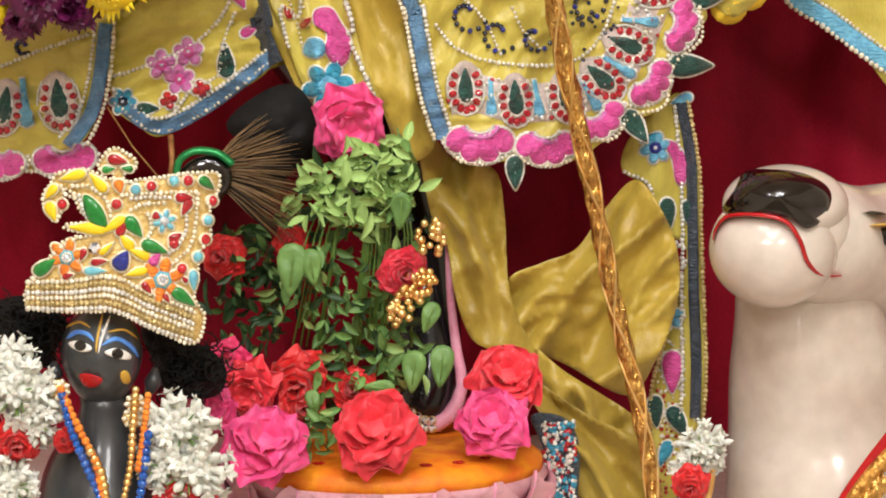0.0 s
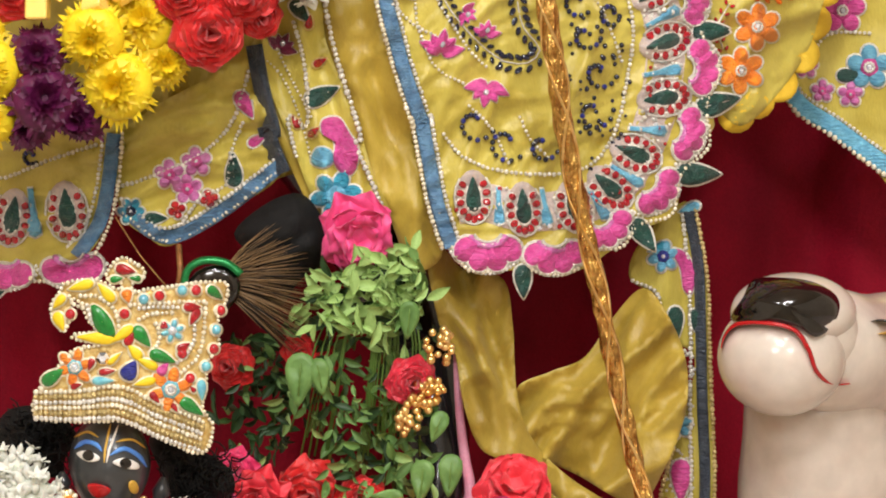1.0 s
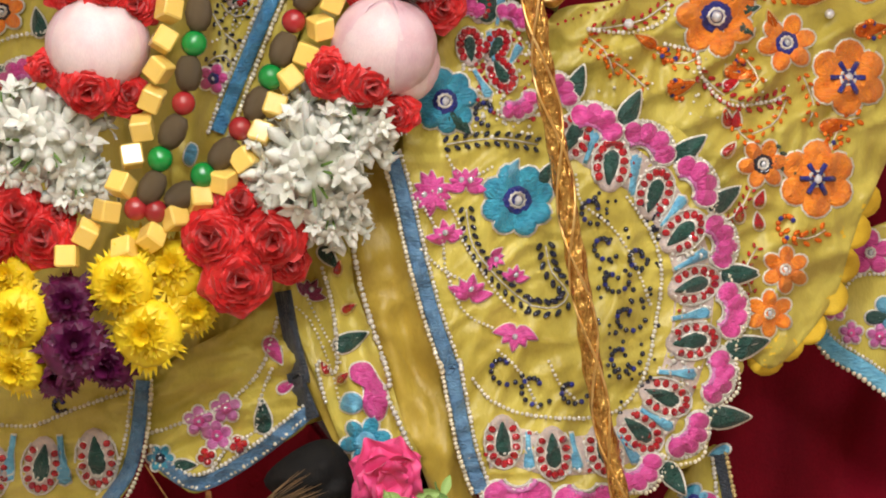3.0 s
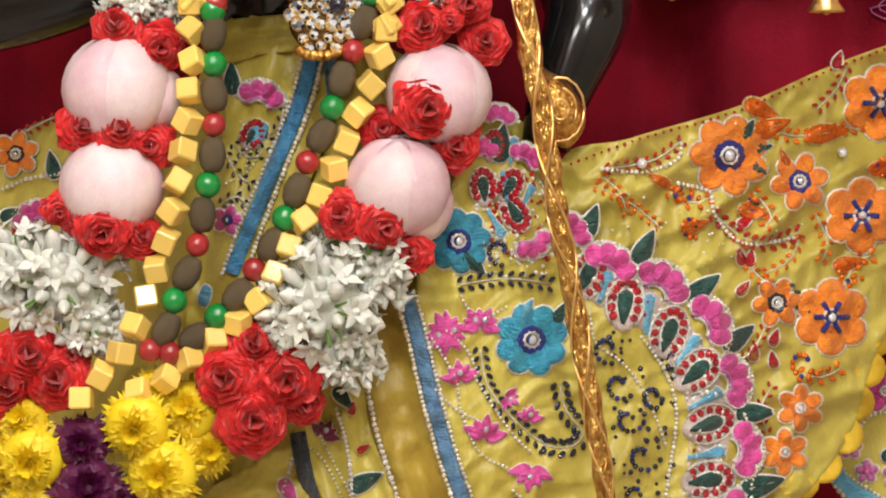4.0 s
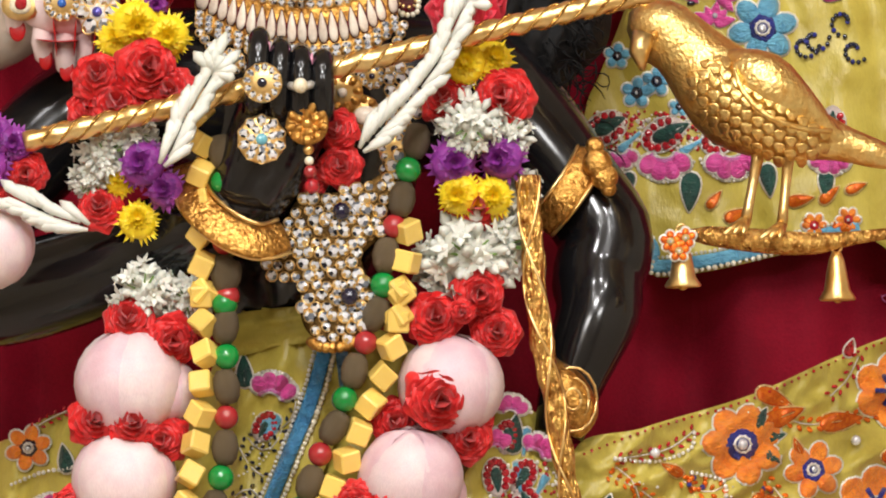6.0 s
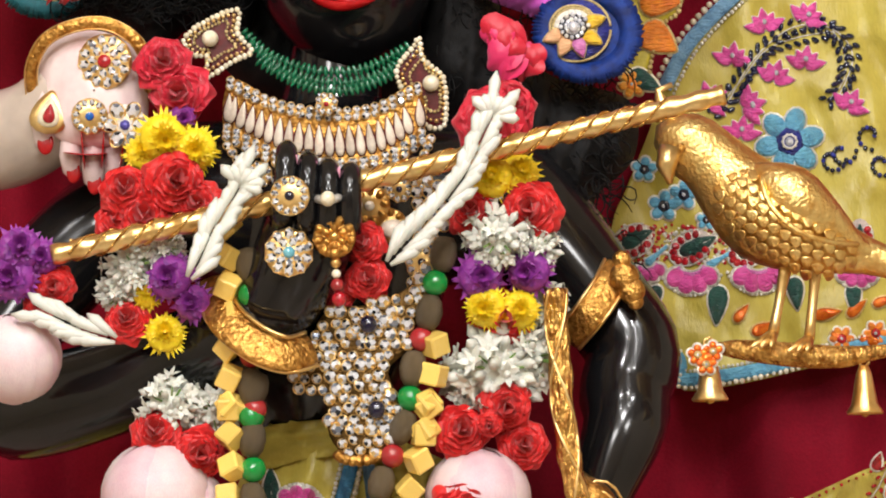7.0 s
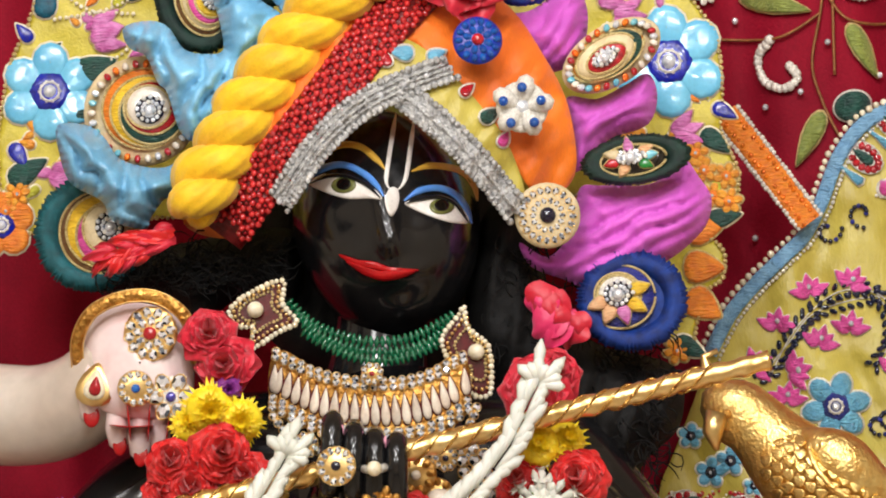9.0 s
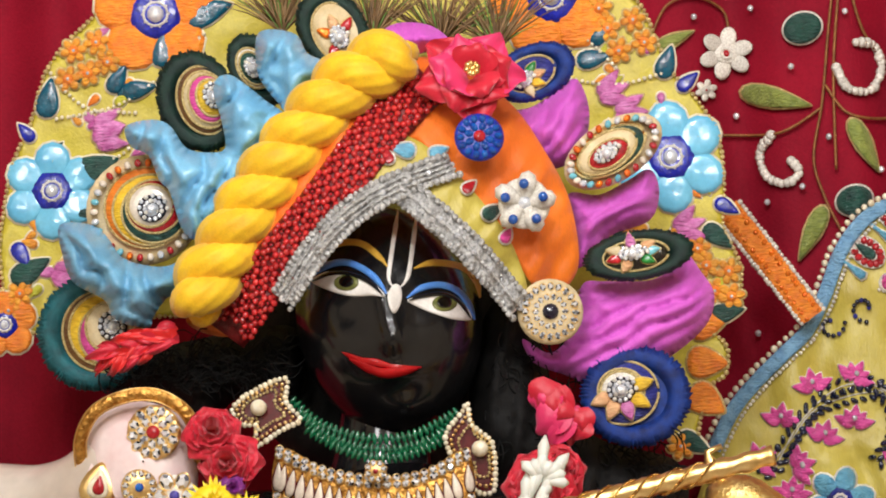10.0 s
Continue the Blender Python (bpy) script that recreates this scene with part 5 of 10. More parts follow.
def open_mesh(seed, m):
    """A full-blown garden rose: broad cupped petals round a loose heart."""
    random.seed(seed)
    b = Build()
    up = Vector((0, 0, 1))
    b.ball((0, 0, -0.15), (0.6, 0.6, 0.4), m, 12, 8)
    for n, wide, long_, cup, droop, low in ((7, 0.58, 1.0, 0.36, 0.34, -0.2), (6, 0.52, 0.82, 0.56, 0.30, -0.1), (5, 0.42, 0.58, 0.70, 0.26, 0.0), (4, 0.28, 0.34, 0.62, 0.12, 0.05)):
        for i in range(n):
            a = 2 * math.pi * i / n + random.uniform(-0.3, 0.3) + n
            out = Vector((math.cos(a), math.sin(a), 0))
            petal(b, m, out * 0.08 + up * low, out, up, wide * random.uniform(0.85, 1.15), long_ * random.uniform(0.88, 1.08), cup * random.uniform(0.8, 1.2), droop * random.uniform(0.6, 1.4), 0.12, 10, 8)
    return b.mesh("open_rose")


def mum_mesh(seed, m, heart=None, rings=7, narrow=0.11):
    random.seed(seed)
    b = Build()
    up = Vector((0, 0, 1))
    b.ball((0, 0, -0.1), (0.78, 0.78, 0.45), m, 12, 8)
    for k in range(rings):
        q = k / (rings - 1)
        n = 9 + int(q * 22)
        for i in range(n):
            a = 2 * math.pi * i / n + random.uniform(-0.2, 0.2)
            out = Vector((math.cos(a), math.sin(a), 0))
            petal(b, (heart if heart and k < 2 else m), out * 0.06 + up * (0.28 - 0.45 * q), out, up, narrow * random.uniform(0.8, 1.2), (0.18 + 0.78 * q) * random.uniform(0.85, 1.08),
                  0.5 * (1 - q) + 0.12, 0.05 + 0.2 * q * random.uniform(0.3, 1.6), 0.02, 2, 3)
    return b.mesh("chrysanthemum")


def tuberose_mesh(seed, m, green, n=44, spread=1.0):
    """A bunch of long white buds that point out of the middle."""
    random.seed(seed)
    b = Build()
    b.ball((0, 0, 0), (0.6, 0.6, 0.6), m, 10, 7)
    for i in range(n):
        z = 1 - 1.15 * (i + 0.5) / n
        a = i * 2.4
        r = math.sqrt(max(0, 1 - z * z))
        d = Vector((r * math.cos(a), r * math.sin(a), z + random.uniform(-0.2, 0.2))).normalized()
        lo, hi = d * 0.30, d * random.uniform(0.78, 1.08) * spread
        bend = Vector((random.uniform(-0.12, 0.12), random.uniform(-0.12, 0.12), 0.0))
        k = random.uniform(0.8, 1.15)
        b.tube([lo, lo.lerp(hi, 0.4) + bend * 0.5, lo.lerp(hi, 0.78) + bend, hi + bend], [0.04, 0.075 * k, 0.125 * k, 0.02], m, 7)
        if i % 3 == 0:
            t0 = d.orthogonal().normalized()
            for j in range(6):
                t = t0.copy()
                t.rotate(Matrix.Rotation(j * 1.047 + i, 3, d))
                petal(b, m, hi + bend - d * 0.16, (t * 0.8 + d * random.uniform(0.3, 0.9)).normalized(), d, 0.10, random.uniform(0.30, 0.42), 0.05, 0.09, 0.02, 3, 3)
    for i in range(7):
        a = random.uniform(0, 6.28)
        b.tube([Vector((0, 0, 0.1)), Vector((0.25 * math.cos(a), 0.25 * math.sin(a), 0.5)), Vector((0.5 * math.cos(a), 0.5 * math.sin(a), 0.72))], [0.03, 0.03, 0.02], green, 5)
    return b.mesh("tuberose")


def bud_mesh(seed, m, m2):
    """A round folded lotus bud: shells of petals wrapped over one another."""
    random.seed(seed)
    b = Build()
    b.ball((0, 0, 0), (1, 1, 0.96), m, 28, 18)
    for k in range(5):
        a0, half = k * 1.31 + random.uniform(-0.2, 0.2), 0.95
        rows = []
        for j in range(13):
            t = j / 12
            lat = math.pi * (0.98 - 0.93 * t)
            w = half * math.sin(math.pi * (0.06 + 0.86 * t)) ** 0.6 if t < 0.93 else half * 0.35
            row = []
            for i in range(11):
                s = 2 * i / 10 - 1
                lo = a0 + w * s
                rr = 1.015 + 0.018 * k * 0.5 + 0.02 * (1 - abs(s)) + 0.006 * math.sin(9 * s + k)
                row.append(Vector((rr * math.sin(lat) * math.cos(lo), rr * math.sin(lat) * math.sin(lo), rr * 0.97 * math.cos(lat))))
            rows.append(row)
        b.grid(rows, m if k % 2 else m2)
    return b.mesh("lotus_bud")


RED = mat("red_rose_petal", (220, 26, 26), 0.42, c2=(190, 10, 16), scale=3, fine=40, bump=0.15, sheen=0.3, sss=0.06, island=True, depth=0.02)
DEEP = mat("crimson_petal", (214, 26, 56), 0.45, c2=(176, 10, 36), scale=3, fine=40, bump=0.15, sheen=0.3, sss=0.06, island=True, depth=0.02)
ROSEP = mat("pink_rose_petal", (232, 52, 112), 0.45, c2=(206, 26, 84), scale=3, fine=40, bump=0.15, sheen=0.3, sss=0.08, island=True, depth=0.02)
IVORY = mat("ivory_petal", (228, 228, 220), 0.45, c2=(208, 210, 194), scale=4, fine=40, bump=0.1, sss=0.1, island=True, depth=0.02)
LEMON = mat("yellow_petal", (250, 224, 44), 0.5, c2=(242, 204, 20), scale=4, fine=40, bump=0.1, sss=0.08, island=True, depth=0.02)
PLUM = mat("purple_petal", (104, 18, 76), 0.5, c2=(70, 8, 46), scale=4, fine=40, bump=0.1, island=True, depth=0.02)
VIOLET = mat("violet_petal", (158, 62, 158), 0.5, c2=(104, 30, 126), scale=4, fine=40, bump=0.1, island=True, depth=0.02)
BLUSH = mat("pale_pink_lotus_petal", (238, 208, 214), 0.4, c2=(226, 184, 196), scale=2, fine=14, bump=0.12, sss=0.15, depth=0.02, stretch=(4, 4, 0.6))
BLUSH2 = mat("white_pink_lotus_petal", (242, 222, 222), 0.4, c2=(232, 200, 206), scale=2, fine=14, bump=0.12, sss=0.15, depth=0.02, stretch=(4, 4, 0.6))
STEM = mat("pale_green_stem", (112, 146, 66), 0.5, c2=(84, 116, 44), scale=5, fine=40, bump=0.1)
ROSES = [rose_mesh(k, RED) for k in range(4)]
CRIM = [rose_mesh(20 + k, DEEP, 1.1) for k in range(3)]
PINKR = [rose_mesh(40 + k, ROSEP, 1.15, 7) for k in range(3)]
OPENC = [open_mesh(120 + k, mat("coral_rose_petal", (234, 58, 72), 0.45, c2=(214, 30, 50), scale=3, fine=40, bump=0.15, sheen=0.2, sss=0.08, island=True, depth=0.02)) for k in range(2)]
OPENP = [open_mesh(130 + k, mat("hot_pink_rose_petal", (238, 84, 146), 0.45, c2=(222, 50, 116), scale=3, fine=40, bump=0.15, sheen=0.2, sss=0.08, island=True, depth=0.02)) for k in range(2)]
MUMS = [mum_mesh(60 + k, LEMON) for k in range(3)]
PURP = [mum_mesh(70 + k, PLUM, narrow=0.14) for k in range(2)]
VIOL = [mum_mesh(80 + k, VIOLET, narrow=0.16, rings=5) for k in range(2)]
TUBE = [tuberose_mesh(90 + k, IVORY, STEM) for k in range(3)]
BUDS = [bud_mesh(100 + k, BLUSH, BLUSH2) for k in range(3)]
KINDS = {"rose": ROSES, "crimson_rose": CRIM, "pink_rose": PINKR, "open_coral_rose": OPENC, "open_pink_rose": OPENP, "yellow_chrysanthemum": MUMS, "purple_chrysanthemum": PURP, "violet_bloom": VIOL, "tuberose": TUBE, "lotus_bud": BUDS}
random.seed(5)
count = [0]


def bloom(kind, c, r, d, parent, rx=0, ry=0, spin=None):
    """One bloom of radius r over the spot c; it leans by rx and swings by ry."""
    count[0] += 1
    meshes = KINDS[kind]
    if kind == "lotus_bud":
        rx, spin = rx - 74, random.uniform(0, 360)
    m = at(c, d, r, rx + random.uniform(-14, 14), ry + random.uniform(-14, 14), random.uniform(0, 360) if spin is None else spin)
    return put(kind, meshes[count[0] % len(meshes)], m, parent)


garland = thing("flower_garland", F(*(-0.2862, 1.4111), 0.12), "long garland of red roses, lotus buds, tuberoses and chrysanthemums", "garland")
G = 0.00042
for kind, c, r, d in (
        ("tuberose", (-0.2653, 1.7598), 66, 0.125), ("tuberose", (-0.2337, 1.7549), 50, 0.12),
        ("rose", (-0.2762, 1.7402), 52, 0.14), ("rose", (-0.2449, 1.7235), 54, 0.14), ("lotus_bud", (-0.2772, 1.6926), 96, 0.13), ("lotus_bud", (-0.2512, 1.6857), 60, 0.125),
        ("rose", (-0.3039, 1.6649), 52, 0.14), ("rose", (-0.2757, 1.6622), 52, 0.15), ("rose", (-0.2507, 1.6499), 46, 0.14), ("lotus_bud", (-0.2817, 1.6198), 90, 0.13),
        ("rose", (-0.3221, 1.6030), 34, 0.14), ("rose", (-0.2886, 1.5875), 60, 0.155), ("rose", (-0.2605, 1.5827), 46, 0.14), ("rose", (-0.3087, 1.5985), 40, 0.14),
        ("tuberose", (-0.3200, 1.5467), 118, 0.12), ("tuberose", (-0.3514, 1.5597), 100, 0.11), ("tuberose", (-0.2994, 1.5169), 78, 0.12),
        ("rose", (-0.3461, 1.4963), 66, 0.14), ("rose", (-0.3253, 1.4771), 64, 0.14), ("rose", (-0.3656, 1.4712), 70, 0.13), ("rose", (-0.3145, 1.4960), 40, 0.13),
        ("yellow_chrysanthemum", (-0.3453, 1.4160), 76, 0.14), ("yellow_chrysanthemum", (-0.3512, 1.4457), 60, 0.13), ("yellow_chrysanthemum", (-0.3459, 1.3800), 66, 0.13), ("yellow_chrysanthemum", (-0.3792, 1.4122), 76, 0.12),
        ("purple_chrysanthemum", (-0.3071, 1.4283), 62, 0.14), ("purple_chrysanthemum", (-0.3034, 1.3944), 76, 0.145), ("purple_chrysanthemum", (-0.2761, 1.3814), 60, 0.13), ("purple_chrysanthemum", (-0.3164, 1.3734), 50, 0.12),
        ("yellow_chrysanthemum", (-0.2668, 1.4405), 74, 0.155), ("yellow_chrysanthemum", (-0.2483, 1.4043), 82, 0.15), ("yellow_chrysanthemum", (-0.2265, 1.4527), 70, 0.14), ("yellow_chrysanthemum", (-0.2143, 1.4229), 62, 0.135), ("yellow_chrysanthemum", (-0.2516, 1.4678), 50, 0.14),
        ("rose", (-0.1987, 1.4756), 66, 0.16), ("rose", (-0.1523, 1.4750), 66, 0.16), ("rose", (-0.1794, 1.5007), 58, 0.15), ("rose", (-0.1802, 1.4445), 72, 0.16), ("rose", (-0.1420, 1.4559), 46, 0.14),
        ("tuberose", (-0.1221, 1.5274), 118, 0.15), ("tuberose", (-0.1120, 1.4935), 80, 0.14), ("tuberose", (-0.0901, 1.5565), 84, 0.14), ("tuberose", (-0.1495, 1.5235), 80, 0.14), ("tuberose", (-0.1320, 1.5697), 60, 0.13),
        ("rose", (-0.1098, 1.5968), 52, 0.165), ("rose", (-0.0804, 1.5893), 56, 0.17), ("rose", (-0.0596, 1.5667), 44, 0.15), ("lotus_bud", (-0.0691, 1.6173), 90, 0.145), ("lotus_bud", (-0.0592, 1.6033), 72, 0.13),
        ("rose", (-0.0456, 1.6759), 68, 0.165), ("rose", (-0.0803, 1.6595), 48, 0.14), ("rose", (-0.0258, 1.6462), 52, 0.14), ("rose", (-0.0213, 1.6651), 46, 0.14), ("lotus_bud", (-0.0371, 1.6852), 90, 0.135),
        ("rose", (-0.0486, 1.7360), 54, 0.15), ("rose", (-0.0145, 1.7542), 52, 0.15), ("rose", (-0.0026, 1.7245), 50, 0.14), ("rose", (-0.0275, 1.7398), 26, 0.16),
        ("tuberose", (-0.0224, 1.7818), 92, 0.13), ("tuberose", (0.0031, 1.7897), 74, 0.12), ("tuberose", (-0.0436, 1.7738), 60, 0.12),
        ("rose", (-0.0159, 1.8184), 62, 0.14), ("yellow_chrysanthemum", (-0.0283, 1.8272), 46, 0.155), ("yellow_chrysanthemum", (-0.0031, 1.8253), 44, 0.15), ("violet_bloom", (-0.0320, 1.8513), 52, 0.155), ("violet_bloom", (0.0039, 1.8539), 50, 0.15),
        ("tuberose", (-0.0188, 1.8777), 66, 0.15), ("tuberose", (0.0085, 1.8707), 50, 0.14), ("rose", (0.0071, 1.9004), 58, 0.15), ("rose", (-0.0373, 1.8993), 50, 0.15), ("tuberose", (0.0139, 1.8283), 50, 0.12),
        ("yellow_chrysanthemum", (-0.0220, 1.9257), 50, 0.15), ("yellow_chrysanthemum", (-0.0008, 1.9282), 46, 0.14), ("crimson_rose", (-0.0232, 1.9669), 66, 0.13), ("crimson_rose", (-0.0060, 1.9793), 50, 0.12)):
    bloom(kind, c, r * G, d, garland)

upper = thing("shoulder_garland", F(*(-0.2673, 1.9364), 0.1), "short garland of red roses and yellow chrysanthemums on the chest", "garland")
for kind, c, r, d in (
        ("crimson_rose", (-0.2660, 2.0173), 52, 0.12), ("crimson_rose", (-0.2545, 1.9936), 56, 0.12), ("yellow_chrysanthemum", (-0.2669, 1.9598), 56, 0.13), ("yellow_chrysanthemum", (-0.2437, 1.9508), 50, 0.13), ("yellow_chrysanthemum", (-0.2819, 1.9495), 42, 0.12), ("violet_bloom", (-0.2531, 1.9752), 30, 0.125),
        ("rose", (-0.2590, 1.9277), 62, 0.145), ("rose", (-0.2964, 1.9222), 52, 0.14), ("rose", (-0.2827, 1.9007), 58, 0.14), ("rose", (-0.2423, 1.9103), 50, 0.14), ("rose", (-0.3039, 1.8990), 40, 0.13),
        ("tuberose", (-0.2918, 1.8648), 56, 0.14), ("tuberose", (-0.2683, 1.8770), 44, 0.14), ("violet_bloom", (-0.2644, 1.8557), 52, 0.155), ("violet_bloom", (-0.2478, 1.8363), 42, 0.15), ("yellow_chrysanthemum", (-0.2685, 1.8135), 44, 0.145), ("yellow_chrysanthemum", (-0.2815, 1.8434), 34, 0.14), ("rose", (-0.2966, 1.8247), 46, 0.14), ("tuberose", (-0.3027, 1.8439), 44, 0.13)):
    bloom(kind, c, r * G, d, upper)
wrist = thing("wrist_posy", F(*(-0.1164, 1.8566), 0.15), "small posy of red roses and tuberose tied at the wrist", "posy")
for kind, c, r, d in (("rose", (-0.1181, 1.8778), 42, 0.15), ("rose", (-0.1165, 1.8503), 44, 0.15), ("rose", (-0.1378, 1.8402), 34, 0.14)):
    bloom(kind, c, r * G, d, wrist)
tassel = thing("flute_tassel", F(*(-0.3744, 1.8624), 0.16), "tassel of violet blooms, rose and lotus bud hung on the flute", "garland")
for kind, c, r, d in (("violet_bloom", (-0.3763, 1.8794), 52, 0.17), ("violet_bloom", (-0.3829, 1.8584), 54, 0.17), ("violet_bloom", (-0.3594, 1.8727), 40, 0.165), ("rose", (-0.3513, 1.8513), 42, 0.16), ("rose", (-0.3621, 1.8367), 34, 0.155), ("lotus_bud", (-0.3804, 1.7970), 80, 0.16), ("rose", (-0.4002, 1.7801), 40, 0.15)):
    bloom(kind, c, r * G, d, tassel, spin=None)

# more small sprays on the silk
random.seed(55)
for p, m, sz in (([(0.0836, 1.6216), (0.0960, 1.6108), (0.1019, 1.5938)], AMBERB, 0.0022), ([(0.2022, 1.6590), (0.2272, 1.6500), (0.2567, 1.6536), (0.2778, 1.6573)], AMBERB, 0.0028), ([(0.2662, 1.6996), (0.2574, 1.6830), (0.2445, 1.6707)], RUBY, 0.0024), ([(0.1338, 1.6100), (0.1504, 1.6012), (0.1631, 1.6051)], AMBERB, 0.0026), ([(0.1968, 1.6086), (0.2091, 1.5915), (0.2047, 1.5832)], AMBERB, 0.0026), ([(0.2427, 1.5908), (0.2506, 1.5696), (0.2461, 1.5571)], AMBERB, 0.0024), ([(0.1875, 1.5667), (0.1955, 1.5497), (0.2120, 1.5368)], AMBERB, 0.0024), ([(0.2204, 1.5366), (0.2327, 1.5237), (0.2412, 1.5277)], GREEN, 0.003), ([(0.1814, 1.4828), (0.1942, 1.4909), (0.2029, 1.5076)], RUBY, 0.0022), ([(0.2300, 1.5737), (0.2214, 1.5570), (0.2045, 1.5487)], AMBERB, 0.0022), ([(0.2633, 1.5396), (0.2718, 1.5563), (0.2845, 1.5604)], AMBERB, 0.003), ([(0.2290, 1.4726), (0.2458, 1.4703), (0.2585, 1.4765)], AMBERB, 0.003), ([(0.2034, 1.4307), (0.1993, 1.4476), (0.2079, 1.4644)], RUBY, 0.0022)):
    pebbles(P_WING, s_wing, p, m, size=sz)
for p in ([(-0.0153, 1.4776), (-0.0028, 1.4565), (0.0140, 1.4311), (0.0266, 1.4183)], [(-0.0362, 1.5114), (-0.0194, 1.4945), (-0.0111, 1.4776)], [(0.0732, 1.5193), (0.0774, 1.4983), (0.0984, 1.4813), (0.1152, 1.4559), (0.1278, 1.4221)], [(0.0138, 1.3888), (0.0306, 1.3717), (0.0432, 1.3462)], [(0.0518, 1.3801), (0.0602, 1.3631), (0.0728, 1.3503)], [(-0.0449, 1.4674), (-0.0282, 1.4503), (-0.0114, 1.4417)], [(-0.0230, 1.5346), (-0.0105, 1.5176), (0.0106, 1.5258)], [(-0.0447, 1.5031), (-0.0280, 1.4735), (-0.0239, 1.4481), (-0.0114, 1.4185), (0.0097, 1.4057)]):
    chain(P_APRON, s_apron, p, SILVER, 0.0036, 0.0013)
sprinkle(P_APRON, s_apron, (0.0855, 1.3375), (0.1363, 1.5064), 90, JET, 0.002)
sprinkle(P_APRON, s_apron, (-0.0102, 1.5471), (0.0455, 1.6264), 130, SILVER, 0.0016)
sprinkle(P_APRON, s_apron, (-0.0100, 1.5598), (0.0455, 1.6264), 70, RUBY, 0.002)
sprinkle(P_WING, s_wing, (0.0906, 1.5604), (0.2694, 1.6575), 90, SILVER, 0.0011, keep=lambda u, v: v < 1.62)


# ---------------------------------------------------------------- bead strings
YCUBE = mat("yellow_pearl_cube", (244, 196, 42), 0.18, c2=(250, 234, 176), scale=70, fine=160, bump=0.15, coat=0.6, spread=0.14, amount=0.8)
BROWN = mat("carved_wood_bead", (104, 88, 62), 0.5, c2=(74, 60, 42), scale=200, fine=500, bump=0.6, spread=0.15)
JADE = mat("green_glass_bead", (14, 146, 62), 0.1, c2=(6, 110, 44), scale=60, fine=120, bump=0.05, coat=0.7, spread=0.1)
GARNET = mat("red_glass_bead", (176, 44, 48), 0.14, c2=(130, 30, 34), scale=60, fine=200, bump=0.1, coat=0.6, spread=0.15)


cb = Build()
cb.cube(Matrix.Identity(4), (1, 1, 1), YCUBE, 0.16)
CUBE = cb.mesh("cube_bead", False)
ov = Build()
ov.lathe([(0.02, -1.0), (0.42, -0.95), (0.66, -0.6), (0.78, 0), (0.66, 0.6), (0.42, 0.95), (0.02, 1.0)], BROWN, Matrix.Identity(4), 12)
OVAL = ov.mesh("oval_bead")
RND = {}
for key, m in (("g", JADE), ("r", GARNET)):
    q = Build()
    q.ball((0, 0, 0), 1, m, 16, 10)
    RND[key] = q.mesh("round_bead")

yellow = thing("cube_bead_necklace", F(*(-0.2273, 1.6599), 0.13), "long necklace of pearly yellow cube beads", "necklace")
for path in ([(-0.2214, 1.8929), (-0.2205, 1.8251), (-0.2212, 1.7829), (-0.2218, 1.7492)] + [(-0.2201, 1.7609), (-0.2207, 1.7335), (-0.2199, 1.7103), (-0.2237, 1.6872), (-0.2251, 1.6641), (-0.2298, 1.6389), (-0.2345, 1.6158), (-0.2384, 1.5919), (-0.2460, 1.5685), (-0.2541, 1.5468), (-0.2630, 1.5238)] + [(-0.2743, 1.4997), (-0.2915, 1.4809), (-0.3074, 1.4621)],
             [(-0.0669, 1.8006), (-0.0681, 1.7795), (-0.0720, 1.7564), (-0.0767, 1.7334)] + [(-0.0735, 1.7577), (-0.0761, 1.7345), (-0.0829, 1.7094), (-0.0897, 1.6885), (-0.1007, 1.6656), (-0.1096, 1.6447), (-0.1206, 1.6218), (-0.1337, 1.6010), (-0.1467, 1.5823), (-0.1569, 1.5594), (-0.1708, 1.5387), (-0.1860, 1.5201)] + [(-0.2067, 1.5040), (-0.2302, 1.4865), (-0.2452, 1.4749), (-0.2643, 1.4666)]):
    for q in smooth_line(path, 0.0222):
        m = at((q.x, q.y), 0.152, 0.0082, random.uniform(-35, 35), random.uniform(-45, 45), random.uniform(0, 90))
        put("cube_bead", CUBE, m, yellow)
mixed = thing("wooden_bead_necklace", F(*(-0.2062, 1.6594), 0.13), "long necklace of brown wooden, green and red glass beads", "necklace")
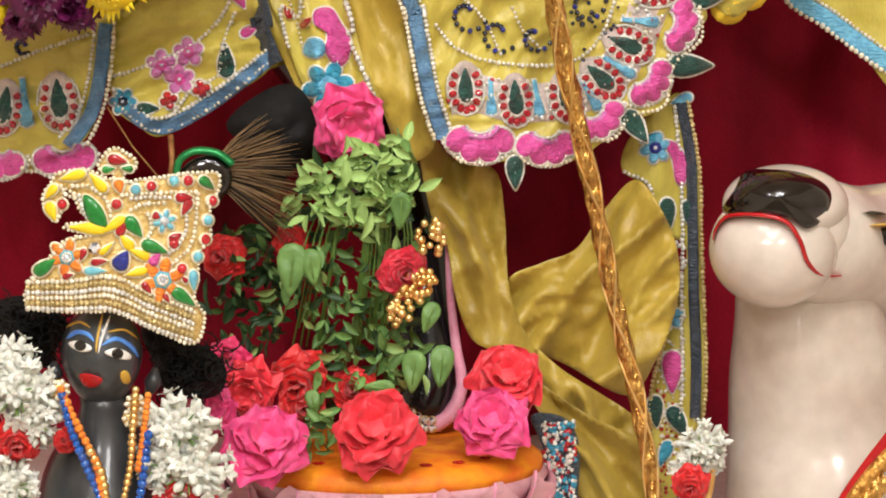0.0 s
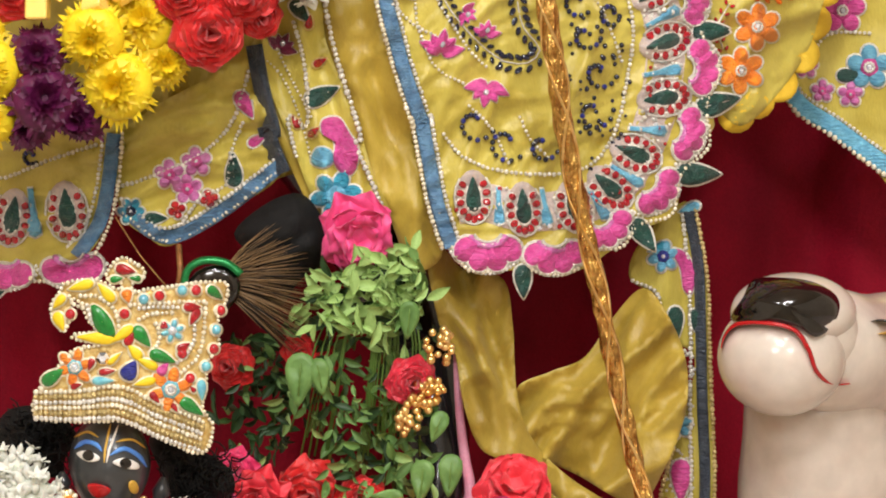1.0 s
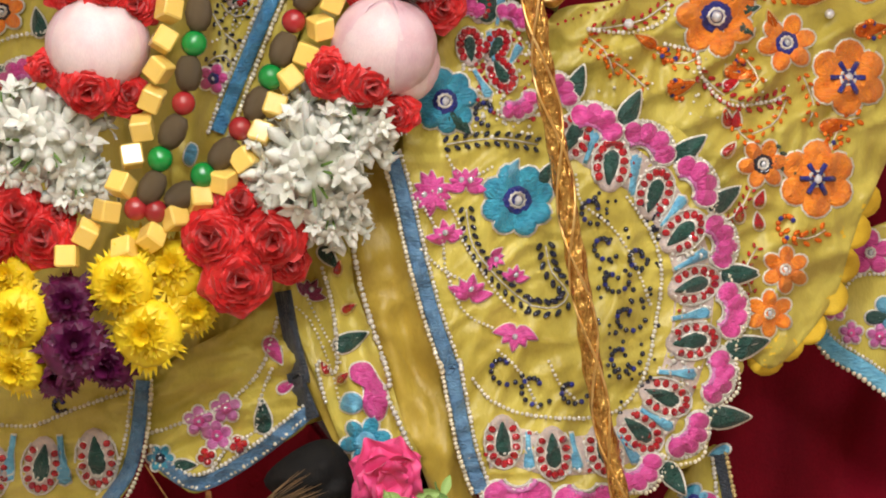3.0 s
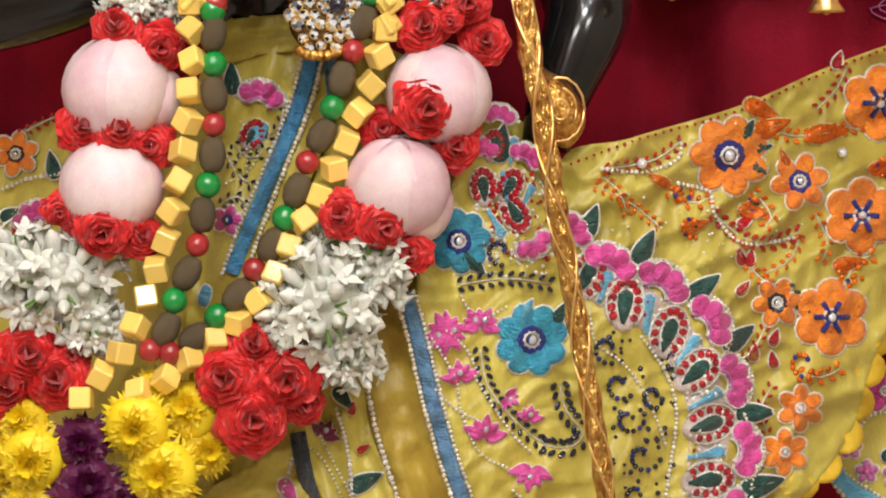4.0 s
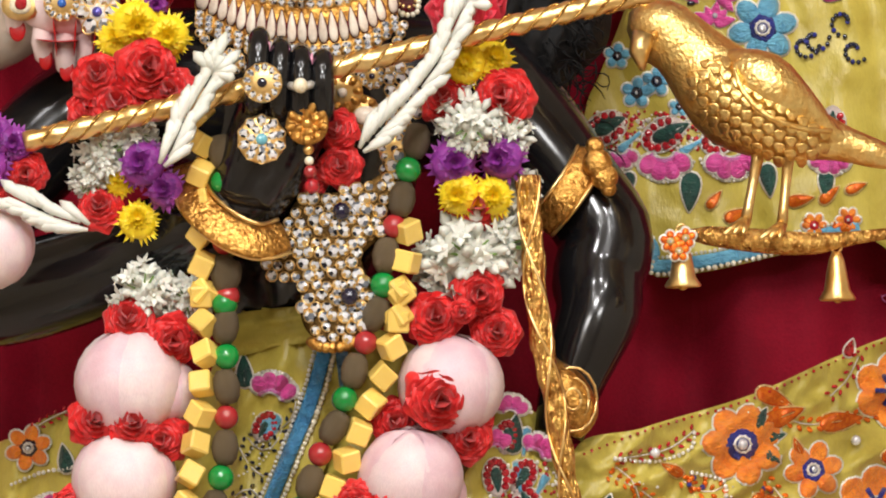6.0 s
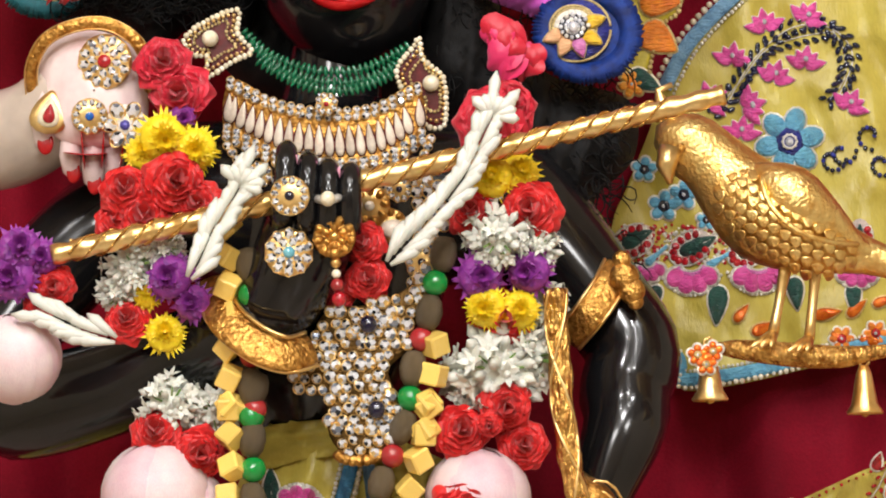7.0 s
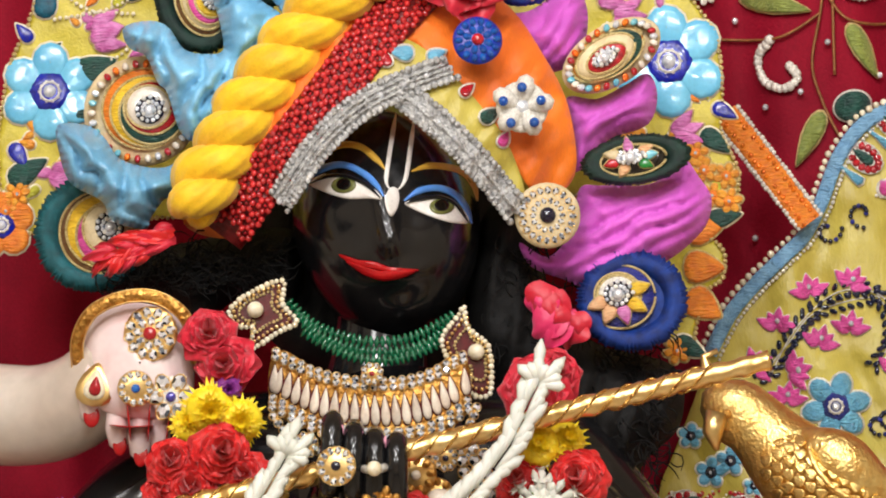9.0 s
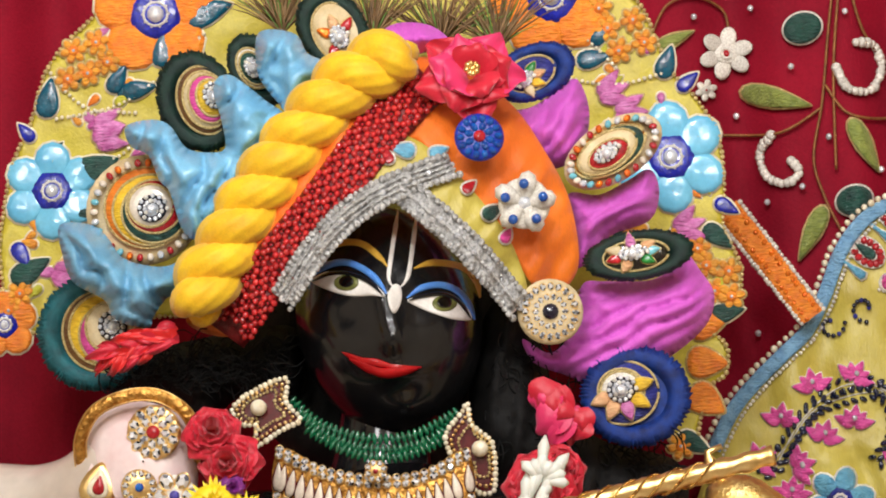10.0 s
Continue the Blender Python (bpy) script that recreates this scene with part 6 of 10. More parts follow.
for path in ([(-0.2050, 1.8629), (-0.2036, 1.8247), (-0.2042, 1.7909), (-0.2049, 1.7488)] + [(-0.2017, 1.7740), (-0.2025, 1.7529), (-0.2046, 1.7331), (-0.2043, 1.7100), (-0.2048, 1.6868), (-0.2053, 1.6636), (-0.2066, 1.6426), (-0.2104, 1.6195), (-0.2151, 1.5964), (-0.2194, 1.5734), (-0.2274, 1.5538), (-0.2371, 1.5338), (-0.2430, 1.5129)] + [(-0.2467, 1.5142), (-0.2554, 1.4974)],
             [(-0.0591, 1.8680), (-0.0659, 1.8470), (-0.0705, 1.8260), (-0.0785, 1.8093)] + [(-0.0766, 1.8062), (-0.0834, 1.7853), (-0.0860, 1.7621), (-0.0919, 1.7425), (-0.0986, 1.7224), (-0.1075, 1.7015), (-0.1151, 1.6806), (-0.1227, 1.6597), (-0.1337, 1.6410), (-0.1417, 1.6201), (-0.1514, 1.5993), (-0.1607, 1.5784), (-0.1746, 1.5598), (-0.1864, 1.5411), (-0.2027, 1.5246), (-0.2178, 1.5089)] + [(-0.2406, 1.4951)]):
    line = smooth_line(path, 0.0222)
    n = len(line)
    for i, q in enumerate(line):
        t = line[min(i + 1, n - 1)] - line[max(i - 1, 0)]
        kind = ("b", "g", "b", "r")[i % 4]
        if kind == "b":
            put("oval_bead", OVAL, Matrix.Translation(F(q.x, q.y, 0.15)) @ pose(0, 0, 0, 0, 90 - math.degrees(math.atan2(t.y, t.x)) + random.uniform(-10, 10), 0) @ Matrix.Scale(0.0128, 4), mixed)
        else:
            put("round_bead", RND[kind], Matrix.Translation(F(q.x, q.y, 0.15)) @ Matrix.Scale(0.0096 if kind == "g" else 0.0088, 4), mixed)
    b = Build()
    b.tube([F(q.x, q.y, 0.148) for q in line], 0.0012, BROWN, 5)
    part("thread", b, mixed)

# ---------------------------------------------------------------- jewels
DARKJ = mat("dark_sapphire", (10, 12, 34), 0.06, c2=(20, 16, 50), scale=200, bump=0.0, coat=0.8)
BLUEJ = mat("blue_glass", (16, 90, 176), 0.08, c2=(10, 50, 140), scale=200, bump=0.05, coat=0.8)
AQUA = mat("aqua_glass", (120, 196, 206), 0.08, c2=(90, 160, 190), scale=200, bump=0.05, coat=0.8)
ENAM = mat("maroon_enamel", (96, 14, 26), 0.2, c2=(66, 8, 16), scale=200, bump=0.1, coat=0.6)
EMER = mat("green_stone", (36, 140, 60), 0.14, c2=(20, 104, 40), scale=200, bump=0.05, coat=0.7)
CREAM = mat("mother_of_pearl", (232, 222, 206), 0.22, c2=(206, 186, 166), scale=80, bump=0.05, coat=0.5, spread=0.2)
# Facet colours of clear crystal: its grey, dark and golden reflections are painted in.
HAZE = mat("grey_reflection_facet", (150, 160, 176), 0.05, 0.6, c2=(110, 118, 136), scale=400, bump=0.0, spread=0)
DUSK = mat("dark_reflection_facet", (52, 56, 66), 0.05, 0.6, c2=(30, 32, 40), scale=400, bump=0.0, spread=0)
HONEY = mat("golden_reflection_facet", (236, 206, 140), 0.05, 0.6, c2=(200, 160, 90), scale=400, bump=0.0, spread=0)
GEMS = []
random.seed(61)
for _ in range(5):
    gem = Build()
    n_ = 6
    rings = [[Vector((r * math.cos(2 * math.pi * j / n_), r * math.sin(2 * math.pi * j / n_), z)) for j in range(n_)] for r, z in ((0.52, 0.62), (0.98, 0.02), (0.98, -0.2))]
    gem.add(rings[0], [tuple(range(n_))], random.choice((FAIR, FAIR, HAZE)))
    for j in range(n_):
        # Side facets alternate these colours to imitate inner reflections.
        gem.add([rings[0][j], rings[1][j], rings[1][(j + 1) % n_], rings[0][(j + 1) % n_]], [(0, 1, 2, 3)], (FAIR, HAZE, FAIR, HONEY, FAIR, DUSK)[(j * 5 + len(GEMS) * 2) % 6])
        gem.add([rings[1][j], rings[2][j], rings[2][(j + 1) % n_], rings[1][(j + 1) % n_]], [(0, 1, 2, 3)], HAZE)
    gem.lathe([(1.12, -0.25), (1.14, 0.0), (1.04, 0.10), (0.95, 0.03)], GOLDS, Matrix.Identity(4), 10)
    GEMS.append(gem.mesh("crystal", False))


def jewel(name, label, c, r, d, n, heart, petals=FAIR, base=GOLDS, n2=0, category="brooch", parent=None, flat=1.0):
    """A round brooch: a gold plate, a ring or two of stones and a larger stone in the middle."""
    j = parent or thing(name, F(*c, d), label, category)
    mx = at(c, d, 1.0, random.uniform(-8, 8), random.uniform(-8, 8), random.uniform(0, 60))
    b = Build()
    b.lathe([(r * 1.0, -0.002), (r * 1.02, 0.0), (r * 0.9, 0.0016), (r * 0.4, 0.0024), (0.0001, 0.0026)], base, mx, 28)
    plate = part("plate", b, j)
    for rad, k, size in ((0.78, n, 2.05 / n), (0.45, n2, 1.3 / max(n2, 1))):
        for i in range(k):
            a = 2 * math.pi * i / k
            b = Build()
            c3 = mx @ Matrix.Translation((r * rad * math.cos(a), r * rad * math.sin(a), 0.0022)) @ Matrix.Rotation(a, 4, "Z") @ Matrix.Diagonal((r * size * 1.25, r * size, r * size * 0.8, 1))
            if petals is FAIR:
                put("crystal", random.choice(GEMS), c3, plate)
            else:
                b.ball((0, 0, 0), 1, petals, 8, 5)
                b.v = [tuple(c3 @ Vector(p)) for p in b.v]
                part("petal_stone", b, plate)
    b = Build()
    b.ball((0, 0, 0), 1, heart, 12, 8)
    c3 = mx @ Matrix.Translation((0, 0, 0.003)) @ Matrix.Diagonal((r * 0.26, r * 0.26, r * 0.16, 1))
    b.v = [tuple(c3 @ Vector(p)) for p in b.v]
    part("middle_stone", b, plate)
    return j


pendant = thing("crystal_pendant", F(*(-0.1236, 1.7756), 0.14), "large pendant of clear crystals set in gold with dark sapphires", "pendant")
PLATE = [(-0.1775, 1.7802), (-0.1610, 1.8018), (-0.1522, 1.8226), (-0.1393, 1.8300), (-0.1182, 1.8312), (-0.0885, 1.8423), (-0.0713, 1.8588), (-0.0674, 1.8418), (-0.0806, 1.8168), (-0.0895, 1.7959), (-0.1024, 1.7815), (-0.0953, 1.7623), (-0.0939, 1.7455), (-0.1058, 1.7225), (-0.1207, 1.7157), (-0.1374, 1.7211), (-0.1477, 1.7361), (-0.1492, 1.7635), (-0.1618, 1.7647)]
s_pend = lambda u, v: 0.142 + 0.01 * math.cos((u + 0.1) * 30)
# Gold plate with the shade between the crystals put into its dark colour.
SHADEG = mat("shaded_gold_setting", (110, 82, 40), 0.4, 0.9, c2=(50, 36, 18), scale=300, fine=500, bump=0.9)
SETT = cloth("setting", PLATE, s_pend, SHADEG, pendant, thick=0.003)
big = ((-0.1164, 1.8168), (-0.1115, 1.7530))
lo, hi = (-0.1819, 1.7137), (-0.0628, 1.8607)
inner = [tuple(q) for q in smooth_line(PLATE, 0.004, True)]
row, y = 0, lo[1]
while y < hi[1]:
    x = lo[0] + (0.0045 if row % 2 else 0)
    while x < hi[0]:
        p = (x + random.uniform(-0.0016, 0.0016), y + random.uniform(-0.0016, 0.0016))
        if inside(p, inner) and all(math.dist(p, c) > 0.0105 for c in big):
            s = random.choice((0.0038, 0.0044, 0.0052))
            put("crystal", random.choice(GEMS), at(p, s_pend(*p) + 0.001, s, random.uniform(-25, 25), random.uniform(-38, 38)), SETT)
        x += 0.0090
    y, row = y + 0.0080, row + 1
for c in big:
    b = Build()
    b.ball(F(*c, 0.158), (0.0062, 0.004, 0.0062), DARKJ, 12, 8)
    part("sapphire", b, SETT)
    for k in range(9):
        a = k * 0.698
        put("crystal", random.choice(GEMS), at((c[0] + 0.0098 * math.cos(a), c[1] + 0.0098 * math.sin(a)), 0.153, 0.0034), SETT)
for k in range(9):
    q = (-0.1248, 1.7230)
    a = 3.4 + k * 0.33
    b = Build()
    b.ball(F(q[0] + 0.016 * math.cos(a), q[1] + 0.006 * math.sin(a) - 0.002, 0.15), 0.0042, BRASS, 8, 6)
    part("gold_bead", b, pendant)
chainj = thing("crystal_chain", F(*(-0.0713, 1.8895), 0.13), "broad crystal chain hanging beside the hand", "necklace")
for path in ([(-0.0791, 1.9236), (-0.0768, 1.8896), (-0.0805, 1.8558), (-0.0896, 1.8222)], [(-0.0706, 1.9234), (-0.0671, 1.8894), (-0.0708, 1.8556), (-0.0812, 1.8220)], [(-0.0623, 1.9190), (-0.0587, 1.8892)]):
    for q in smooth_line(path, 0.0085):
        put("crystal", random.choice(GEMS), at((q.x, q.y), 0.135, 0.0046, random.uniform(-20, 20), random.uniform(-20, 20)), chainj)
for c in ((-0.0753, 1.8620),):
    jewel("", "", c, 0.012, 0.14, 10, DARKJ, parent=chainj)
heap = thing("gold_locket", F(*(-0.1111, 1.9073), 0.13), "gold filigree locket with pale stones behind the flute", "pendant")
jewel("", "", (-0.1133, 1.9053), 0.015, 0.13, 9, CREAM, BRASS, parent=heap)
jewel("", "", (-0.0988, 1.8901), 0.013, 0.128, 9, CREAM, BRASS, parent=heap)
b = Build()
b.ball(F(*(-0.0967, 1.8879), 0.14), (0.009, 0.006, 0.007), CREAM, 10, 7)
part("pale_stone", b, heap)

# flute-hand jewels
jewel("hand_brooch", "round gold brooch with crystals and dark stone", (-0.1732, 1.9143), 0.0148, 0.2, 12, DARKJ)
jewel("hand_brooch", "flower brooch of clear crystals with aqua stone", (-0.1748, 1.8719), 0.0178, 0.186, 10, AQUA, FAIR, GOLDS, 7)
jewel("hand_brooch", "openwork gold brooch with red drop", (-0.1404, 1.8826), 0.0158, 0.186, 9, GOLDS, BRASS, BRASS, 6)
drop = thing("gold_drop", F(*(-0.1398, 1.8487), 0.185), "small gold drop with red glass beads", "pendant")
for c, r, m in (((-0.1399, 1.8635), 0.004, GOLDS), ((-0.1396, 1.8550), 0.0034, PEARL), ((-0.1390, 1.8465), 0.005, GARNET), ((-0.1379, 1.8359), 0.0055, RUBY)):
    b = Build()
    b.ball(F(*c, 0.184), r, m, 10, 7)
    part("bead", b, drop)
ringj = thing("finger_ring", F(*(-0.1449, 1.9124), 0.2), "silver finger ring with a pale pearl", "ring")
b = Build()
b.tube([F(*(-0.1525, 1.9117), 0.19), F(*(-0.1449, 1.9098), 0.199), F(*(-0.1364, 1.9122), 0.19)], 0.003, SILVER, 8)
part("hoop", b, ringj)
b = Build()
b.ball(F(*(-0.1449, 1.9115), 0.203), 0.0055, PEARL, 12, 8)
part("pearl", b, ringj)

# palm jewels
jewel("palm_brooch", "white crystal flower brooch with red centre", (-0.3102, 2.0187), 0.0205, 0.108, 12, RUBY, FAIR, GOLDS, 8)
jewel("palm_brooch", "blue drop brooch with crystal rim", (-0.3224, 1.9776), 0.0135, 0.112, 12, BLUEJ)
jewel("palm_brooch", "small flower brooch of violet blue crystals", (-0.2954, 1.9704), 0.0155, 0.108, 6, mat("violet_crystal", (96, 90, 190), 0.1, 0.3, c2=(60, 60, 140), scale=300, coat=0.5), FAIR, SILVER)
dropb = thing("palm_brooch", F(*(-0.3526, 1.9815), 0.1), "tear-shaped red and gold brooch on the palm", "brooch")
b = Build()
flat_palm = lambda u, v: 0.1
pad(b, grow(tear((-0.3550, 1.9679), 0.02778, 0.02105, radians(80)), 0.003), 0.002, GOLDS, flat_palm)
part("plate", b, dropb)
b = Build()
pad(b, tear((-0.3549, 1.9697), 0.02357, 0.01515, radians(80)), 0.003, PEARL, flat_palm, 0.002)
pad(b, tear((-0.3540, 1.9730), 0.01515, 0.00842, radians(80)), 0.003, RUBY, flat_palm, 0.004)
part("stone", b, dropb)


def cuff(name, label, path, w, m, thin=0.3, studs=None, category="bangle"):
    j = thing(name, F(*path[0][0], path[0][1]), label, category)
    line = spline3(path, 0.003)
    b = Build()
    n = len(line)
    b.tube(line, [w * (0.75 + 0.25 * math.sin(math.pi * i / (n - 1))) for i in range(n)], m, 14, flat=thin)
    part("band", b, j)
    for s in (-0.86, 0.86):
        b = Build()
        edge = []
        for i, p in enumerate(line):
            t = (line[min(i + 1, n - 1)] - line[max(i - 1, 0)]).normalized()
            edge.append(p + t.cross(Vector((0, 1, 0))).normalized() * w * s + Vector((0, -w * thin * 0.6, 0)))
        b.tube(edge, w * 0.11, GOLDS, 6)
        part("rim", b, j)
    return j


cuff("wrist_cuff", "broad engraved gold cuff on the black wrist", [((-0.2314, 1.8529), 0.125), ((-0.2247, 1.8273), 0.155), ((-0.2039, 1.8066), 0.17), ((-0.1788, 1.7954), 0.17), ((-0.1589, 1.7992), 0.155)], 0.0145, BRASS)
cuff("arm_cuff", "broad engraved gold cuff on the upper arm", [((0.0322, 1.8026), 0.045), ((0.0474, 1.8191), 0.06), ((0.0626, 1.8399), 0.055), ((0.0714, 1.8566), 0.04)], 0.013, BRASS)
cuff("palm_bangle", "fluted gold bangle round the pale hand", [((-0.3648, 1.9917), 0.085), ((-0.3652, 2.0153), 0.098), ((-0.3538, 2.0363), 0.106), ((-0.3301, 2.0467), 0.11), ((-0.3058, 2.0460), 0.11), ((-0.2848, 2.0316), 0.106), ((-0.2767, 2.0082), 0.098), ((-0.2754, 1.9890), 0.085)], 0.0052, BRASS, 0.7)
b = Build()
for c, r in (((0.0754, 1.8481), 0.011), ((0.0807, 1.8374), 0.010), ((0.0736, 1.8608), 0.007), ((0.0834, 1.8289), 0.006)):
    b.ball(F(*c, 0.06), (r, r * 0.6, r), BRASS, 12, 8)
solo("arm_ornament", b, "gold leaf-shaped ornament tied to the arm cuff", "ornament")
b = Build()
pad(b, [tuple(q) for q in smooth_line([(0.0288, 1.7133), (0.0433, 1.7024), (0.0599, 1.6915), (0.0712, 1.6702), (0.0696, 1.6555), (0.0567, 1.6432), (0.0443, 1.6540), (0.0343, 1.6795)], 0.005, True)], 0.02, BRASS, lambda u, v: 0.085)
for k in range(3):
    q = (0.0531, 1.6727)
    b.tube([F(q[0] + (0.006 + 0.006 * k) * math.cos(t), q[1] + (0.008 + 0.008 * k) * math.sin(t), 0.106 - 0.004 * k) for t in [j * 0.42 for j in range(16)]], 0.0012, GOLDS, 5)
solo("hip_ornament", b, "domed gold ornament with engraved rings at the waist", "ornament")

# necklaces at the throat
GRNB = mat("emerald_bead", (10, 104, 66), 0.12, c2=(6, 70, 46), scale=300, bump=0.1, coat=0.6, spread=0.2)
choker = thing("green_choker", F(*(-0.1415, 2.0083), 0.06), "choker of stacked emerald green beads", "necklace")
eb = Build()
eb.ball((0, 0, 0), (0.55, 0.6, 1.35), GRNB, 8, 6)
EB = eb.mesh("emerald_bead")
for path, dd in (([(-0.2054, 2.0381), (-0.1879, 2.0217), (-0.1627, 2.0106), (-0.1373, 2.0064), (-0.1117, 2.0099), (-0.0825, 2.0244)], 0.055), ([(-0.2005, 2.0281), (-0.1797, 2.0112), (-0.1544, 2.0010), (-0.1290, 1.9985), (-0.1034, 2.0045), (-0.0852, 2.0159)], 0.062), ([(-0.1944, 2.0159), (-0.1714, 2.0015), (-0.1461, 1.9930), (-0.1206, 1.9939), (-0.0928, 2.0042)], 0.068)):
    pts = smooth_line(path, 0.0044)
    n = len(pts)
    for i, q in enumerate(pts):
        t = pts[min(i + 1, n - 1)] - pts[max(i - 1, 0)]
        d = dd + 0.02 * math.sin(math.pi * i / (n - 1))
        put("emerald_bead", EB, Matrix.Translation(F(q.x, q.y, d)) @ pose(0, 0, 0, 0, -math.degrees(math.atan2(t.y, t.x)) + random.uniform(-12, 12), 0) @ Matrix.Scale(0.0034, 4), choker)
    b = Build()
    b.tube([F(q.x, q.y, dd + 0.02 * math.sin(math.pi * i / (n - 1)) - 0.002) for i, q in enumerate(pts)], 0.0014, GRNB, 5)
    part("thread", b, choker)
collar = thing("gold_collar", F(*(-0.1427, 1.9614), 0.08), "wide gold collar set with pale petal stones and crystals", "necklace")
TOPL, LOWL = [(-0.2160, 2.0029), (-0.1824, 1.9861), (-0.1465, 1.9785), (-0.1104, 1.9804), (-0.0761, 1.9955)], [(-0.2200, 1.9595), (-0.1835, 1.9393), (-0.1435, 1.9308), (-0.1032, 1.9338), (-0.0730, 1.9529)]
s_coll = lambda u, v: 0.088 + 0.025 * math.cos((u + 0.116) * 17)
COLP = cloth("plate", TOPL + LOWL[::-1], s_coll, BRASS, collar, thick=0.003)
up_, lo_ = smooth_line(TOPL, 0.0072), smooth_line(LOWL, 0.0084)
for i in range(21):
    a, c = up_[int(i * (len(up_) - 1) / 20)], lo_[int(i * (len(lo_) - 1) / 20)]
    b = Build()
    p, q = a.lerp(c, 0.24), a.lerp(c, 0.74)
    ang = math.atan2(q.y - p.y, q.x - p.x)
    o = tear((q.x, q.y), (q - p).length, 0.0062, ang + math.pi)
    pad(b, grow(o, 0.0012), 0.0014, ENAM, s_coll, 0.0004)
    pad(b, o, 0.0026, CREAM, s_coll, 0.0012)
    part("petal_stone", b, COLP)
for f in (0.02, 0.12, 0.82, 0.91, 1.0):
    for i in range(34):
        a, c = up_[int(i * (len(up_) - 1) / 33)], lo_[int(i * (len(lo_) - 1) / 33)]
        q = a.lerp(c, f)
        put("crystal", random.choice(GEMS), at((q.x, q.y), s_coll(q.x, q.y) + 0.0015, 0.0031, random.uniform(-25, 25), random.uniform(-25, 25)), COLP)
jewel("", "", (-0.1443, 1.9827), 0.008, 0.118, 8, RUBY, parent=collar)
second = thing("crystal_necklace", F(*(-0.1437, 1.9232), 0.1), "necklace of small gold and crystal beads with dark stones", "necklace")
for path in ([(-0.2193, 1.9531), (-0.2069, 1.9378), (-0.1818, 1.9243), (-0.1565, 1.9193)], [(-0.1269, 1.9184), (-0.0972, 1.9217), (-0.0756, 1.9381), (-0.0666, 1.9548)], [(-0.1228, 1.9119), (-0.0973, 1.9154), (-0.0759, 1.9253)]):
    for q in smooth_line(path, 0.0062):
        put("crystal", random.choice(GEMS), at((q.x, q.y), 0.125, 0.0034, random.uniform(-25, 25), random.uniform(-25, 25)), second)
for c in ((-0.1956, 1.9307), (-0.0909, 1.9173), (-0.0755, 1.8652)):
    jewel("", "", c, 0.0095, 0.13, 9, DARKJ, parent=second)
for label, poly, pearl in (("maroon enamel and gold earring with a pearl", [(-0.2507, 2.0331), (-0.2385, 2.0447), (-0.2170, 2.0543), (-0.2084, 2.0540), (-0.2105, 2.0382), (-0.1998, 2.0238), (-0.2136, 2.0169), (-0.2351, 2.0048), (-0.2322, 2.0197), (-0.2441, 2.0222)], (-0.2310, 2.0342)),
                           ("maroon enamel and gold earring with pearl and red drop", [(-0.0915, 2.0058), (-0.0795, 2.0234), (-0.0738, 2.0309), (-0.0713, 2.0146), (-0.0568, 2.0013), (-0.0550, 1.9757), (-0.0579, 1.9630), (-0.0706, 1.9655), (-0.0723, 1.9784), (-0.0827, 1.9851)], (-0.0659, 1.9965))):
    j = thing("earring", F(*pearl, 0.09), label, "earring", "earrings")
    fl = lambda u, v: 0.085
    o = [tuple(q) for q in smooth_line(poly, 0.002, True)]
    cloth("setting", poly, fl, ENAM, j, thick=0.004, step=0.004)
    chain(j, fl, poly, PEARL, 0.004, 0.0023, 0.002, True, "gold_edging")
    chain(j, fl, [(pearl[0] + (p[0] - pearl[0]) * 0.62, pearl[1] + (p[1] - pearl[1]) * 0.62) for p in poly], GOLDT, 0.003, 0.0013, 0.002, True, "gold_edging")
    chain(j, fl, [(pearl[0] + (p[0] - pearl[0]) * 0.82, pearl[1] + (p[1] - pearl[1]) * 0.82) for p in poly], GOLDS, 0.004, 0.0015, 0.002, True, "gold_edging")
    b = Build()
    b.ball(F(*pearl, 0.09), 0.0062, PEARL, 12, 8)
    part("pearl", b, j)

# ---------------------------------------------------------------- flute with flower ties
b = Build()
fl0, fl1 = F(*(-0.3522, 1.8738), 0.168), F(*(0.1535, 1.9828), 0.168)
n = 150
flute = thing("flute", fl0, "golden flute with spiral relief held across the chest", "flute")
b.tube([fl0.lerp(fl1, i / n) for i in range(n + 1)], [0.0076 + 0.0008 * math.sin(i * 1.1) - 0.0012 * abs(i / n - 0.4) for i in range(n + 1)], GOLDS, 16, lobes=3, lobe=0.03, twist=0.12)
part("pipe", b, flute)
for k in range(3):
    b = Build()
    b.tube([fl0.lerp(fl1, i / n) + Vector((0.0, -0.0076 * math.cos(i * 0.42 + k * 2.1), 0.0078 * math.sin(i * 0.42 + k * 2.1))) for i in range(4, n - 12)], 0.0011, GOLD, 5)
    part("spiral_ridge", b, flute)
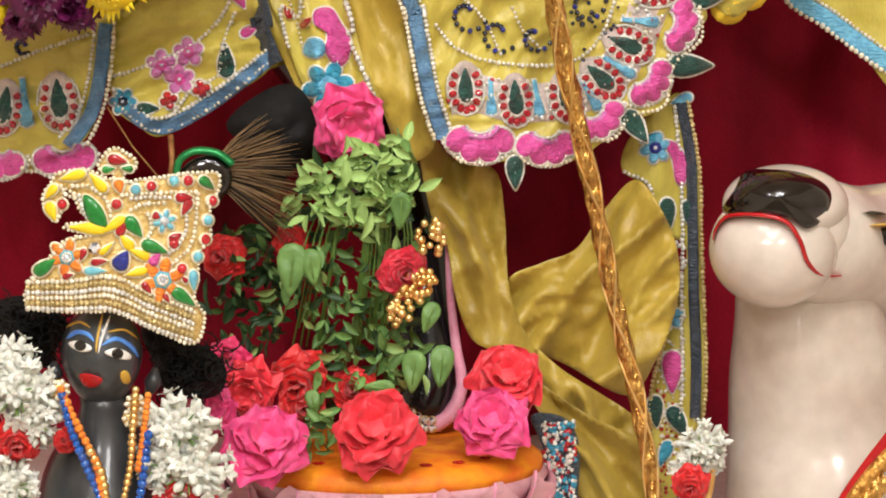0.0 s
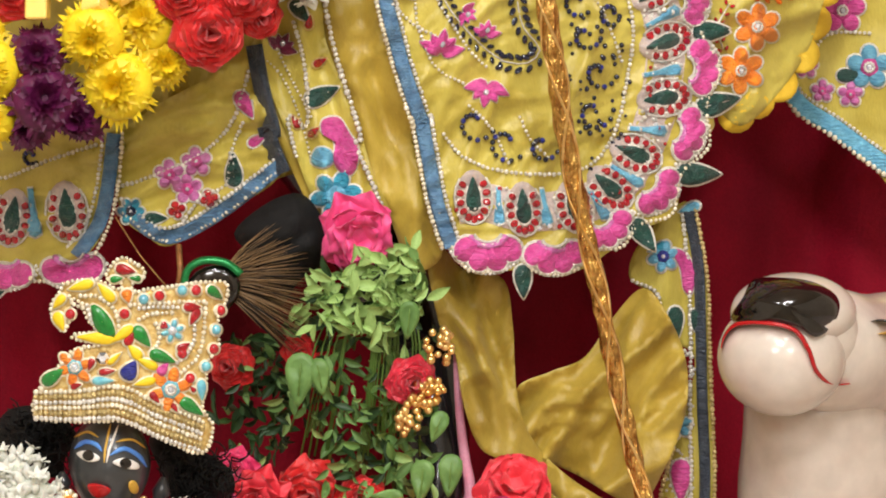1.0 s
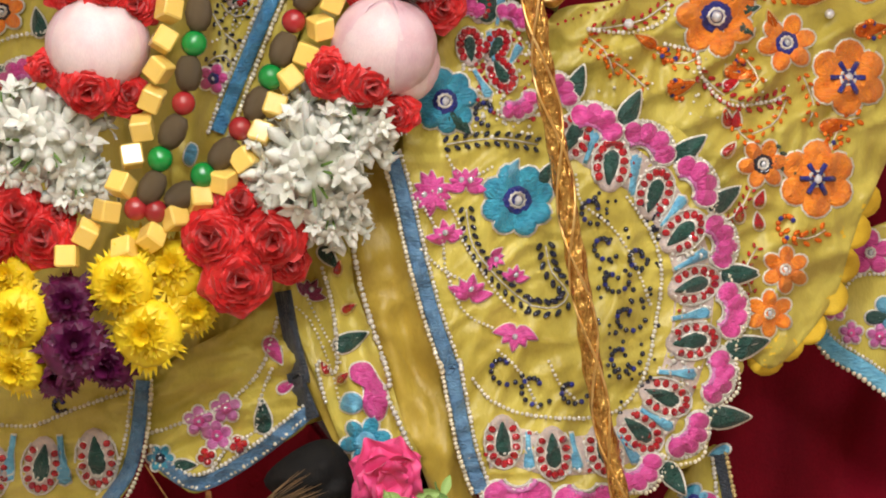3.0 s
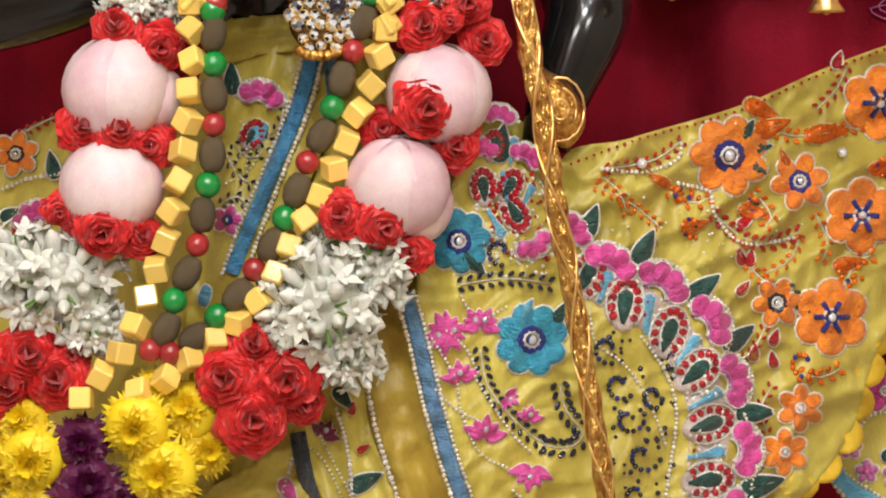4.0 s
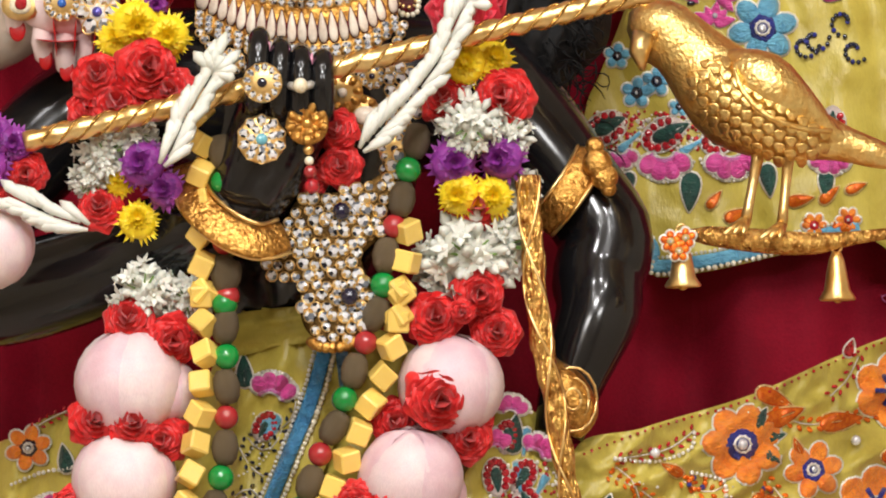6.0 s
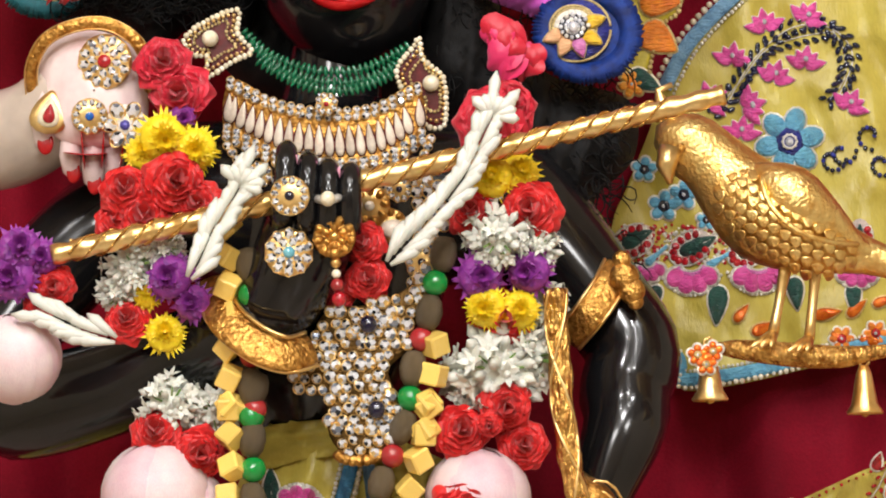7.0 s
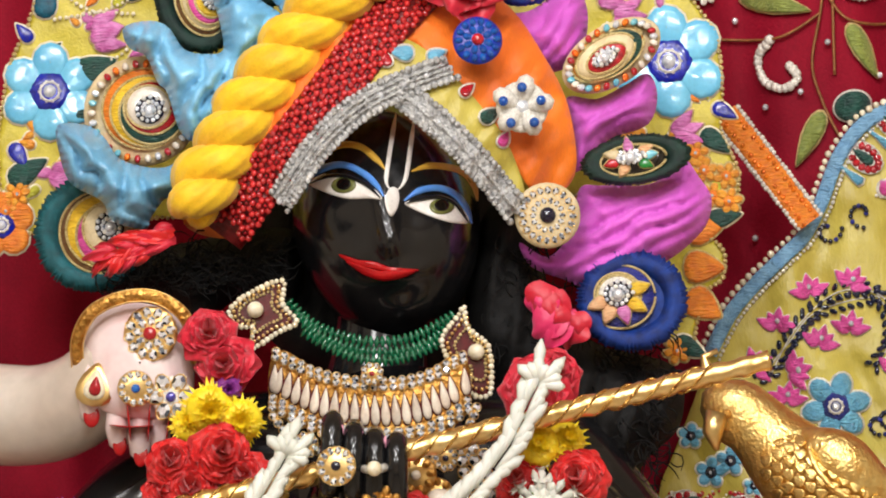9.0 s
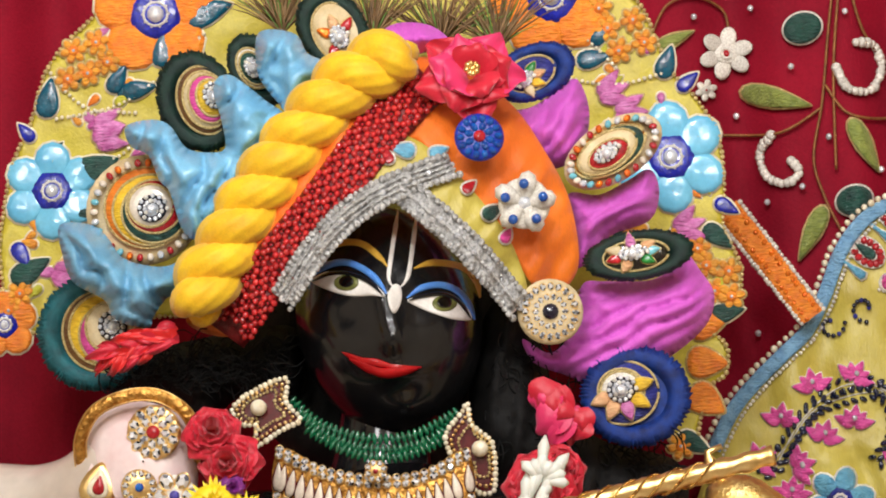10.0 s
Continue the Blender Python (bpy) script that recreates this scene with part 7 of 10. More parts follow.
for label, path, end in (("plaited tie of white tuberose buds on the flute", [(-0.2103, 1.9224), (-0.2212, 1.9048), (-0.2334, 1.8847), (-0.2422, 1.8671), (-0.2496, 1.8545)], 1), ("long plaited tie of white tuberose buds on the flute", [(-0.0201, 1.9711), (-0.0321, 1.9471), (-0.0453, 1.9220), (-0.0648, 1.8978), (-0.0842, 1.8792), (-0.1002, 1.8622)], 1), ("short spray of white tuberose buds", [(-0.3495, 1.8271), (-0.3327, 1.8192), (-0.3053, 1.8092)], 0)):
    tie = thing("flower_tie", F(*path[0], 0.2), label, "flower tie", "flower ties")
    pts = smooth_line(path, 0.0072)
    for i, q in enumerate(pts):
        t = (pts[min(i + 1, len(pts) - 1)] - pts[max(i - 1, 0)]).normalized()
        for s in (-1, 1):
            p0 = Vector((q.x - s * t.y * 0.002, q.y + s * t.x * 0.002))
            p1 = p0 - t * random.uniform(0.024, 0.032) + Vector((-s * t.y, s * t.x)) * random.uniform(0.003, 0.011)
            b = Build()
            b.tube([F(*p0, 0.188), F(*p0.lerp(p1, 0.4), 0.19), F(*p0.lerp(p1, 0.75), 0.189), F(*p1, 0.185)], [0.0014, 0.0032, 0.0044, 0.0009], IVORY, 8)
            part("bud", b, tie)
    if end:
        q = Vector(path[0])
        for k in range(7):
            a = math.atan2(path[0][1] - path[1][1], path[0][0] - path[1][0]) + (k - 3) * 0.42
            p1 = q + Vector((math.cos(a), math.sin(a))) * random.uniform(0.014, 0.022)
            b = Build()
            b.tube([F(*q, 0.188), F(*q.lerp(p1, 0.5), 0.192), F(*q.lerp(p1, 0.8), 0.192), F(*p1, 0.188)], [0.002, 0.0034, 0.0044, 0.001], IVORY, 8)
            part("bud", b, tie)

# ---------------------------------------------------------------- golden bird on its perch
bird = thing("golden_bird", F(*(0.1772, 1.7952), 0.1), "golden bird figure with engraved feathers standing on a perch", "bird figure")
BIRDG = mat("bright_gold_figure", (252, 222, 146), 0.3, 0.95, c2=(232, 180, 96), scale=110, fine=340, bump=0.45, spread=0.0, depth=0.003)
b = Build()
limb(b, [((0.1066, 1.9639), 0.1, 0.006), ((0.1139, 1.9552), 0.1, 0.019), ((0.1272, 1.9451), 0.1, 0.0245), ((0.1421, 1.9333), 0.1, 0.0245), ((0.1593, 1.9139), 0.1, 0.030), ((0.1799, 1.8943), 0.1, 0.036), ((0.2048, 1.8811), 0.1, 0.033), ((0.2255, 1.8700), 0.1, 0.024), ((0.2547, 1.8601), 0.1, 0.014), ((0.2922, 1.8474), 0.1, 0.009), ((0.3005, 1.8447), 0.1, 0.001)], BIRDG, 26)
part("body", b, bird)
b = Build()
limb(b, [((0.1128, 1.9438), 0.12, 0.009), ((0.1082, 1.9278), 0.122, 0.007), ((0.1113, 1.9167), 0.12, 0.002)], GOLDS, 12)
part("beak", b, bird)
b = Build()
limb(b, [((0.1183, 1.9594), 0.1, 0.004), ((0.1094, 1.9744), 0.1, 0.006), ((0.1020, 1.9852), 0.1, 0.003), ((0.1149, 1.9913), 0.1, 0.002)], GOLDS, 10)
part("crest", b, bird)
b = Build()
b.ball(F(*(0.1200, 1.9436), 0.123), 0.0035, BRASS, 10, 7)
part("eye", b, bird)
b = Build()
limb(b, [((0.1723, 1.9263), 0.115, 0.006), ((0.1971, 1.9088), 0.125, 0.022), ((0.2218, 1.8870), 0.12, 0.019), ((0.2506, 1.8652), 0.11, 0.008), ((0.2706, 1.8572), 0.105, 0.002)], BIRDG, 18)
part("wing", b, bird)


def s_bird(u, v):
    a, c = (0.1944, 1.8877), (0.2010, 1.8960)
    x, z = u - a[0], v - a[1]
    X, Z = x * 0.84 - z * 0.54, x * 0.54 + z * 0.84
    return 0.1 + 0.044 * math.sqrt(max(0.0, 1 - (X / 0.068) ** 2 - (Z / 0.036) ** 2))


b = Build()
for i in range(12):
    for k in range(7):
        X, Z = -0.052 + i * 0.0096 + (k % 2) * 0.0048, -0.026 + k * 0.0088
        if (X / 0.06) ** 2 + (Z / 0.032) ** 2 < 1:
            c = ((0.1944, 1.8877)[0] + X * 0.84 + Z * 0.54, (0.1944, 1.8877)[1] - X * 0.54 + Z * 0.84)
            pad(b, tear((c[0] + 0.005, c[1] - 0.0034), 0.0098, 0.008, radians(147), 10), 0.0004, BIRDG, s_bird, 0.0004)
tagged(part("feather_relief", b, bird), kind="stuff")
b = Build()
cord(b, [tuple(q) for q in smooth_line([(0.1816, 1.9295), (0.1804, 1.9134), (0.1883, 1.8954), (0.2068, 1.8789), (0.2339, 1.8698), (0.2613, 1.8684)], 0.003)], 0.0022, BIRDG, s_bird, 0.0015, 8)
part("wing_edge", b, bird)
for x0, x1 in ((((0.1966, 1.8572)), ((0.1850, 1.8026))), (((0.2194, 1.8609)), ((0.2118, 1.7986)))):
    b = Build()
    limb(b, [(x0, 0.105, 0.0055), ((x0[0] * 0.5 + x1[0] * 0.5, x0[1] * 0.5 + x1[1] * 0.5), 0.105, 0.0034), (x1, 0.11, 0.004)], GOLDS, 10)
    for s in (-1, 0, 1):
        limb(b, [(x1, 0.11, 0.004), ((x1[0] - 0.006 + s * 0.005, x1[1] - 0.006), 0.124, 0.0028), ((x1[0] - 0.009 + s * 0.007, x1[1] - 0.009), 0.13, 0.001)], GOLDS, 8)
    part("leg", b, bird)
perch = thing("perch", F(*(0.1939, 1.7906), 0.1), "brass perch bar with two hanging bells", "perch")
b = Build()
limb(b, [((0.1435, 1.7934), 0.1, 0.004), ((0.1561, 1.7923), 0.1, 0.007), ((0.1980, 1.7871), 0.1, 0.009), ((0.2358, 1.7846), 0.1, 0.008), ((0.2653, 1.7881), 0.1, 0.005), ((0.2989, 1.7916), 0.1, 0.004)], GOLD, 14)
part("bar", b, perch)
for c in ((0.1370, 1.7699), (0.2518, 1.7577)):
    bell = Build()
    bell.lathe([(0.0006, 0.020), (0.0035, 0.019), (0.0055, 0.014), (0.0075, 0.004), (0.0095, -0.008), (0.0135, -0.014), (0.0125, -0.0155), (0.009, -0.010), (0.004, 0.012)], GOLDS, Matrix.Translation(F(*c, 0.1)), 20)
    bell = part("bell", bell, perch)
    b = Build()
    b.tube([F(c[0] + 0.004 * math.cos(t), c[1] + 0.025 + 0.006 * math.sin(t), 0.1) for t in [k * 0.52 for k in range(13)]], 0.0011, GOLDS, 6)
    part("hook", b, bell)
    b = Build()
    b.ball(F(c[0], c[1] - 0.014, 0.1), 0.004, BRASS, 8, 6)
    part("clapper", b, bell)
for c in ((0.1287, 1.7886), (0.1401, 1.7909), (0.1348, 1.7813)):
    flower(perch, lambda u, v: 0.11, c, 0.0075, 5, AMBERB, GOLDT, 0.3, name="small_blossom")

# ---------------------------------------------------------------- upper cape behind the bird
def s_cape(u, v):
    return -0.245 + folds(u, v, 100, 0.06, 0.005, 4) + wrinkle(u, v, 22, 0.004, 3) + rumple(u, v, 0.02, 0.003, 95, 4)


cape = thing("embroidered_cape", F(*(0.2006, 1.8833), -0.24), "yellow silk cape with embroidered blossoms and pale blue beaded border", "cape")
CEDGE = [(0.2783, 2.1818), (0.2472, 2.1723), (0.2261, 2.1602), (0.2079, 2.1372), (0.1935, 2.1034), (0.1795, 2.0782), (0.1618, 2.0618), (0.1396, 2.0413), (0.1217, 2.0207), (0.1055, 1.9916)]
CAPF = cloth("fabric", CEDGE + [(0.1017, 1.9704), (0.0792, 1.9157), (0.0680, 1.8905), (0.0672, 1.8567), (0.0895, 1.8182), (0.1138, 1.7839), (0.1154, 1.7628), (0.1554, 1.7653), (0.2061, 1.7756), (0.2686, 1.7889), (0.3244, 1.8003)] + [(0.3257, 2.1927)], s_cape, SILK, cape)
band(CAPF, s_cape, [(u + 0.00337, v - 0.00253) for u, v in CEDGE], 0.01094, satin("pale_blue_ribbon", (122, 168, 200), (90, 138, 180)))
chain(CAPF, s_cape, [(u - 0.00295, v + 0.00210) for u, v in CEDGE], PEARL, 0.006, 0.0028)
chain(CAPF, s_cape, [(u + 0.01010, v - 0.00674) for u, v in CEDGE], SILVER)
LEDGE = [(0.0893, 1.8140), (0.1137, 1.7797), (0.1155, 1.7649), (0.1555, 1.7678), (0.2062, 1.7777), (0.2687, 1.7906)]
band(CAPF, s_cape, [(u + 0.00084, v + 0.00589) for u, v in LEDGE], 0.01010, SKY)
chain(CAPF, s_cape, LEDGE, PEARL, 0.0048, 0.0023)
chain(CAPF, s_cape, [(u + 0.00168, v + 0.01263) for u, v in LEDGE], SILVER)
for c, a in (((0.1594, 2.0116), 80), ((0.1857, 2.0364), 100), ((0.2155, 2.0419), 60), ((0.1906, 1.9979), 70), ((0.2142, 2.0078), 80), ((0.1688, 1.9794), 10), ((0.1415, 1.9824), 30), ((0.1650, 1.9561), 80), ((0.1694, 1.9773), 20), ((0.2453, 1.9755), 60)):
    tulip(CAPF, s_cape, (c[0], c[1] - 0.005), 0.0165, a)
pebbles(CAPF, s_cape, [(0.1452, 1.9695), (0.1672, 1.9943), (0.1849, 2.0151), (0.2107, 2.0249), (0.2361, 2.0284)], size=0.0034)
pebbles(CAPF, s_cape, [(0.2361, 2.0284), (0.2440, 2.0132), (0.2431, 1.9919), (0.2298, 1.9754)], size=0.0034)
pebbles(CAPF, s_cape, [(0.1545, 1.9734), (0.1744, 2.0069), (0.2047, 2.0318), (0.2342, 2.0311), (0.2505, 2.0094), (0.2369, 1.9757)], size=0.0034)
flower(CAPF, s_cape, (0.2013, 1.9465), 0.02526, 6, SKY, NAVY, 0.2)
for c, r in (((0.1062, 1.9003), 26), ((0.1212, 1.9084), 26), ((0.0922, 1.9281), 22), ((0.1376, 1.8890), 18)):
    flower(CAPF, s_cape, c, r * G, 5, SKY, JET, 0.2)
for c, r, a in (((0.2400, 1.9374), 26, 90), ((0.2615, 1.9497), 26, 0), ((0.2693, 1.9283), 24, 40), ((0.2007, 2.0795), 26, 90), ((0.2268, 2.0913), 26, 0), ((0.2323, 1.9328), 26, 80)):
    curl(CAPF, s_cape, c, r * G, a)
for c, w, a in (((0.0936, 1.8502), 0.026, -85), ((0.1259, 1.8444), 0.040, -88), ((0.1752, 1.8441), 0.040, -90)):
    scallop(CAPF, s_cape, c, w, a)
for c, a in (((0.0845, 1.8754), -155), ((0.127, 1.8697), -150), ((0.1707, 1.8671), -150)):
    drop_motif(CAPF, s_cape, c, 0.023, a)
for c, a in (((0.0998, 1.8636), -140), ((0.1461, 1.8592), -150)):
    bar_motif(CAPF, s_cape, c, 0.022, a)
for c, s, a in (((0.2508, 1.8695), 28, -95), ((0.2331, 2.1318), 28, -40), ((0.2557, 2.1568), 26, -40)):
    fan(CAPF, s_cape, c, s * 0.0014, a, 3)
for c, l, a in (((0.1006, 1.8412), 50, -110), ((0.1456, 1.8402), 72, -95), ((0.2457, 1.8400), 56, -90), ((0.0739, 1.8735), 60, 20), ((0.1222, 1.8660), 60, 25), ((0.2017, 1.8452), 60, -85)):
    leaf(CAPF, s_cape, c, l * G, a)
for c, l, a in (((0.1690, 1.8038), 50, 20), ((0.2156, 1.8154), 50, 10), ((0.2408, 1.8148), 44, 40), ((0.2487, 1.7978), 50, -10), ((0.1566, 1.8125), 40, 50), ((0.2599, 1.8228), 40, 20), ((0.2279, 1.8025), 36, -20)):
    leaf(CAPF, s_cape, c, l * G, a, 0.4, AMBERB, GOLDT)
for c in ((0.2361, 1.7981), (0.2614, 1.8017)):
    flower(CAPF, s_cape, c, 0.009, 6, ORANGE, RUBY, 0)
sprinkle(CAPF, s_cape, (0.0735, 1.8566), (0.1670, 1.8862), 150, RUBY, 0.0019)
sprinkle(CAPF, s_cape, (0.0735, 1.8566), (0.1670, 1.8862), 170, SILVER, 0.0016)

# orange ribbon
b = Build()
rib = thing("orange_ribbon", F(*(0.1593, 2.1230), -0.22), "orange sequined ribbon with silver edge", "ribbon")
flr = lambda u, v: -0.225
band(rib, flr, [(0.1271, 2.1714), (0.1514, 2.1383), (0.1876, 2.0855)], 0.01936, ORANGE)
chain(rib, flr, [(0.1375, 2.1754), (0.1609, 2.1423), (0.1963, 2.0917)], SILVER, r=0.0022)
chain(rib, flr, [(0.1184, 2.1652), (0.1419, 2.1330), (0.1790, 2.0811)], SILVER, r=0.0022)
for o in (-10, 10):
    chain(rib, flr, [(u + o * G, v + o * 0.7 * G) for u, v in [(0.1291, 2.1692), (0.1514, 2.1383), (0.1868, 2.0877)]], AMBERB, 0.005, 0.0026)


# ---------------------------------------------------------------- halo behind the head
def s_halo(u, v):
    return -0.085 + wrinkle(u, v, 25, 0.003, 8)


halo = thing("halo_backdrop", F(*(-0.1503, 2.1263), -0.09), "yellow embroidered halo with padded blue and orange blossoms", "halo")
HALO = [(-0.4246, 2.1117), (-0.4221, 2.1289), (-0.4235, 2.1680), (-0.4137, 2.2242), (-0.3979, 2.2607), (-0.3841, 2.3018), (-0.3552, 2.3336), (-0.2979, 2.3731), (-0.1411, 2.4016), (0.0046, 2.3685), (0.0636, 2.3373), (0.0812, 2.2991), (0.0930, 2.2746), (0.1052, 2.2609), (0.1230, 2.2296), (0.1262, 2.1882), (0.1239, 2.1580), (0.1352, 2.1273), (0.1316, 2.0952), (0.1077, 2.0833), (0.1218, 2.0677), (0.1208, 2.0464), (0.1054, 2.0342), (0.1002, 2.0131), (0.0885, 1.9880), (0.0418, 2.0325), (-0.0405, 2.0959), (-0.2962, 2.1064), (-0.3863, 2.0972), (-0.4161, 2.1049)]
HSILK = mat("lime_yellow_silk", (206, 190, 62), 0.45, c2=(176, 158, 40), scale=60, fine=400, bump=0.5, speckle=0.3)
HALF = cloth("fabric", HALO, s_halo, HSILK, halo, thick=0.006)
chain(HALF, s_halo, HALO, GOLDT, 0.0042, 0.0019, 0.002, True)
LBLUE = mat("light_blue_padded_satin", (120, 200, 232), 0.2, c2=(84, 168, 212), scale=30, fine=300, bump=0.15, coat=0.5)
ROYAL = mat("royal_blue_sequin", (24, 40, 176), 0.18, c2=(14, 20, 110), scale=300, fine=500, bump=0.6, coat=0.5)
DTEAL = mat("deep_teal_foil", (10, 92, 118), 0.18, c2=(6, 56, 74), scale=200, fine=500, bump=0.5, coat=0.4)
for c, r, n, mp, mc, a in (((-0.3831, 2.2063), 88, 6, LBLUE, ROYAL, 0.5), ((0.0868, 2.2125), 100, 6, LBLUE, ROYAL, 0.55), ((-0.3009, 2.3400), 110, 5, ORANGE, ROYAL, 0.3), ((0.0013, 2.3400), 110, 5, ORANGE, ROYAL, 0.5), ((-0.4213, 2.1051), 60, 5, ORANGE, ROYAL, 0.4)):
    flower(HALF, s_halo, c, r * G, n, mp, mc, a, PEARL, fat=1.22)
YELG = satin("lime_satin_stitch", (206, 204, 60), (176, 170, 40))
AMBER = satin("amber_satin_stitch", (236, 164, 44), (214, 124, 30))
for c in ((-0.3643, 2.3141), (-0.3469, 2.3200), (-0.3691, 2.2923), (-0.3539, 2.2961), (-0.3386, 2.3042), (0.0432, 2.3140), (0.0628, 2.3197), (0.0706, 2.3018), (0.0510, 2.2961), (0.0374, 2.3296), (0.1098, 2.1284), (0.1265, 2.1234), (0.1152, 2.1088), (0.1277, 2.1040), (-0.4092, 2.1284), (-0.4181, 2.1158), (0.1040, 2.1416), (0.0845, 1.9924)):
    flower(HALF, s_halo, c, 0.01010, 6, AMBER, ORANGE, 0.2, GOLDT, FAIR)
for c, l, a, m in (((-0.3370, 2.2800), 55, 60, DTEAL), ((-0.3284, 2.2796), 60, 10, DTEAL), ((-0.2977, 2.2980), 70, 85, DTEAL), ((-0.2816, 2.3348), 90, 15, DTEAL), ((0.0185, 2.2887), 60, 10, DTEAL), ((0.0298, 2.3014), 50, 45, DTEAL), ((0.0822, 2.2728), 60, 70, DTEAL), ((0.1090, 2.1586), 60, -40, GREEN), ((-0.3665, 2.2178), 80, 18, GREEN), ((-0.3692, 2.1918), 50, -15, GREEN), ((-0.4155, 2.1373), 75, 30, GREEN), ((-0.3871, 2.2624), 70, 80, DTEAL), ((0.1101, 2.0896), 60, 10, GREEN), ((-0.3961, 2.2453), 40, 130, ROYAL), ((-0.4127, 2.1675), 50, -60, ROYAL), ((0.0946, 2.2635), 45, 40, ROYAL), ((0.1184, 2.1777), 45, -30, ROYAL), ((0.0827, 2.0010), 60, -30, GREEN)):
    leaf(HALF, s_halo, c, l * G * 1.1, a, 0.5, m, PEARL)
for c, a in (((-0.3487, 2.2411), 30), ((-0.3506, 2.2543), 0), ((0.0346, 2.2618), 20), ((0.0468, 2.2481), 0), ((-0.3831, 2.1446), -20), ((0.0876, 2.1552), 20)):
    for k in (-1, 0, 1):
        leaf(HALF, s_halo, c, 0.02526, a + k * 32, 0.45, ORCHID, GOLDT)
random.seed(91)
hl = [tuple(q) for q in smooth_line(HALO, 0.008, True)]
for k in range(260):
    q = (random.uniform((-0.4224, 2.2245)[0], (0.1345, 2.2009)[0]), random.uniform((-0.1682, 2.1011)[1], (-0.1594, 2.3714)[1]))
    if inside(q, hl) and dist_edge(q, hl) > 0.01 and (q[0] < (-0.2804, 2.2185)[0] or q[0] > (0.0151, 2.2059)[0]):
        leaf(HALF, lambda u, v: s_halo(u, v) - 0.0012, q, random.uniform(22, 38) * G, random.uniform(0, 360), 0.5, random.choice((DTEAL, GREEN, ORCHID, AMBER, AMBER, ORANGE, YELG)), PEARL)
for c, a in (((0.0928, 2.0818), 10), ((0.0916, 2.0561), -5), ((0.0927, 2.0347), -35)):
    leaf(HALF, s_halo, c, 0.03157, a, 0.7, ORANGE, GOLDT)
for p in ([(-0.3784, 2.2620), (-0.3351, 2.2689), (-0.3001, 2.2894), (-0.2646, 2.3230)], [(-0.3820, 2.2973), (-0.3567, 2.2699), (-0.3180, 2.2638)], [(0.0137, 2.2758), (0.0478, 2.2699), (0.0824, 2.2772)], [(0.0196, 2.3150), (0.0483, 2.2830)], [(-0.3578, 2.2218), (-0.3273, 2.2336), (-0.3096, 2.2547)], [(0.0895, 2.1508), (0.1057, 2.1329), (0.1084, 2.0983)]):
    chain(HALF, s_halo, p, PEARL, 0.0045, 0.0017)

# ---------------------------------------------------------------- black hair
hair = thing("wig", F(*(-0.1283, 2.0249), 0.0), "long black curly hair framing the face", "hair")


def puff(name, outline, base, h, m, parent, fold=0.006, wave=0.02, ang=60, label="", step=0.005, round_=0.03, seed=0, gather=0.0):
    """A stuffed, wrinkled cushion of cloth over an outline."""
    line = [tuple(q) for q in smooth_line(outline, 0.006, True)]

    def surf(u, v):
        k = min(1.0, dist_edge((u, v), line) / round_)
        if gather:
            a = radians(ang)
            w = noise.noise((u * 22 + seed, v * 22, seed)) * 1.1 + 0.4 * noise.noise((u * 50, v * 50 + seed, seed))
            x = ((v * math.cos(a) - u * math.sin(a)) / wave + w) * math.pi
            fine = noise.noise((u * 120 + seed, v * 120, 1))
            return base + h * math.sqrt(max(0.0, 1 - (1 - k) ** 2)) + min(1.0, 1.6 * k) * gather * (math.sqrt(abs(math.sin(x))) - 0.6 + 0.12 * fine) + 0.3 * gather * k * (1 - 2 * abs(noise.noise((u * 55 + seed, v * 55, 4))))
        return base + h * math.sqrt(max(0.0, 1 - (1 - k) ** 2)) + k * (folds(u, v, ang, wave, fold, seed) + folds(u, v, ang + 6, wave * 0.4, fold * 0.28, seed + 4) + wrinkle(u, v, 60, fold * 0.5, seed) + crease(u, v, 40, fold * 1.1, ang + 8, seed + 1))
    return cloth(name, outline, surf, m, parent, label, step, 0.004)


puff("hair_mass", [(-0.3574, 2.0708), (-0.2888, 2.0858), (-0.2117, 2.0962), (-0.1951, 2.0785), (-0.2003, 2.0401), (-0.2130, 2.0405), (-0.2471, 2.0415), (-0.2731, 2.0209), (-0.3109, 2.0478), (-0.3663, 2.0539)], -0.05, 0.05, HAIR, hair, 0.006, 0.02, 20)
puff("hair_mass", [(-0.0628, 2.0872), (-0.0319, 2.1249), (-0.0165, 2.0728), (-0.0052, 2.0253), (0.0278, 1.9987), (0.0822, 1.9800), (0.0850, 1.9374), (0.0543, 1.9044), (0.0658, 1.8703), (0.0392, 1.8289), (-0.0070, 1.8303), (-0.0218, 1.8983), (-0.0416, 1.9413), (-0.0576, 1.9758), (-0.0734, 2.0147)], -0.04, 0.05, HAIR, hair, 0.007, 0.022, 80)
puff("hair_mass", [(-0.2382, 2.0584), (-0.2023, 2.1347), (-0.1157, 2.1794), (-0.0404, 2.1252), (-0.0558, 2.0355), (-0.0782, 1.9935), (-0.1295, 1.9780), (-0.2055, 1.9974)], -0.09, 0.04, HAIR, hair, 0.004, 0.022, 80)
random.seed(11)
b = Build()
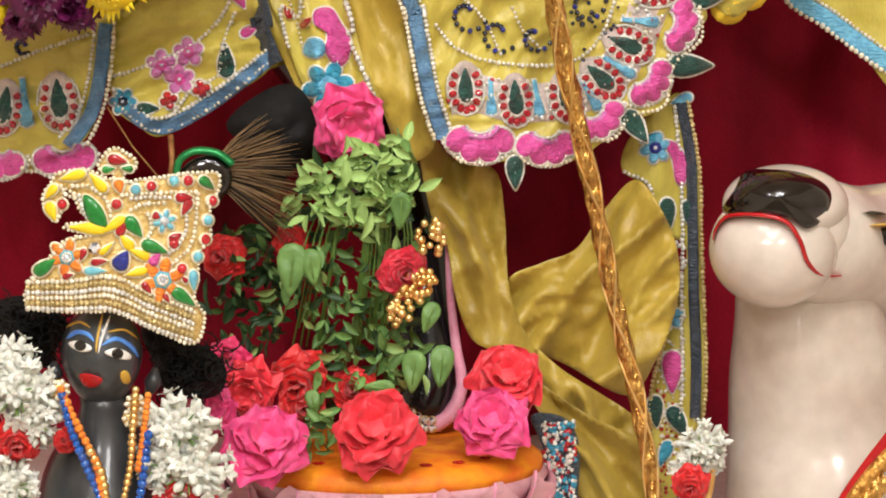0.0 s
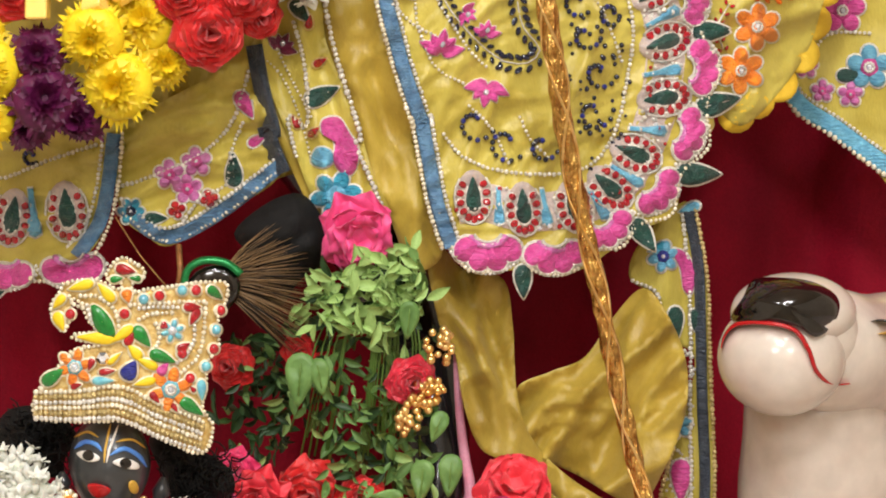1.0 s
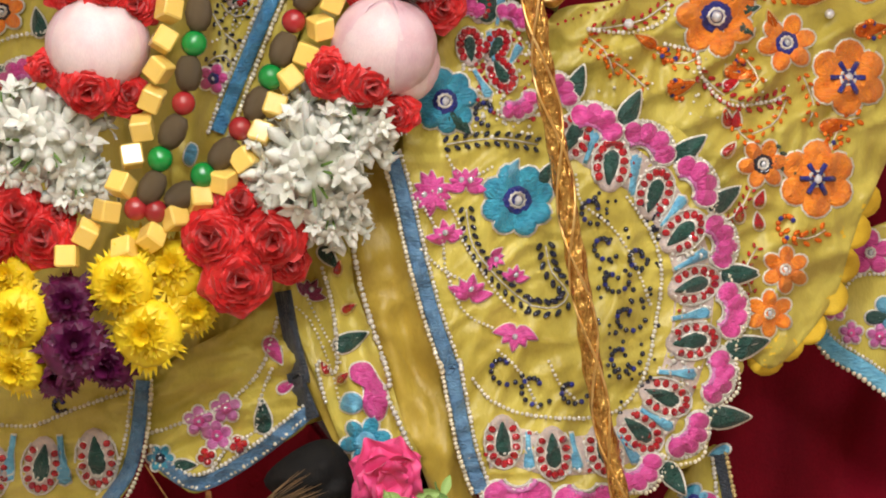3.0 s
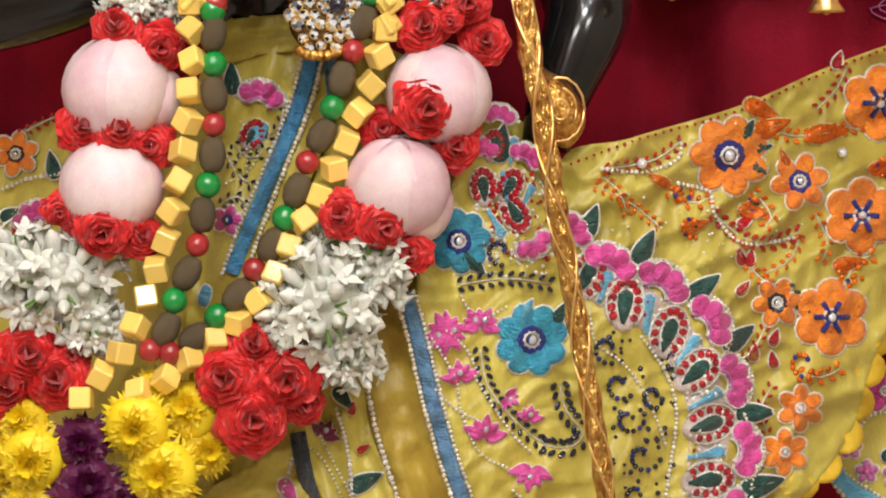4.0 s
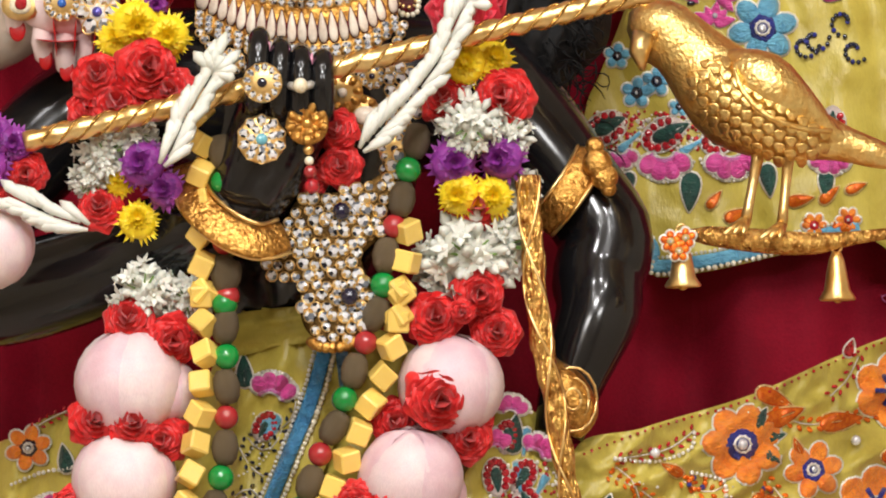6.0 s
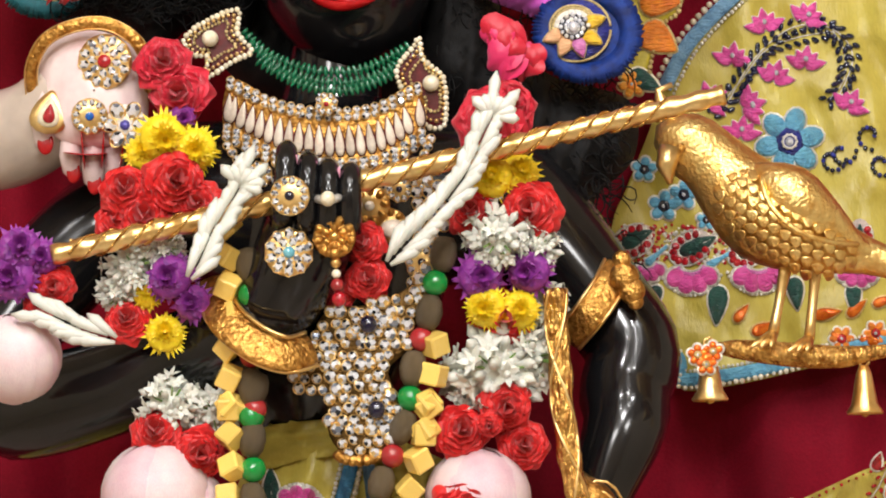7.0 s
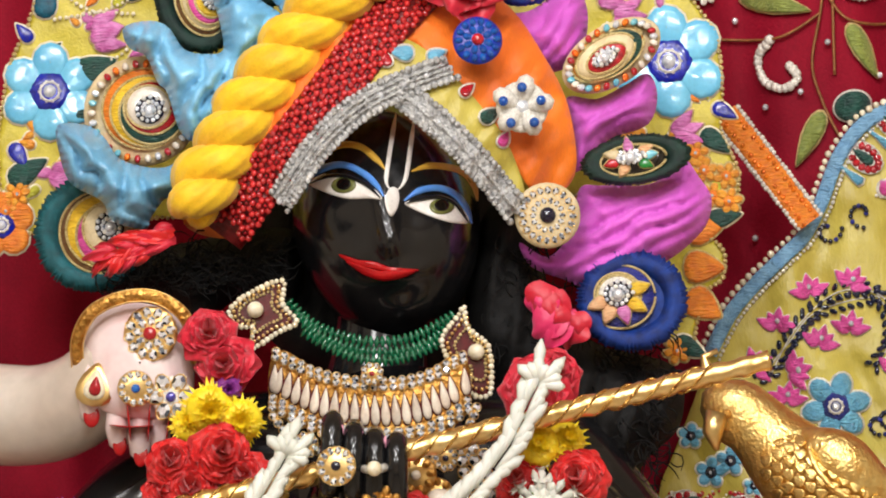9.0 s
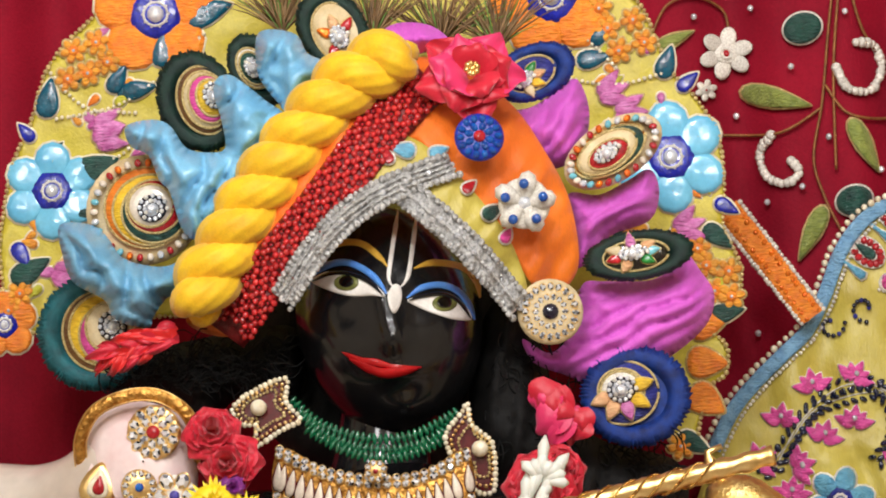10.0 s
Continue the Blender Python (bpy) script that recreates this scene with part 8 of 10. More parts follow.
for lo, hi, n, ang in (((-0.3535, 2.0492), (-0.2120, 2.0834), 260, 0), ((-0.0528, 1.9927), (0.0094, 2.0848), 160, -70), ((-0.0152, 1.8390), (0.0780, 1.9801), 330, -60), ((0.0228, 1.9733), (0.0790, 2.0099), 60, -60)):
    for _ in range(n):
        u, v = random.uniform(lo[0], hi[0]), random.uniform(lo[1], hi[1])
        a = radians(ang + random.uniform(-50, 50))
        d = random.uniform(-0.005, 0.012)
        cu = random.uniform(-0.012, 0.012)
        L = random.uniform(0.009, 0.024)
        b.tube([F(u + L * t * math.cos(a) + cu * t * (1 - t) * 3 * -math.sin(a), v + L * t * math.sin(a) + cu * math.sin(3 * t) * math.cos(a), d + 0.006 * math.sin(3.1 * t)) for t in (0, 0.25, 0.5, 0.75, 1)], [0.0005, 0.0006, 0.0006, 0.0005, 0.0002], HAIR, 4)
tagged(part("hair_strand", b, hair), kind="stuff")

# ---------------------------------------------------------------- turban
ORNG = mat("orange_silk", (240, 122, 16), 0.5, c2=(220, 96, 8), scale=16, fine=900, bump=0.3, sheen=0.2, stretch=(1, 1, 0.2))
YROPE = mat("yellow_velvet", (246, 200, 14), 0.6, c2=(226, 166, 6), scale=60, fine=700, bump=0.4, sheen=0.3, spread=0.08)
BLUEC = mat("sky_blue_satin", (132, 194, 228), 0.28, c2=(104, 168, 210), scale=26, fine=500, bump=0.2, coat=0.5)
MAGC = mat("orchid_purple_cotton", (214, 98, 206), 0.6, c2=(190, 70, 182), scale=26, fine=700, bump=0.4, sheen=0.2)
turban = thing("turban", F(*(-0.1317, 2.1687), 0.0), "orange turban with yellow twisted rope, red beadwork and silver lace", "turban")
TC = (-0.1278, 2.1599)


def s_turb(u, v):
    x, z = (u - TC[0]) / 0.165, (v - TC[1]) / 0.150
    return -0.03 + 0.115 * math.sqrt(max(0.02, 1 - x * x - z * z)) + folds(u, v, 50, 0.03, 0.0022, 3) + crease(u, v, 26, 0.006, 60, 4) + rumple(u, v, 0.02, 0.003, 110, 8)


cloth("wrap", [(-0.2835, 2.1016), (-0.2653, 2.1397), (-0.2162, 2.2071), (-0.1630, 2.2615), (-0.1188, 2.2947), (-0.0759, 2.2928), (-0.0341, 2.2604), (-0.0098, 2.2244), (0.0098, 2.1801), (0.0127, 2.1281), (-0.0143, 2.1120), (-0.0385, 2.1475), (-0.0791, 2.2056), (-0.1144, 2.2354), (-0.1478, 2.1998), (-0.2011, 2.1413), (-0.2410, 2.0912)], s_turb, ORNG, turban, step=0.005)
cloth("floral_band", [(-0.1208, 2.2379), (-0.0954, 2.2272), (-0.0666, 2.1964), (-0.0382, 2.1562), (-0.0250, 2.1124), (-0.0398, 2.1131), (-0.0600, 2.1441), (-0.0886, 2.1799), (-0.1220, 2.2031), (-0.1480, 2.1955), (-0.1387, 2.2168)], lambda u, v: s_turb(u, v) + 0.003, SILK, turban, step=0.005)
lift6 = lambda u, v: s_turb(u, v) + 0.004
CORAL = mat("coral_red_bead", (206, 44, 44), 0.2, c2=(160, 20, 26), scale=300, fine=600, bump=0.2, coat=0.5, island=True, spread=0.2)
REDT = mat("red_beaded_trim", (120, 12, 18), 0.4, c2=(76, 6, 10), scale=90, fine=500, bump=0.8)
band(turban, s_turb, [(-0.2560, 2.0918), (-0.2227, 2.1336), (-0.1828, 2.1796), (-0.1425, 2.2301), (-0.1113, 2.2637), (-0.0935, 2.2804)], 0.03873, REDT, 0.004)
random.seed(3)
for i, q in enumerate(smooth_line([(-0.2472, 2.1001), (-0.2183, 2.1377), (-0.1783, 2.1859), (-0.1402, 2.2343), (-0.1135, 2.2638), (-0.0980, 2.2741)], 0.0128)):
    for s in (-1, 0, 1):
        a = 0.93
        c = (q.x - s * 0.0126 * math.sin(a) + (0.0038 if s == 0 else 0), q.y + s * 0.0126 * math.cos(a) + (0.005 if s == 0 else 0))
        b = Build()
        for k in range(6):
            t = k * 1.047
            bead(b, (c[0] + 0.0047 * math.cos(t), c[1] + 0.0047 * math.sin(t)), 0.0027, CORAL, lift6, 0.0026)
        bead(b, c, 0.0012, RUBY, lift6, 0.0035)
        part("bead_flower", b, turban)
lift7 = lambda u, v: s_turb(u, v) + 0.006
LACE = mat("silver_lace", (224, 224, 222), 0.26, 0.3, c2=(132, 132, 134), scale=260, fine=420, bump=1.0, depth=0.004)
for path in ([(-0.2104, 2.1158), (-0.1836, 2.1536), (-0.1527, 2.1826), (-0.1178, 2.2007), (-0.0788, 2.2134)], [(-0.1171, 2.1963), (-0.0889, 2.1713), (-0.0601, 2.1398), (-0.0318, 2.1020)]):
    band(turban, lift7, path, 0.01852, LACE, 0.003, "lace_band")
    for o in (-0.0095, 0.0095):
        chain(turban, lift7, [(u + o * 0.6, v + o * 0.8 * (1 if path[0][1] < path[-1][1] else -1) * (-1 if path[0][1] < path[-1][1] else -1)) for u, v in path], LACE, 0.0046, 0.0028, 0.004, name="lace_edge")
    chain(turban, lift7, path, FAIR, 0.019, 0.0024, 0.004, name="crystal_row")
    for o in (-0.004, 0.0, 0.004):
        b = Build()
        cord(b, [(q.x + o * 0.6, q.y - o * 0.8) for q in smooth_line(path, 0.003)], 0.0013, LACE, lift7, 0.0042)
        part("lace_rib", b, turban)
for c, l, a, m in (((-0.0710, 2.1922), 30, 40, RUBY), ((-0.0568, 2.1721), 40, 30, GREEN), ((-0.0426, 2.1520), 30, 60, PINK), ((-0.1062, 2.2250), 44, 170, SKY), ((-0.0956, 2.2215), 36, 20, SKY), ((-0.1258, 2.2163), 30, 100, RUBY)):
    leaf(turban, lambda u, v: s_turb(u, v) + 0.004, c, l * G, a, 0.6, m)
# twisted rope: two stuffed strands wound round each other
rope = [Vector(p) for p in smooth_line([(-0.2799, 2.1075), (-0.2654, 2.1354), (-0.2466, 2.1649), (-0.2277, 2.1967), (-0.2063, 2.2241), (-0.1866, 2.2485), (-0.1697, 2.2671), (-0.1515, 2.2829), (-0.1309, 2.2943), (-0.1068, 2.295)], 0.0024)]
n = len(rope)
for k in range(2):
    line, rad = [], []
    for i, q in enumerate(rope):
        t = (rope[min(i + 1, n - 1)] - rope[max(i - 1, 0)]).normalized()
        ph = 2 * math.pi * 0.0024 * i / 0.060 + math.pi * k
        fat = min(1.0, 0.55 + 0.1 * min(i, n - 1 - i))
        o = Vector((-t.y, t.x)) * math.cos(ph) * 0.0115 * fat
        line.append(F(q.x + o.x, q.y + o.y, 0.062 + 0.0105 * math.sin(ph)))
        rad.append(0.0148 * fat * (1 + 0.05 * math.sin(ph * 2 + k)))
    b = Build()
    b.tube(line, rad, YROPE, 40, lobes=9, lobe=0.035, twist=0.09)
    part("rope_strand", b, turban)
# stuffed puffs
for o, ang, sd in (([(-0.326, 2.2532), (-0.3073, 2.2581), (-0.2924, 2.2531), (-0.2799, 2.2351), (-0.262, 2.2308), (-0.2507, 2.2338), (-0.2527, 2.2544), (-0.2581, 2.2766), (-0.2548, 2.2883), (-0.2448, 2.29), (-0.2334, 2.2821), (-0.2187, 2.2692), (-0.204, 2.2567), (-0.2067, 2.2394), (-0.231, 2.2164), (-0.2402, 2.195), (-0.2535, 2.1782), (-0.2732, 2.1643), (-0.285, 2.173), (-0.2937, 2.2016), (-0.3012, 2.2107), (-0.3093, 2.2306), (-0.322, 2.2377)], 60, 1), ([(-0.2236, 2.3203), (-0.2127, 2.3243), (-0.1935, 2.319), (-0.1853, 2.3042), (-0.1662, 2.2932), (-0.1775, 2.2775), (-0.1996, 2.2587), (-0.2101, 2.2679), (-0.2225, 2.286), (-0.2254, 2.3037)], 75, 2), ([(-0.3776, 2.1799), (-0.3544, 2.179), (-0.3418, 2.1689), (-0.3314, 2.1533), (-0.3123, 2.146), (-0.2952, 2.1453), (-0.2735, 2.1539), (-0.2744, 2.1206), (-0.2853, 2.1146), (-0.2958, 2.1215), (-0.3081, 2.1069), (-0.3126, 2.0985), (-0.3369, 2.1051), (-0.3451, 2.1205), (-0.3683, 2.1353), (-0.3764, 2.1573)], 115, 3)):
    puff("blue_puff", o, 0.022, 0.034, BLUEC, turban, 0.01, 0.024, ang, "glossy sky blue satin puff", 0.0024, 0.018, sd, 0.019)
for o, ang, sd in (([(-0.1333, 2.3129), (-0.1178, 2.3245), (-0.092, 2.3221), (-0.0774, 2.3083), (-0.0992, 2.3004), (-0.1186, 2.3013)], 80, 4), ([(-0.0431, 2.2498), (-0.0172, 2.2553), (0.0026, 2.2675), (0.018, 2.2756), (0.0265, 2.2534), (0.0233, 2.2274), (0.0119, 2.2113), (-0.0105, 2.2079), (-0.0291, 2.2252)], 60, 5), ([(0.0079, 2.1867), (0.0314, 2.1857), (0.0531, 2.1956), (0.0706, 2.2036), (0.077, 2.186), (0.0688, 2.1646), (0.0407, 2.155), (0.0295, 2.1425), (0.012, 2.1303), (0.0087, 2.1542)], 40, 6), ([(-0.0306, 2.0783), (-0.0098, 2.0667), (0.008, 2.0853), (0.0157, 2.1172), (0.0328, 2.1195), (0.0668, 2.119), (0.0886, 2.1301), (0.0954, 2.1385), (0.1053, 2.1243), (0.1147, 2.1066), (0.1086, 2.0846), (0.0856, 2.0641), (0.064, 2.0543), (0.0252, 2.0409), (0.0002, 2.0496), (-0.0228, 2.0599)], 28, 7)):
    puff("purple_puff", o, 0.0, 0.036, MAGC, turban, 0.009, 0.014, ang, "gathered orchid purple cotton puff", 0.0026, 0.03, sd, 0.0105)

# feather-eye discs round the turban
FRG = mat("dark_green_fringe", (20, 56, 46), 0.5, c2=(10, 30, 30), scale=120, fine=600, bump=0.8, stretch=(3, 3, 0.3))
TEALF = mat("teal_fringe", (30, 110, 120), 0.45, c2=(16, 66, 70), scale=120, fine=600, bump=0.8, stretch=(3, 3, 0.3))
NAVYF = mat("navy_fringe", (18, 60, 146), 0.5, c2=(10, 26, 84), scale=120, fine=600, bump=0.8, stretch=(3, 3, 0.3))
IVR = mat("cream_felt", (226, 208, 168), 0.6, c2=(206, 180, 130), scale=90, fine=500, bump=0.5)


def eye_disc(label, c, rx, ry, ang, ringm, layers, heart, leaves=(), gems=0, d=0.04, arc=(0.0, 6.283)):
    """An oval feather eye: a fringe over the arc, layers (radius, shift x, shift y, material) that lie on one another off centre,
    small pointed leaves (turn, material) and a sequin spiral at the heart."""
    j = thing("feather_disc", F(*c, d), label, "ornament", "turban ornaments")
    tilt = random.uniform(-0.1, 0.1)
    fl = lambda u, v: d + tilt * (u - c[0])
    a = radians(ang)
    rx, ry = rx * G, ry * G

    def spot(r, t, o=(0.0, 0.0)):
        x, y = rx * (o[0] + r * math.cos(t)), ry * (o[1] + r * math.sin(t))
        return (c[0] + x * math.cos(a) - y * math.sin(a), c[1] + x * math.sin(a) + y * math.cos(a))
    b = Build()
    pad(b, [spot(1.03 if gems else 0.93, k * 0.1963) for k in range(32)], 0.003, ringm, fl, 0.0)
    part("backing", b, j)
    if not gems:
        b = Build()
        for k in range(170):
            t = arc[0] + (arc[1] - arc[0]) * k / 170
            r1 = random.uniform(0.95, 1.02)
            b.tube([F(*spot(0.58, t), d + 0.004), F(*spot(0.8, t + 0.03), d + 0.0085), F(*spot(r1, t + 0.04), d + 0.004)], [0.0015, 0.0015, 0.0007], ringm, 4)
        tagged(part("fringe", b, j), kind="stuff")
    z = 0.006
    for r, ox, oy, m in layers:
        b = Build()
        o = [spot(r, k * 0.2244, (ox, oy)) for k in range(28)]
        pad(b, o, 0.0016, m, fl, z)
        cord(b, [tuple(q) for q in smooth_line(o, 0.003, True)], 0.0011, GOLDT, fl, z + 0.0012)
        part("felt_layer", b, j)
        z += 0.0013
    for k in range(gems):
        t = 2 * math.pi * k / gems
        b = Build()
        pad(b, ring(spot(0.89, t), 0.0034, 0.0026, t, 8), 0.0022, (RUBY, FAIR, AMBERB, CREAM, AQUA)[(k * 3 + k // 5) % 5], fl, z - 0.001)
        part("rim_stone", b, j)
    for t, m in leaves:
        b = Build()
        o = tear(spot(0.22, t, heart), 0.40 * (rx + ry) / 2, 0.24 * (rx + ry) / 2, math.atan2(spot(1, t)[1] - c[1], spot(1, t)[0] - c[0]), 12)
        pad(b, grow(o, 0.0008), 0.0012, GOLDT, fl, z)
        pad(b, o, 0.002, m, fl, z + 0.0008)
        part("petal", b, j)
    b = Build()
    pad(b, [spot(0.27, k * 0.45, heart) for k in range(14)], 0.002, DARKJ, fl, z + 0.001)
    for k in range(30):
        r_ = 0.27 - 0.0075 * k
        bead(b, spot(r_, k * 0.5, heart), 0.0019, FAIR if k % 4 else SILVER, fl, z + 0.004)
    part("sequin_spiral", b, j)
    b = Build()
    b.ball(F(*spot(0.0, 0, heart), d + z + 0.006), (0.0040, 0.003, 0.0040), FAIR, 10, 6)
    part("crystal", b, j)
    return j


BRWN = satin("brown_gold_stitch", (128, 84, 34), (92, 56, 22))
YELF = satin("yellow_satin_stitch", (240, 200, 50), (220, 168, 24))
PEACH = satin("peach_satin_stitch", (240, 190, 140), (226, 160, 110))
eye_disc("dark green fringed feather disc with pink and gold eye", (-0.2703, 2.2705), 74, 98, 18, FRG, ((0.66, 0.16, -0.02, BRWN), (0.55, 0.2, -0.02, IVR), (0.47, 0.26, -0.02, PINK), (0.36, 0.34, -0.02, YELF)), (0.42, 0.0), d=0.012)
eye_disc("cream and gold jewelled feather disc with red and green eye", (-0.3134, 2.1885), 102, 98, 0, IVR, ((0.76, 0.06, 0.05, ORANGE), (0.66, 0.1, 0.0, YELF), (0.58, 0.18, -0.04, GREEN), (0.5, 0.18, 0.06, RUBY), (0.4, 0.12, 0.08, CREAM)), (0.14, 0.02), gems=30, d=0.012)
eye_disc("teal fringed feather disc with yellow and pink eye", (-0.3542, 2.0959), 102, 106, 10, TEALF, ((0.7, 0.16, 0.0, BRWN), (0.62, 0.2, 0.02, YELF), (0.52, 0.26, -0.08, PINK), (0.44, 0.32, 0.04, IVR)), (0.36, 0.05), d=-0.004, arc=(1.2, 5.6))
eye_disc("dark feather disc with flower-shaped eye", (-0.1654, 2.3209), 62, 84, 30, FRG, ((0.72, 0.1, -0.1, IVR),), (0.05, -0.2), ((0.4, RUBY), (1.4, PEACH), (2.4, AMBERB), (3.6, RUBY), (5.2, IVR)), d=0.0)
eye_disc("small dark green feather disc", (-0.2244, 2.2927), 48, 74, 28, FRG, ((0.55, -0.1, 0.1, SILVER), (0.45, -0.1, 0.1, GREEN)), (-0.1, 0.1), d=0.0)
eye_disc("navy fringed feather disc with bright petals", (-0.0139, 2.2822), 78, 52, 22, NAVYF, ((0.6, -0.1, 0.0, NAVY),), (-0.3, -0.1), ((0.0, PEACH), (0.8, EMER), (1.7, ORCHID), (5.5, YELF), (4.8, IVR)), d=0.01)
eye_disc("cream beaded feather disc with green eye", (0.0434, 2.2187), 96, 54, 30, IVR, ((0.76, -0.04, 0.1, AMBER), (0.7, -0.02, 0.04, GREEN), (0.62, -0.1, 0.08, IVR), (0.42, -0.1, 0.0, RUBY)), (-0.12, 0.05), gems=28, d=0.03)
eye_disc("dark oval feather disc with jewelled eye", (0.0592, 2.1383), 100, 46, 6, FRG, ((0.6, -0.05, 0.0, BLACKP),), (-0.1, 0.1), ((0.1, AQUA), (0.7, PEACH), (1.6, ORCHID), (2.6, IVR), (3.5, RUBY), (4.4, PEACH), (5.4, EMER)), d=0.045)
eye_disc("royal blue fringed feather disc with crystal eye", (0.0524, 2.0312), 100, 92, 5, NAVYF, ((0.62, -0.2, 0.1, NAVY), (0.42, -0.24, 0.16, BLACKP), (0.37, -0.24, 0.16, SILVER)), (-0.24, 0.16), ((3.5, PEACH), (4.2, PEACH), (4.9, ORCHID), (5.6, YELF), (0.2, YELF)), d=0.03)
jewel("turban_brooch", "royal blue flower brooch with coral centre", (-0.0574, 2.2338), 0.0185, 0.096, 14, RUBY, BLUEJ, mat("royal_blue_enamel", (20, 60, 190), 0.3, c2=(10, 36, 140), scale=200), 8)
flower_brooch = jewel("turban_brooch", "silver flower brooch with blue stones", (-0.0252, 2.1816), 0.0195, 0.086, 5, FAIR, SILVER, SILVER, 5)
for k in range(5):
    b = Build()
    a = k * 1.257 + 0.3
    b.ball(F(-0.0252 + 0.0150 * math.cos(a), 2.1816 + 0.0150 * math.sin(a), 0.097), (0.0038, 0.003, 0.0038), BLUEJ, 10, 7)
    part("blue_stone", b, flower_brooch)
jewel("turban_brooch", "large round gold brooch with crystal rays", (-0.0090, 2.0980), 0.0245, 0.06, 20, DARKJ, FAIR, IVR, 14)
hatroses = thing("turban_flower", F(*(-0.0613, 2.2790), 0.07), "large silk flower in hot pink and red on the turban", "flower")
random.seed(19)
hm = at((-0.0626, 2.28), 0.072, 0.041, -8, 6, 0)
for k in range(13):
    a = k * 2.4
    out = Vector((math.cos(a), math.sin(a), 0))
    b = Build()
    petal(b, DEEP if k % 3 else ROSEP, out * 0.06 + Vector((0, 0, 0.04 * (k // 5))), out, Vector((0, 0, 1)), 0.44, 1.0 - 0.25 * (k // 5), 0.24 + 0.16 * (k // 5), 0.22, 0.10, 8, 7)
    b.v = [tuple(hm @ Vector(p)) for p in b.v]
    part("silk_petal", b, hatroses)
for k in range(9):
    b = Build()
    b.ball(hm @ Vector((0.1 * math.cos(k * 2.4) * (k > 0), 0.1 * math.sin(k * 2.4) * (k > 0), 0.5)), 0.0026, GOLDS, 8, 6)
    part("gold_bead", b, hatroses)


def petal_spray(label, p0, p1, mats, n, length, width, turn, d):
    """Loose silk petals laid over one another along a line, pointing along turn (degrees)."""
    j = thing("silk_flower", F(*p0, d), label, "flower", "silk flowers")
    for k in range(n):
        q = Vector(p0).lerp(Vector(p1), k / (n - 1)) + Vector((random.uniform(-0.004, 0.004), random.uniform(-0.006, 0.006)))
        a = radians(turn + random.uniform(-38, 38))
        b = Build()
        petal(b, mats[k % len(mats)], F(q.x, q.y, d + random.uniform(0, 0.008)), Vector((math.cos(a), 0, math.sin(a))), Vector((0, -1, 0)), width * random.uniform(0.7, 1.2), length * random.uniform(0.7, 1.2), 0.010, 0.012, 0.004, 5, 6)
        part("silk_petal", b, j)


petal_spray("red silk fringe petals beside the ear", (-0.3375, 2.0788), (-0.2888, 2.0932), (DEEP, RED), 34, 0.024, 0.0045, 205, 0.052)
petal_spray("hot pink silk petals below the turban", (-0.0148, 2.0468), (0.0116, 2.0188), (ROSEP, DEEP), 16, 0.026, 0.012, 250, 0.05)
# soft brown plumes above the turban
PLUME = mat("brown_plume", (150, 118, 78), 0.5, c2=(92, 68, 42), scale=60, fine=300, bump=0.3, island=True, spread=0.25)
plume = thing("feather_plume", F(*(-0.0923, 2.3155), -0.02), "fine brown and green peacock plumes standing above the turban", "feather")
b = Build()
random.seed(21)
for q, spread in (((-0.0840, 2.3063), 1.0), ((-0.0412, 2.3001), 0.8), ((-0.2042, 2.3204), 0.8), ((-0.1354, 2.3130), 0.8)):
    for k in range(110):
        a = math.pi / 2 + random.uniform(-1.0, 1.0) * spread
        L = random.uniform(0.03, 0.075)
        be = random.uniform(-0.012, 0.012)
        b.tube([F(q[0] + L * t * math.cos(a) + be * t * t, q[1] + L * t * math.sin(a) - 0.2 * L * t * t, -0.02 + random.uniform(-0.01, 0.01)) for t in (0, 0.35, 0.7, 1)], [0.0006, 0.0007, 0.0005, 0.0002], PLUME if k % 6 else STEM, 4)
tagged(part("barb", b, plume), kind="stuff")

# ---------------------------------------------------------------- embroidery on the curtain
VINE = mat("gold_brown_cord", (156, 104, 56), 0.5, 0.3, c2=(110, 70, 36), scale=200, fine=700, bump=0.6)
LIME = satin("olive_satin_stitch", (150, 160, 74), (110, 126, 50))
lo_c = lambda u, v: curtain_depth(u, v) + 0.004
for p in ([(0.2165, 2.3459), (0.2100, 2.3023), (0.2030, 2.2501), (0.1945, 2.2070), (0.2014, 2.1764), (0.2128, 2.1499)], [(0.0750, 2.3038), (0.0890, 2.3296), (0.1107, 2.3352), (0.1317, 2.3233), (0.1349, 2.3012)], [(0.2028, 2.2458), (0.1699, 2.2276), (0.1272, 2.2273)], [(0.2058, 2.2631), (0.2218, 2.2406), (0.2505, 2.2350), (0.2646, 2.2431)], [(0.2272, 2.3455), (0.2377, 2.3011), (0.2655, 2.2605)], [(0.2205, 2.3414), (0.2129, 2.2759), (0.2110, 2.1976)]):
    b = Build()
    cord(b, [tuple(q) for q in smooth_line(p, 0.004)], 0.0013, VINE, lo_c)
    part("vine_cord", b, back_curtain)
for c, l, a in (((0.1416, 2.2607), 130, -14), ((0.2237, 2.2362), 110, -65), ((0.2011, 2.1699), 110, -118), ((0.0790, 2.2971), 76, 22)):
    leaf(back_curtain, lo_c, c, l * G, a, 0.28, LIME, GOLDT)
for c, r in (((0.1323, 2.2904), 48), ((0.1160, 2.2626), 20)):
    flower(back_curtain, lo_c, c, r * G, 6, SILVER, SILVER, 0.3, None, RUBY)
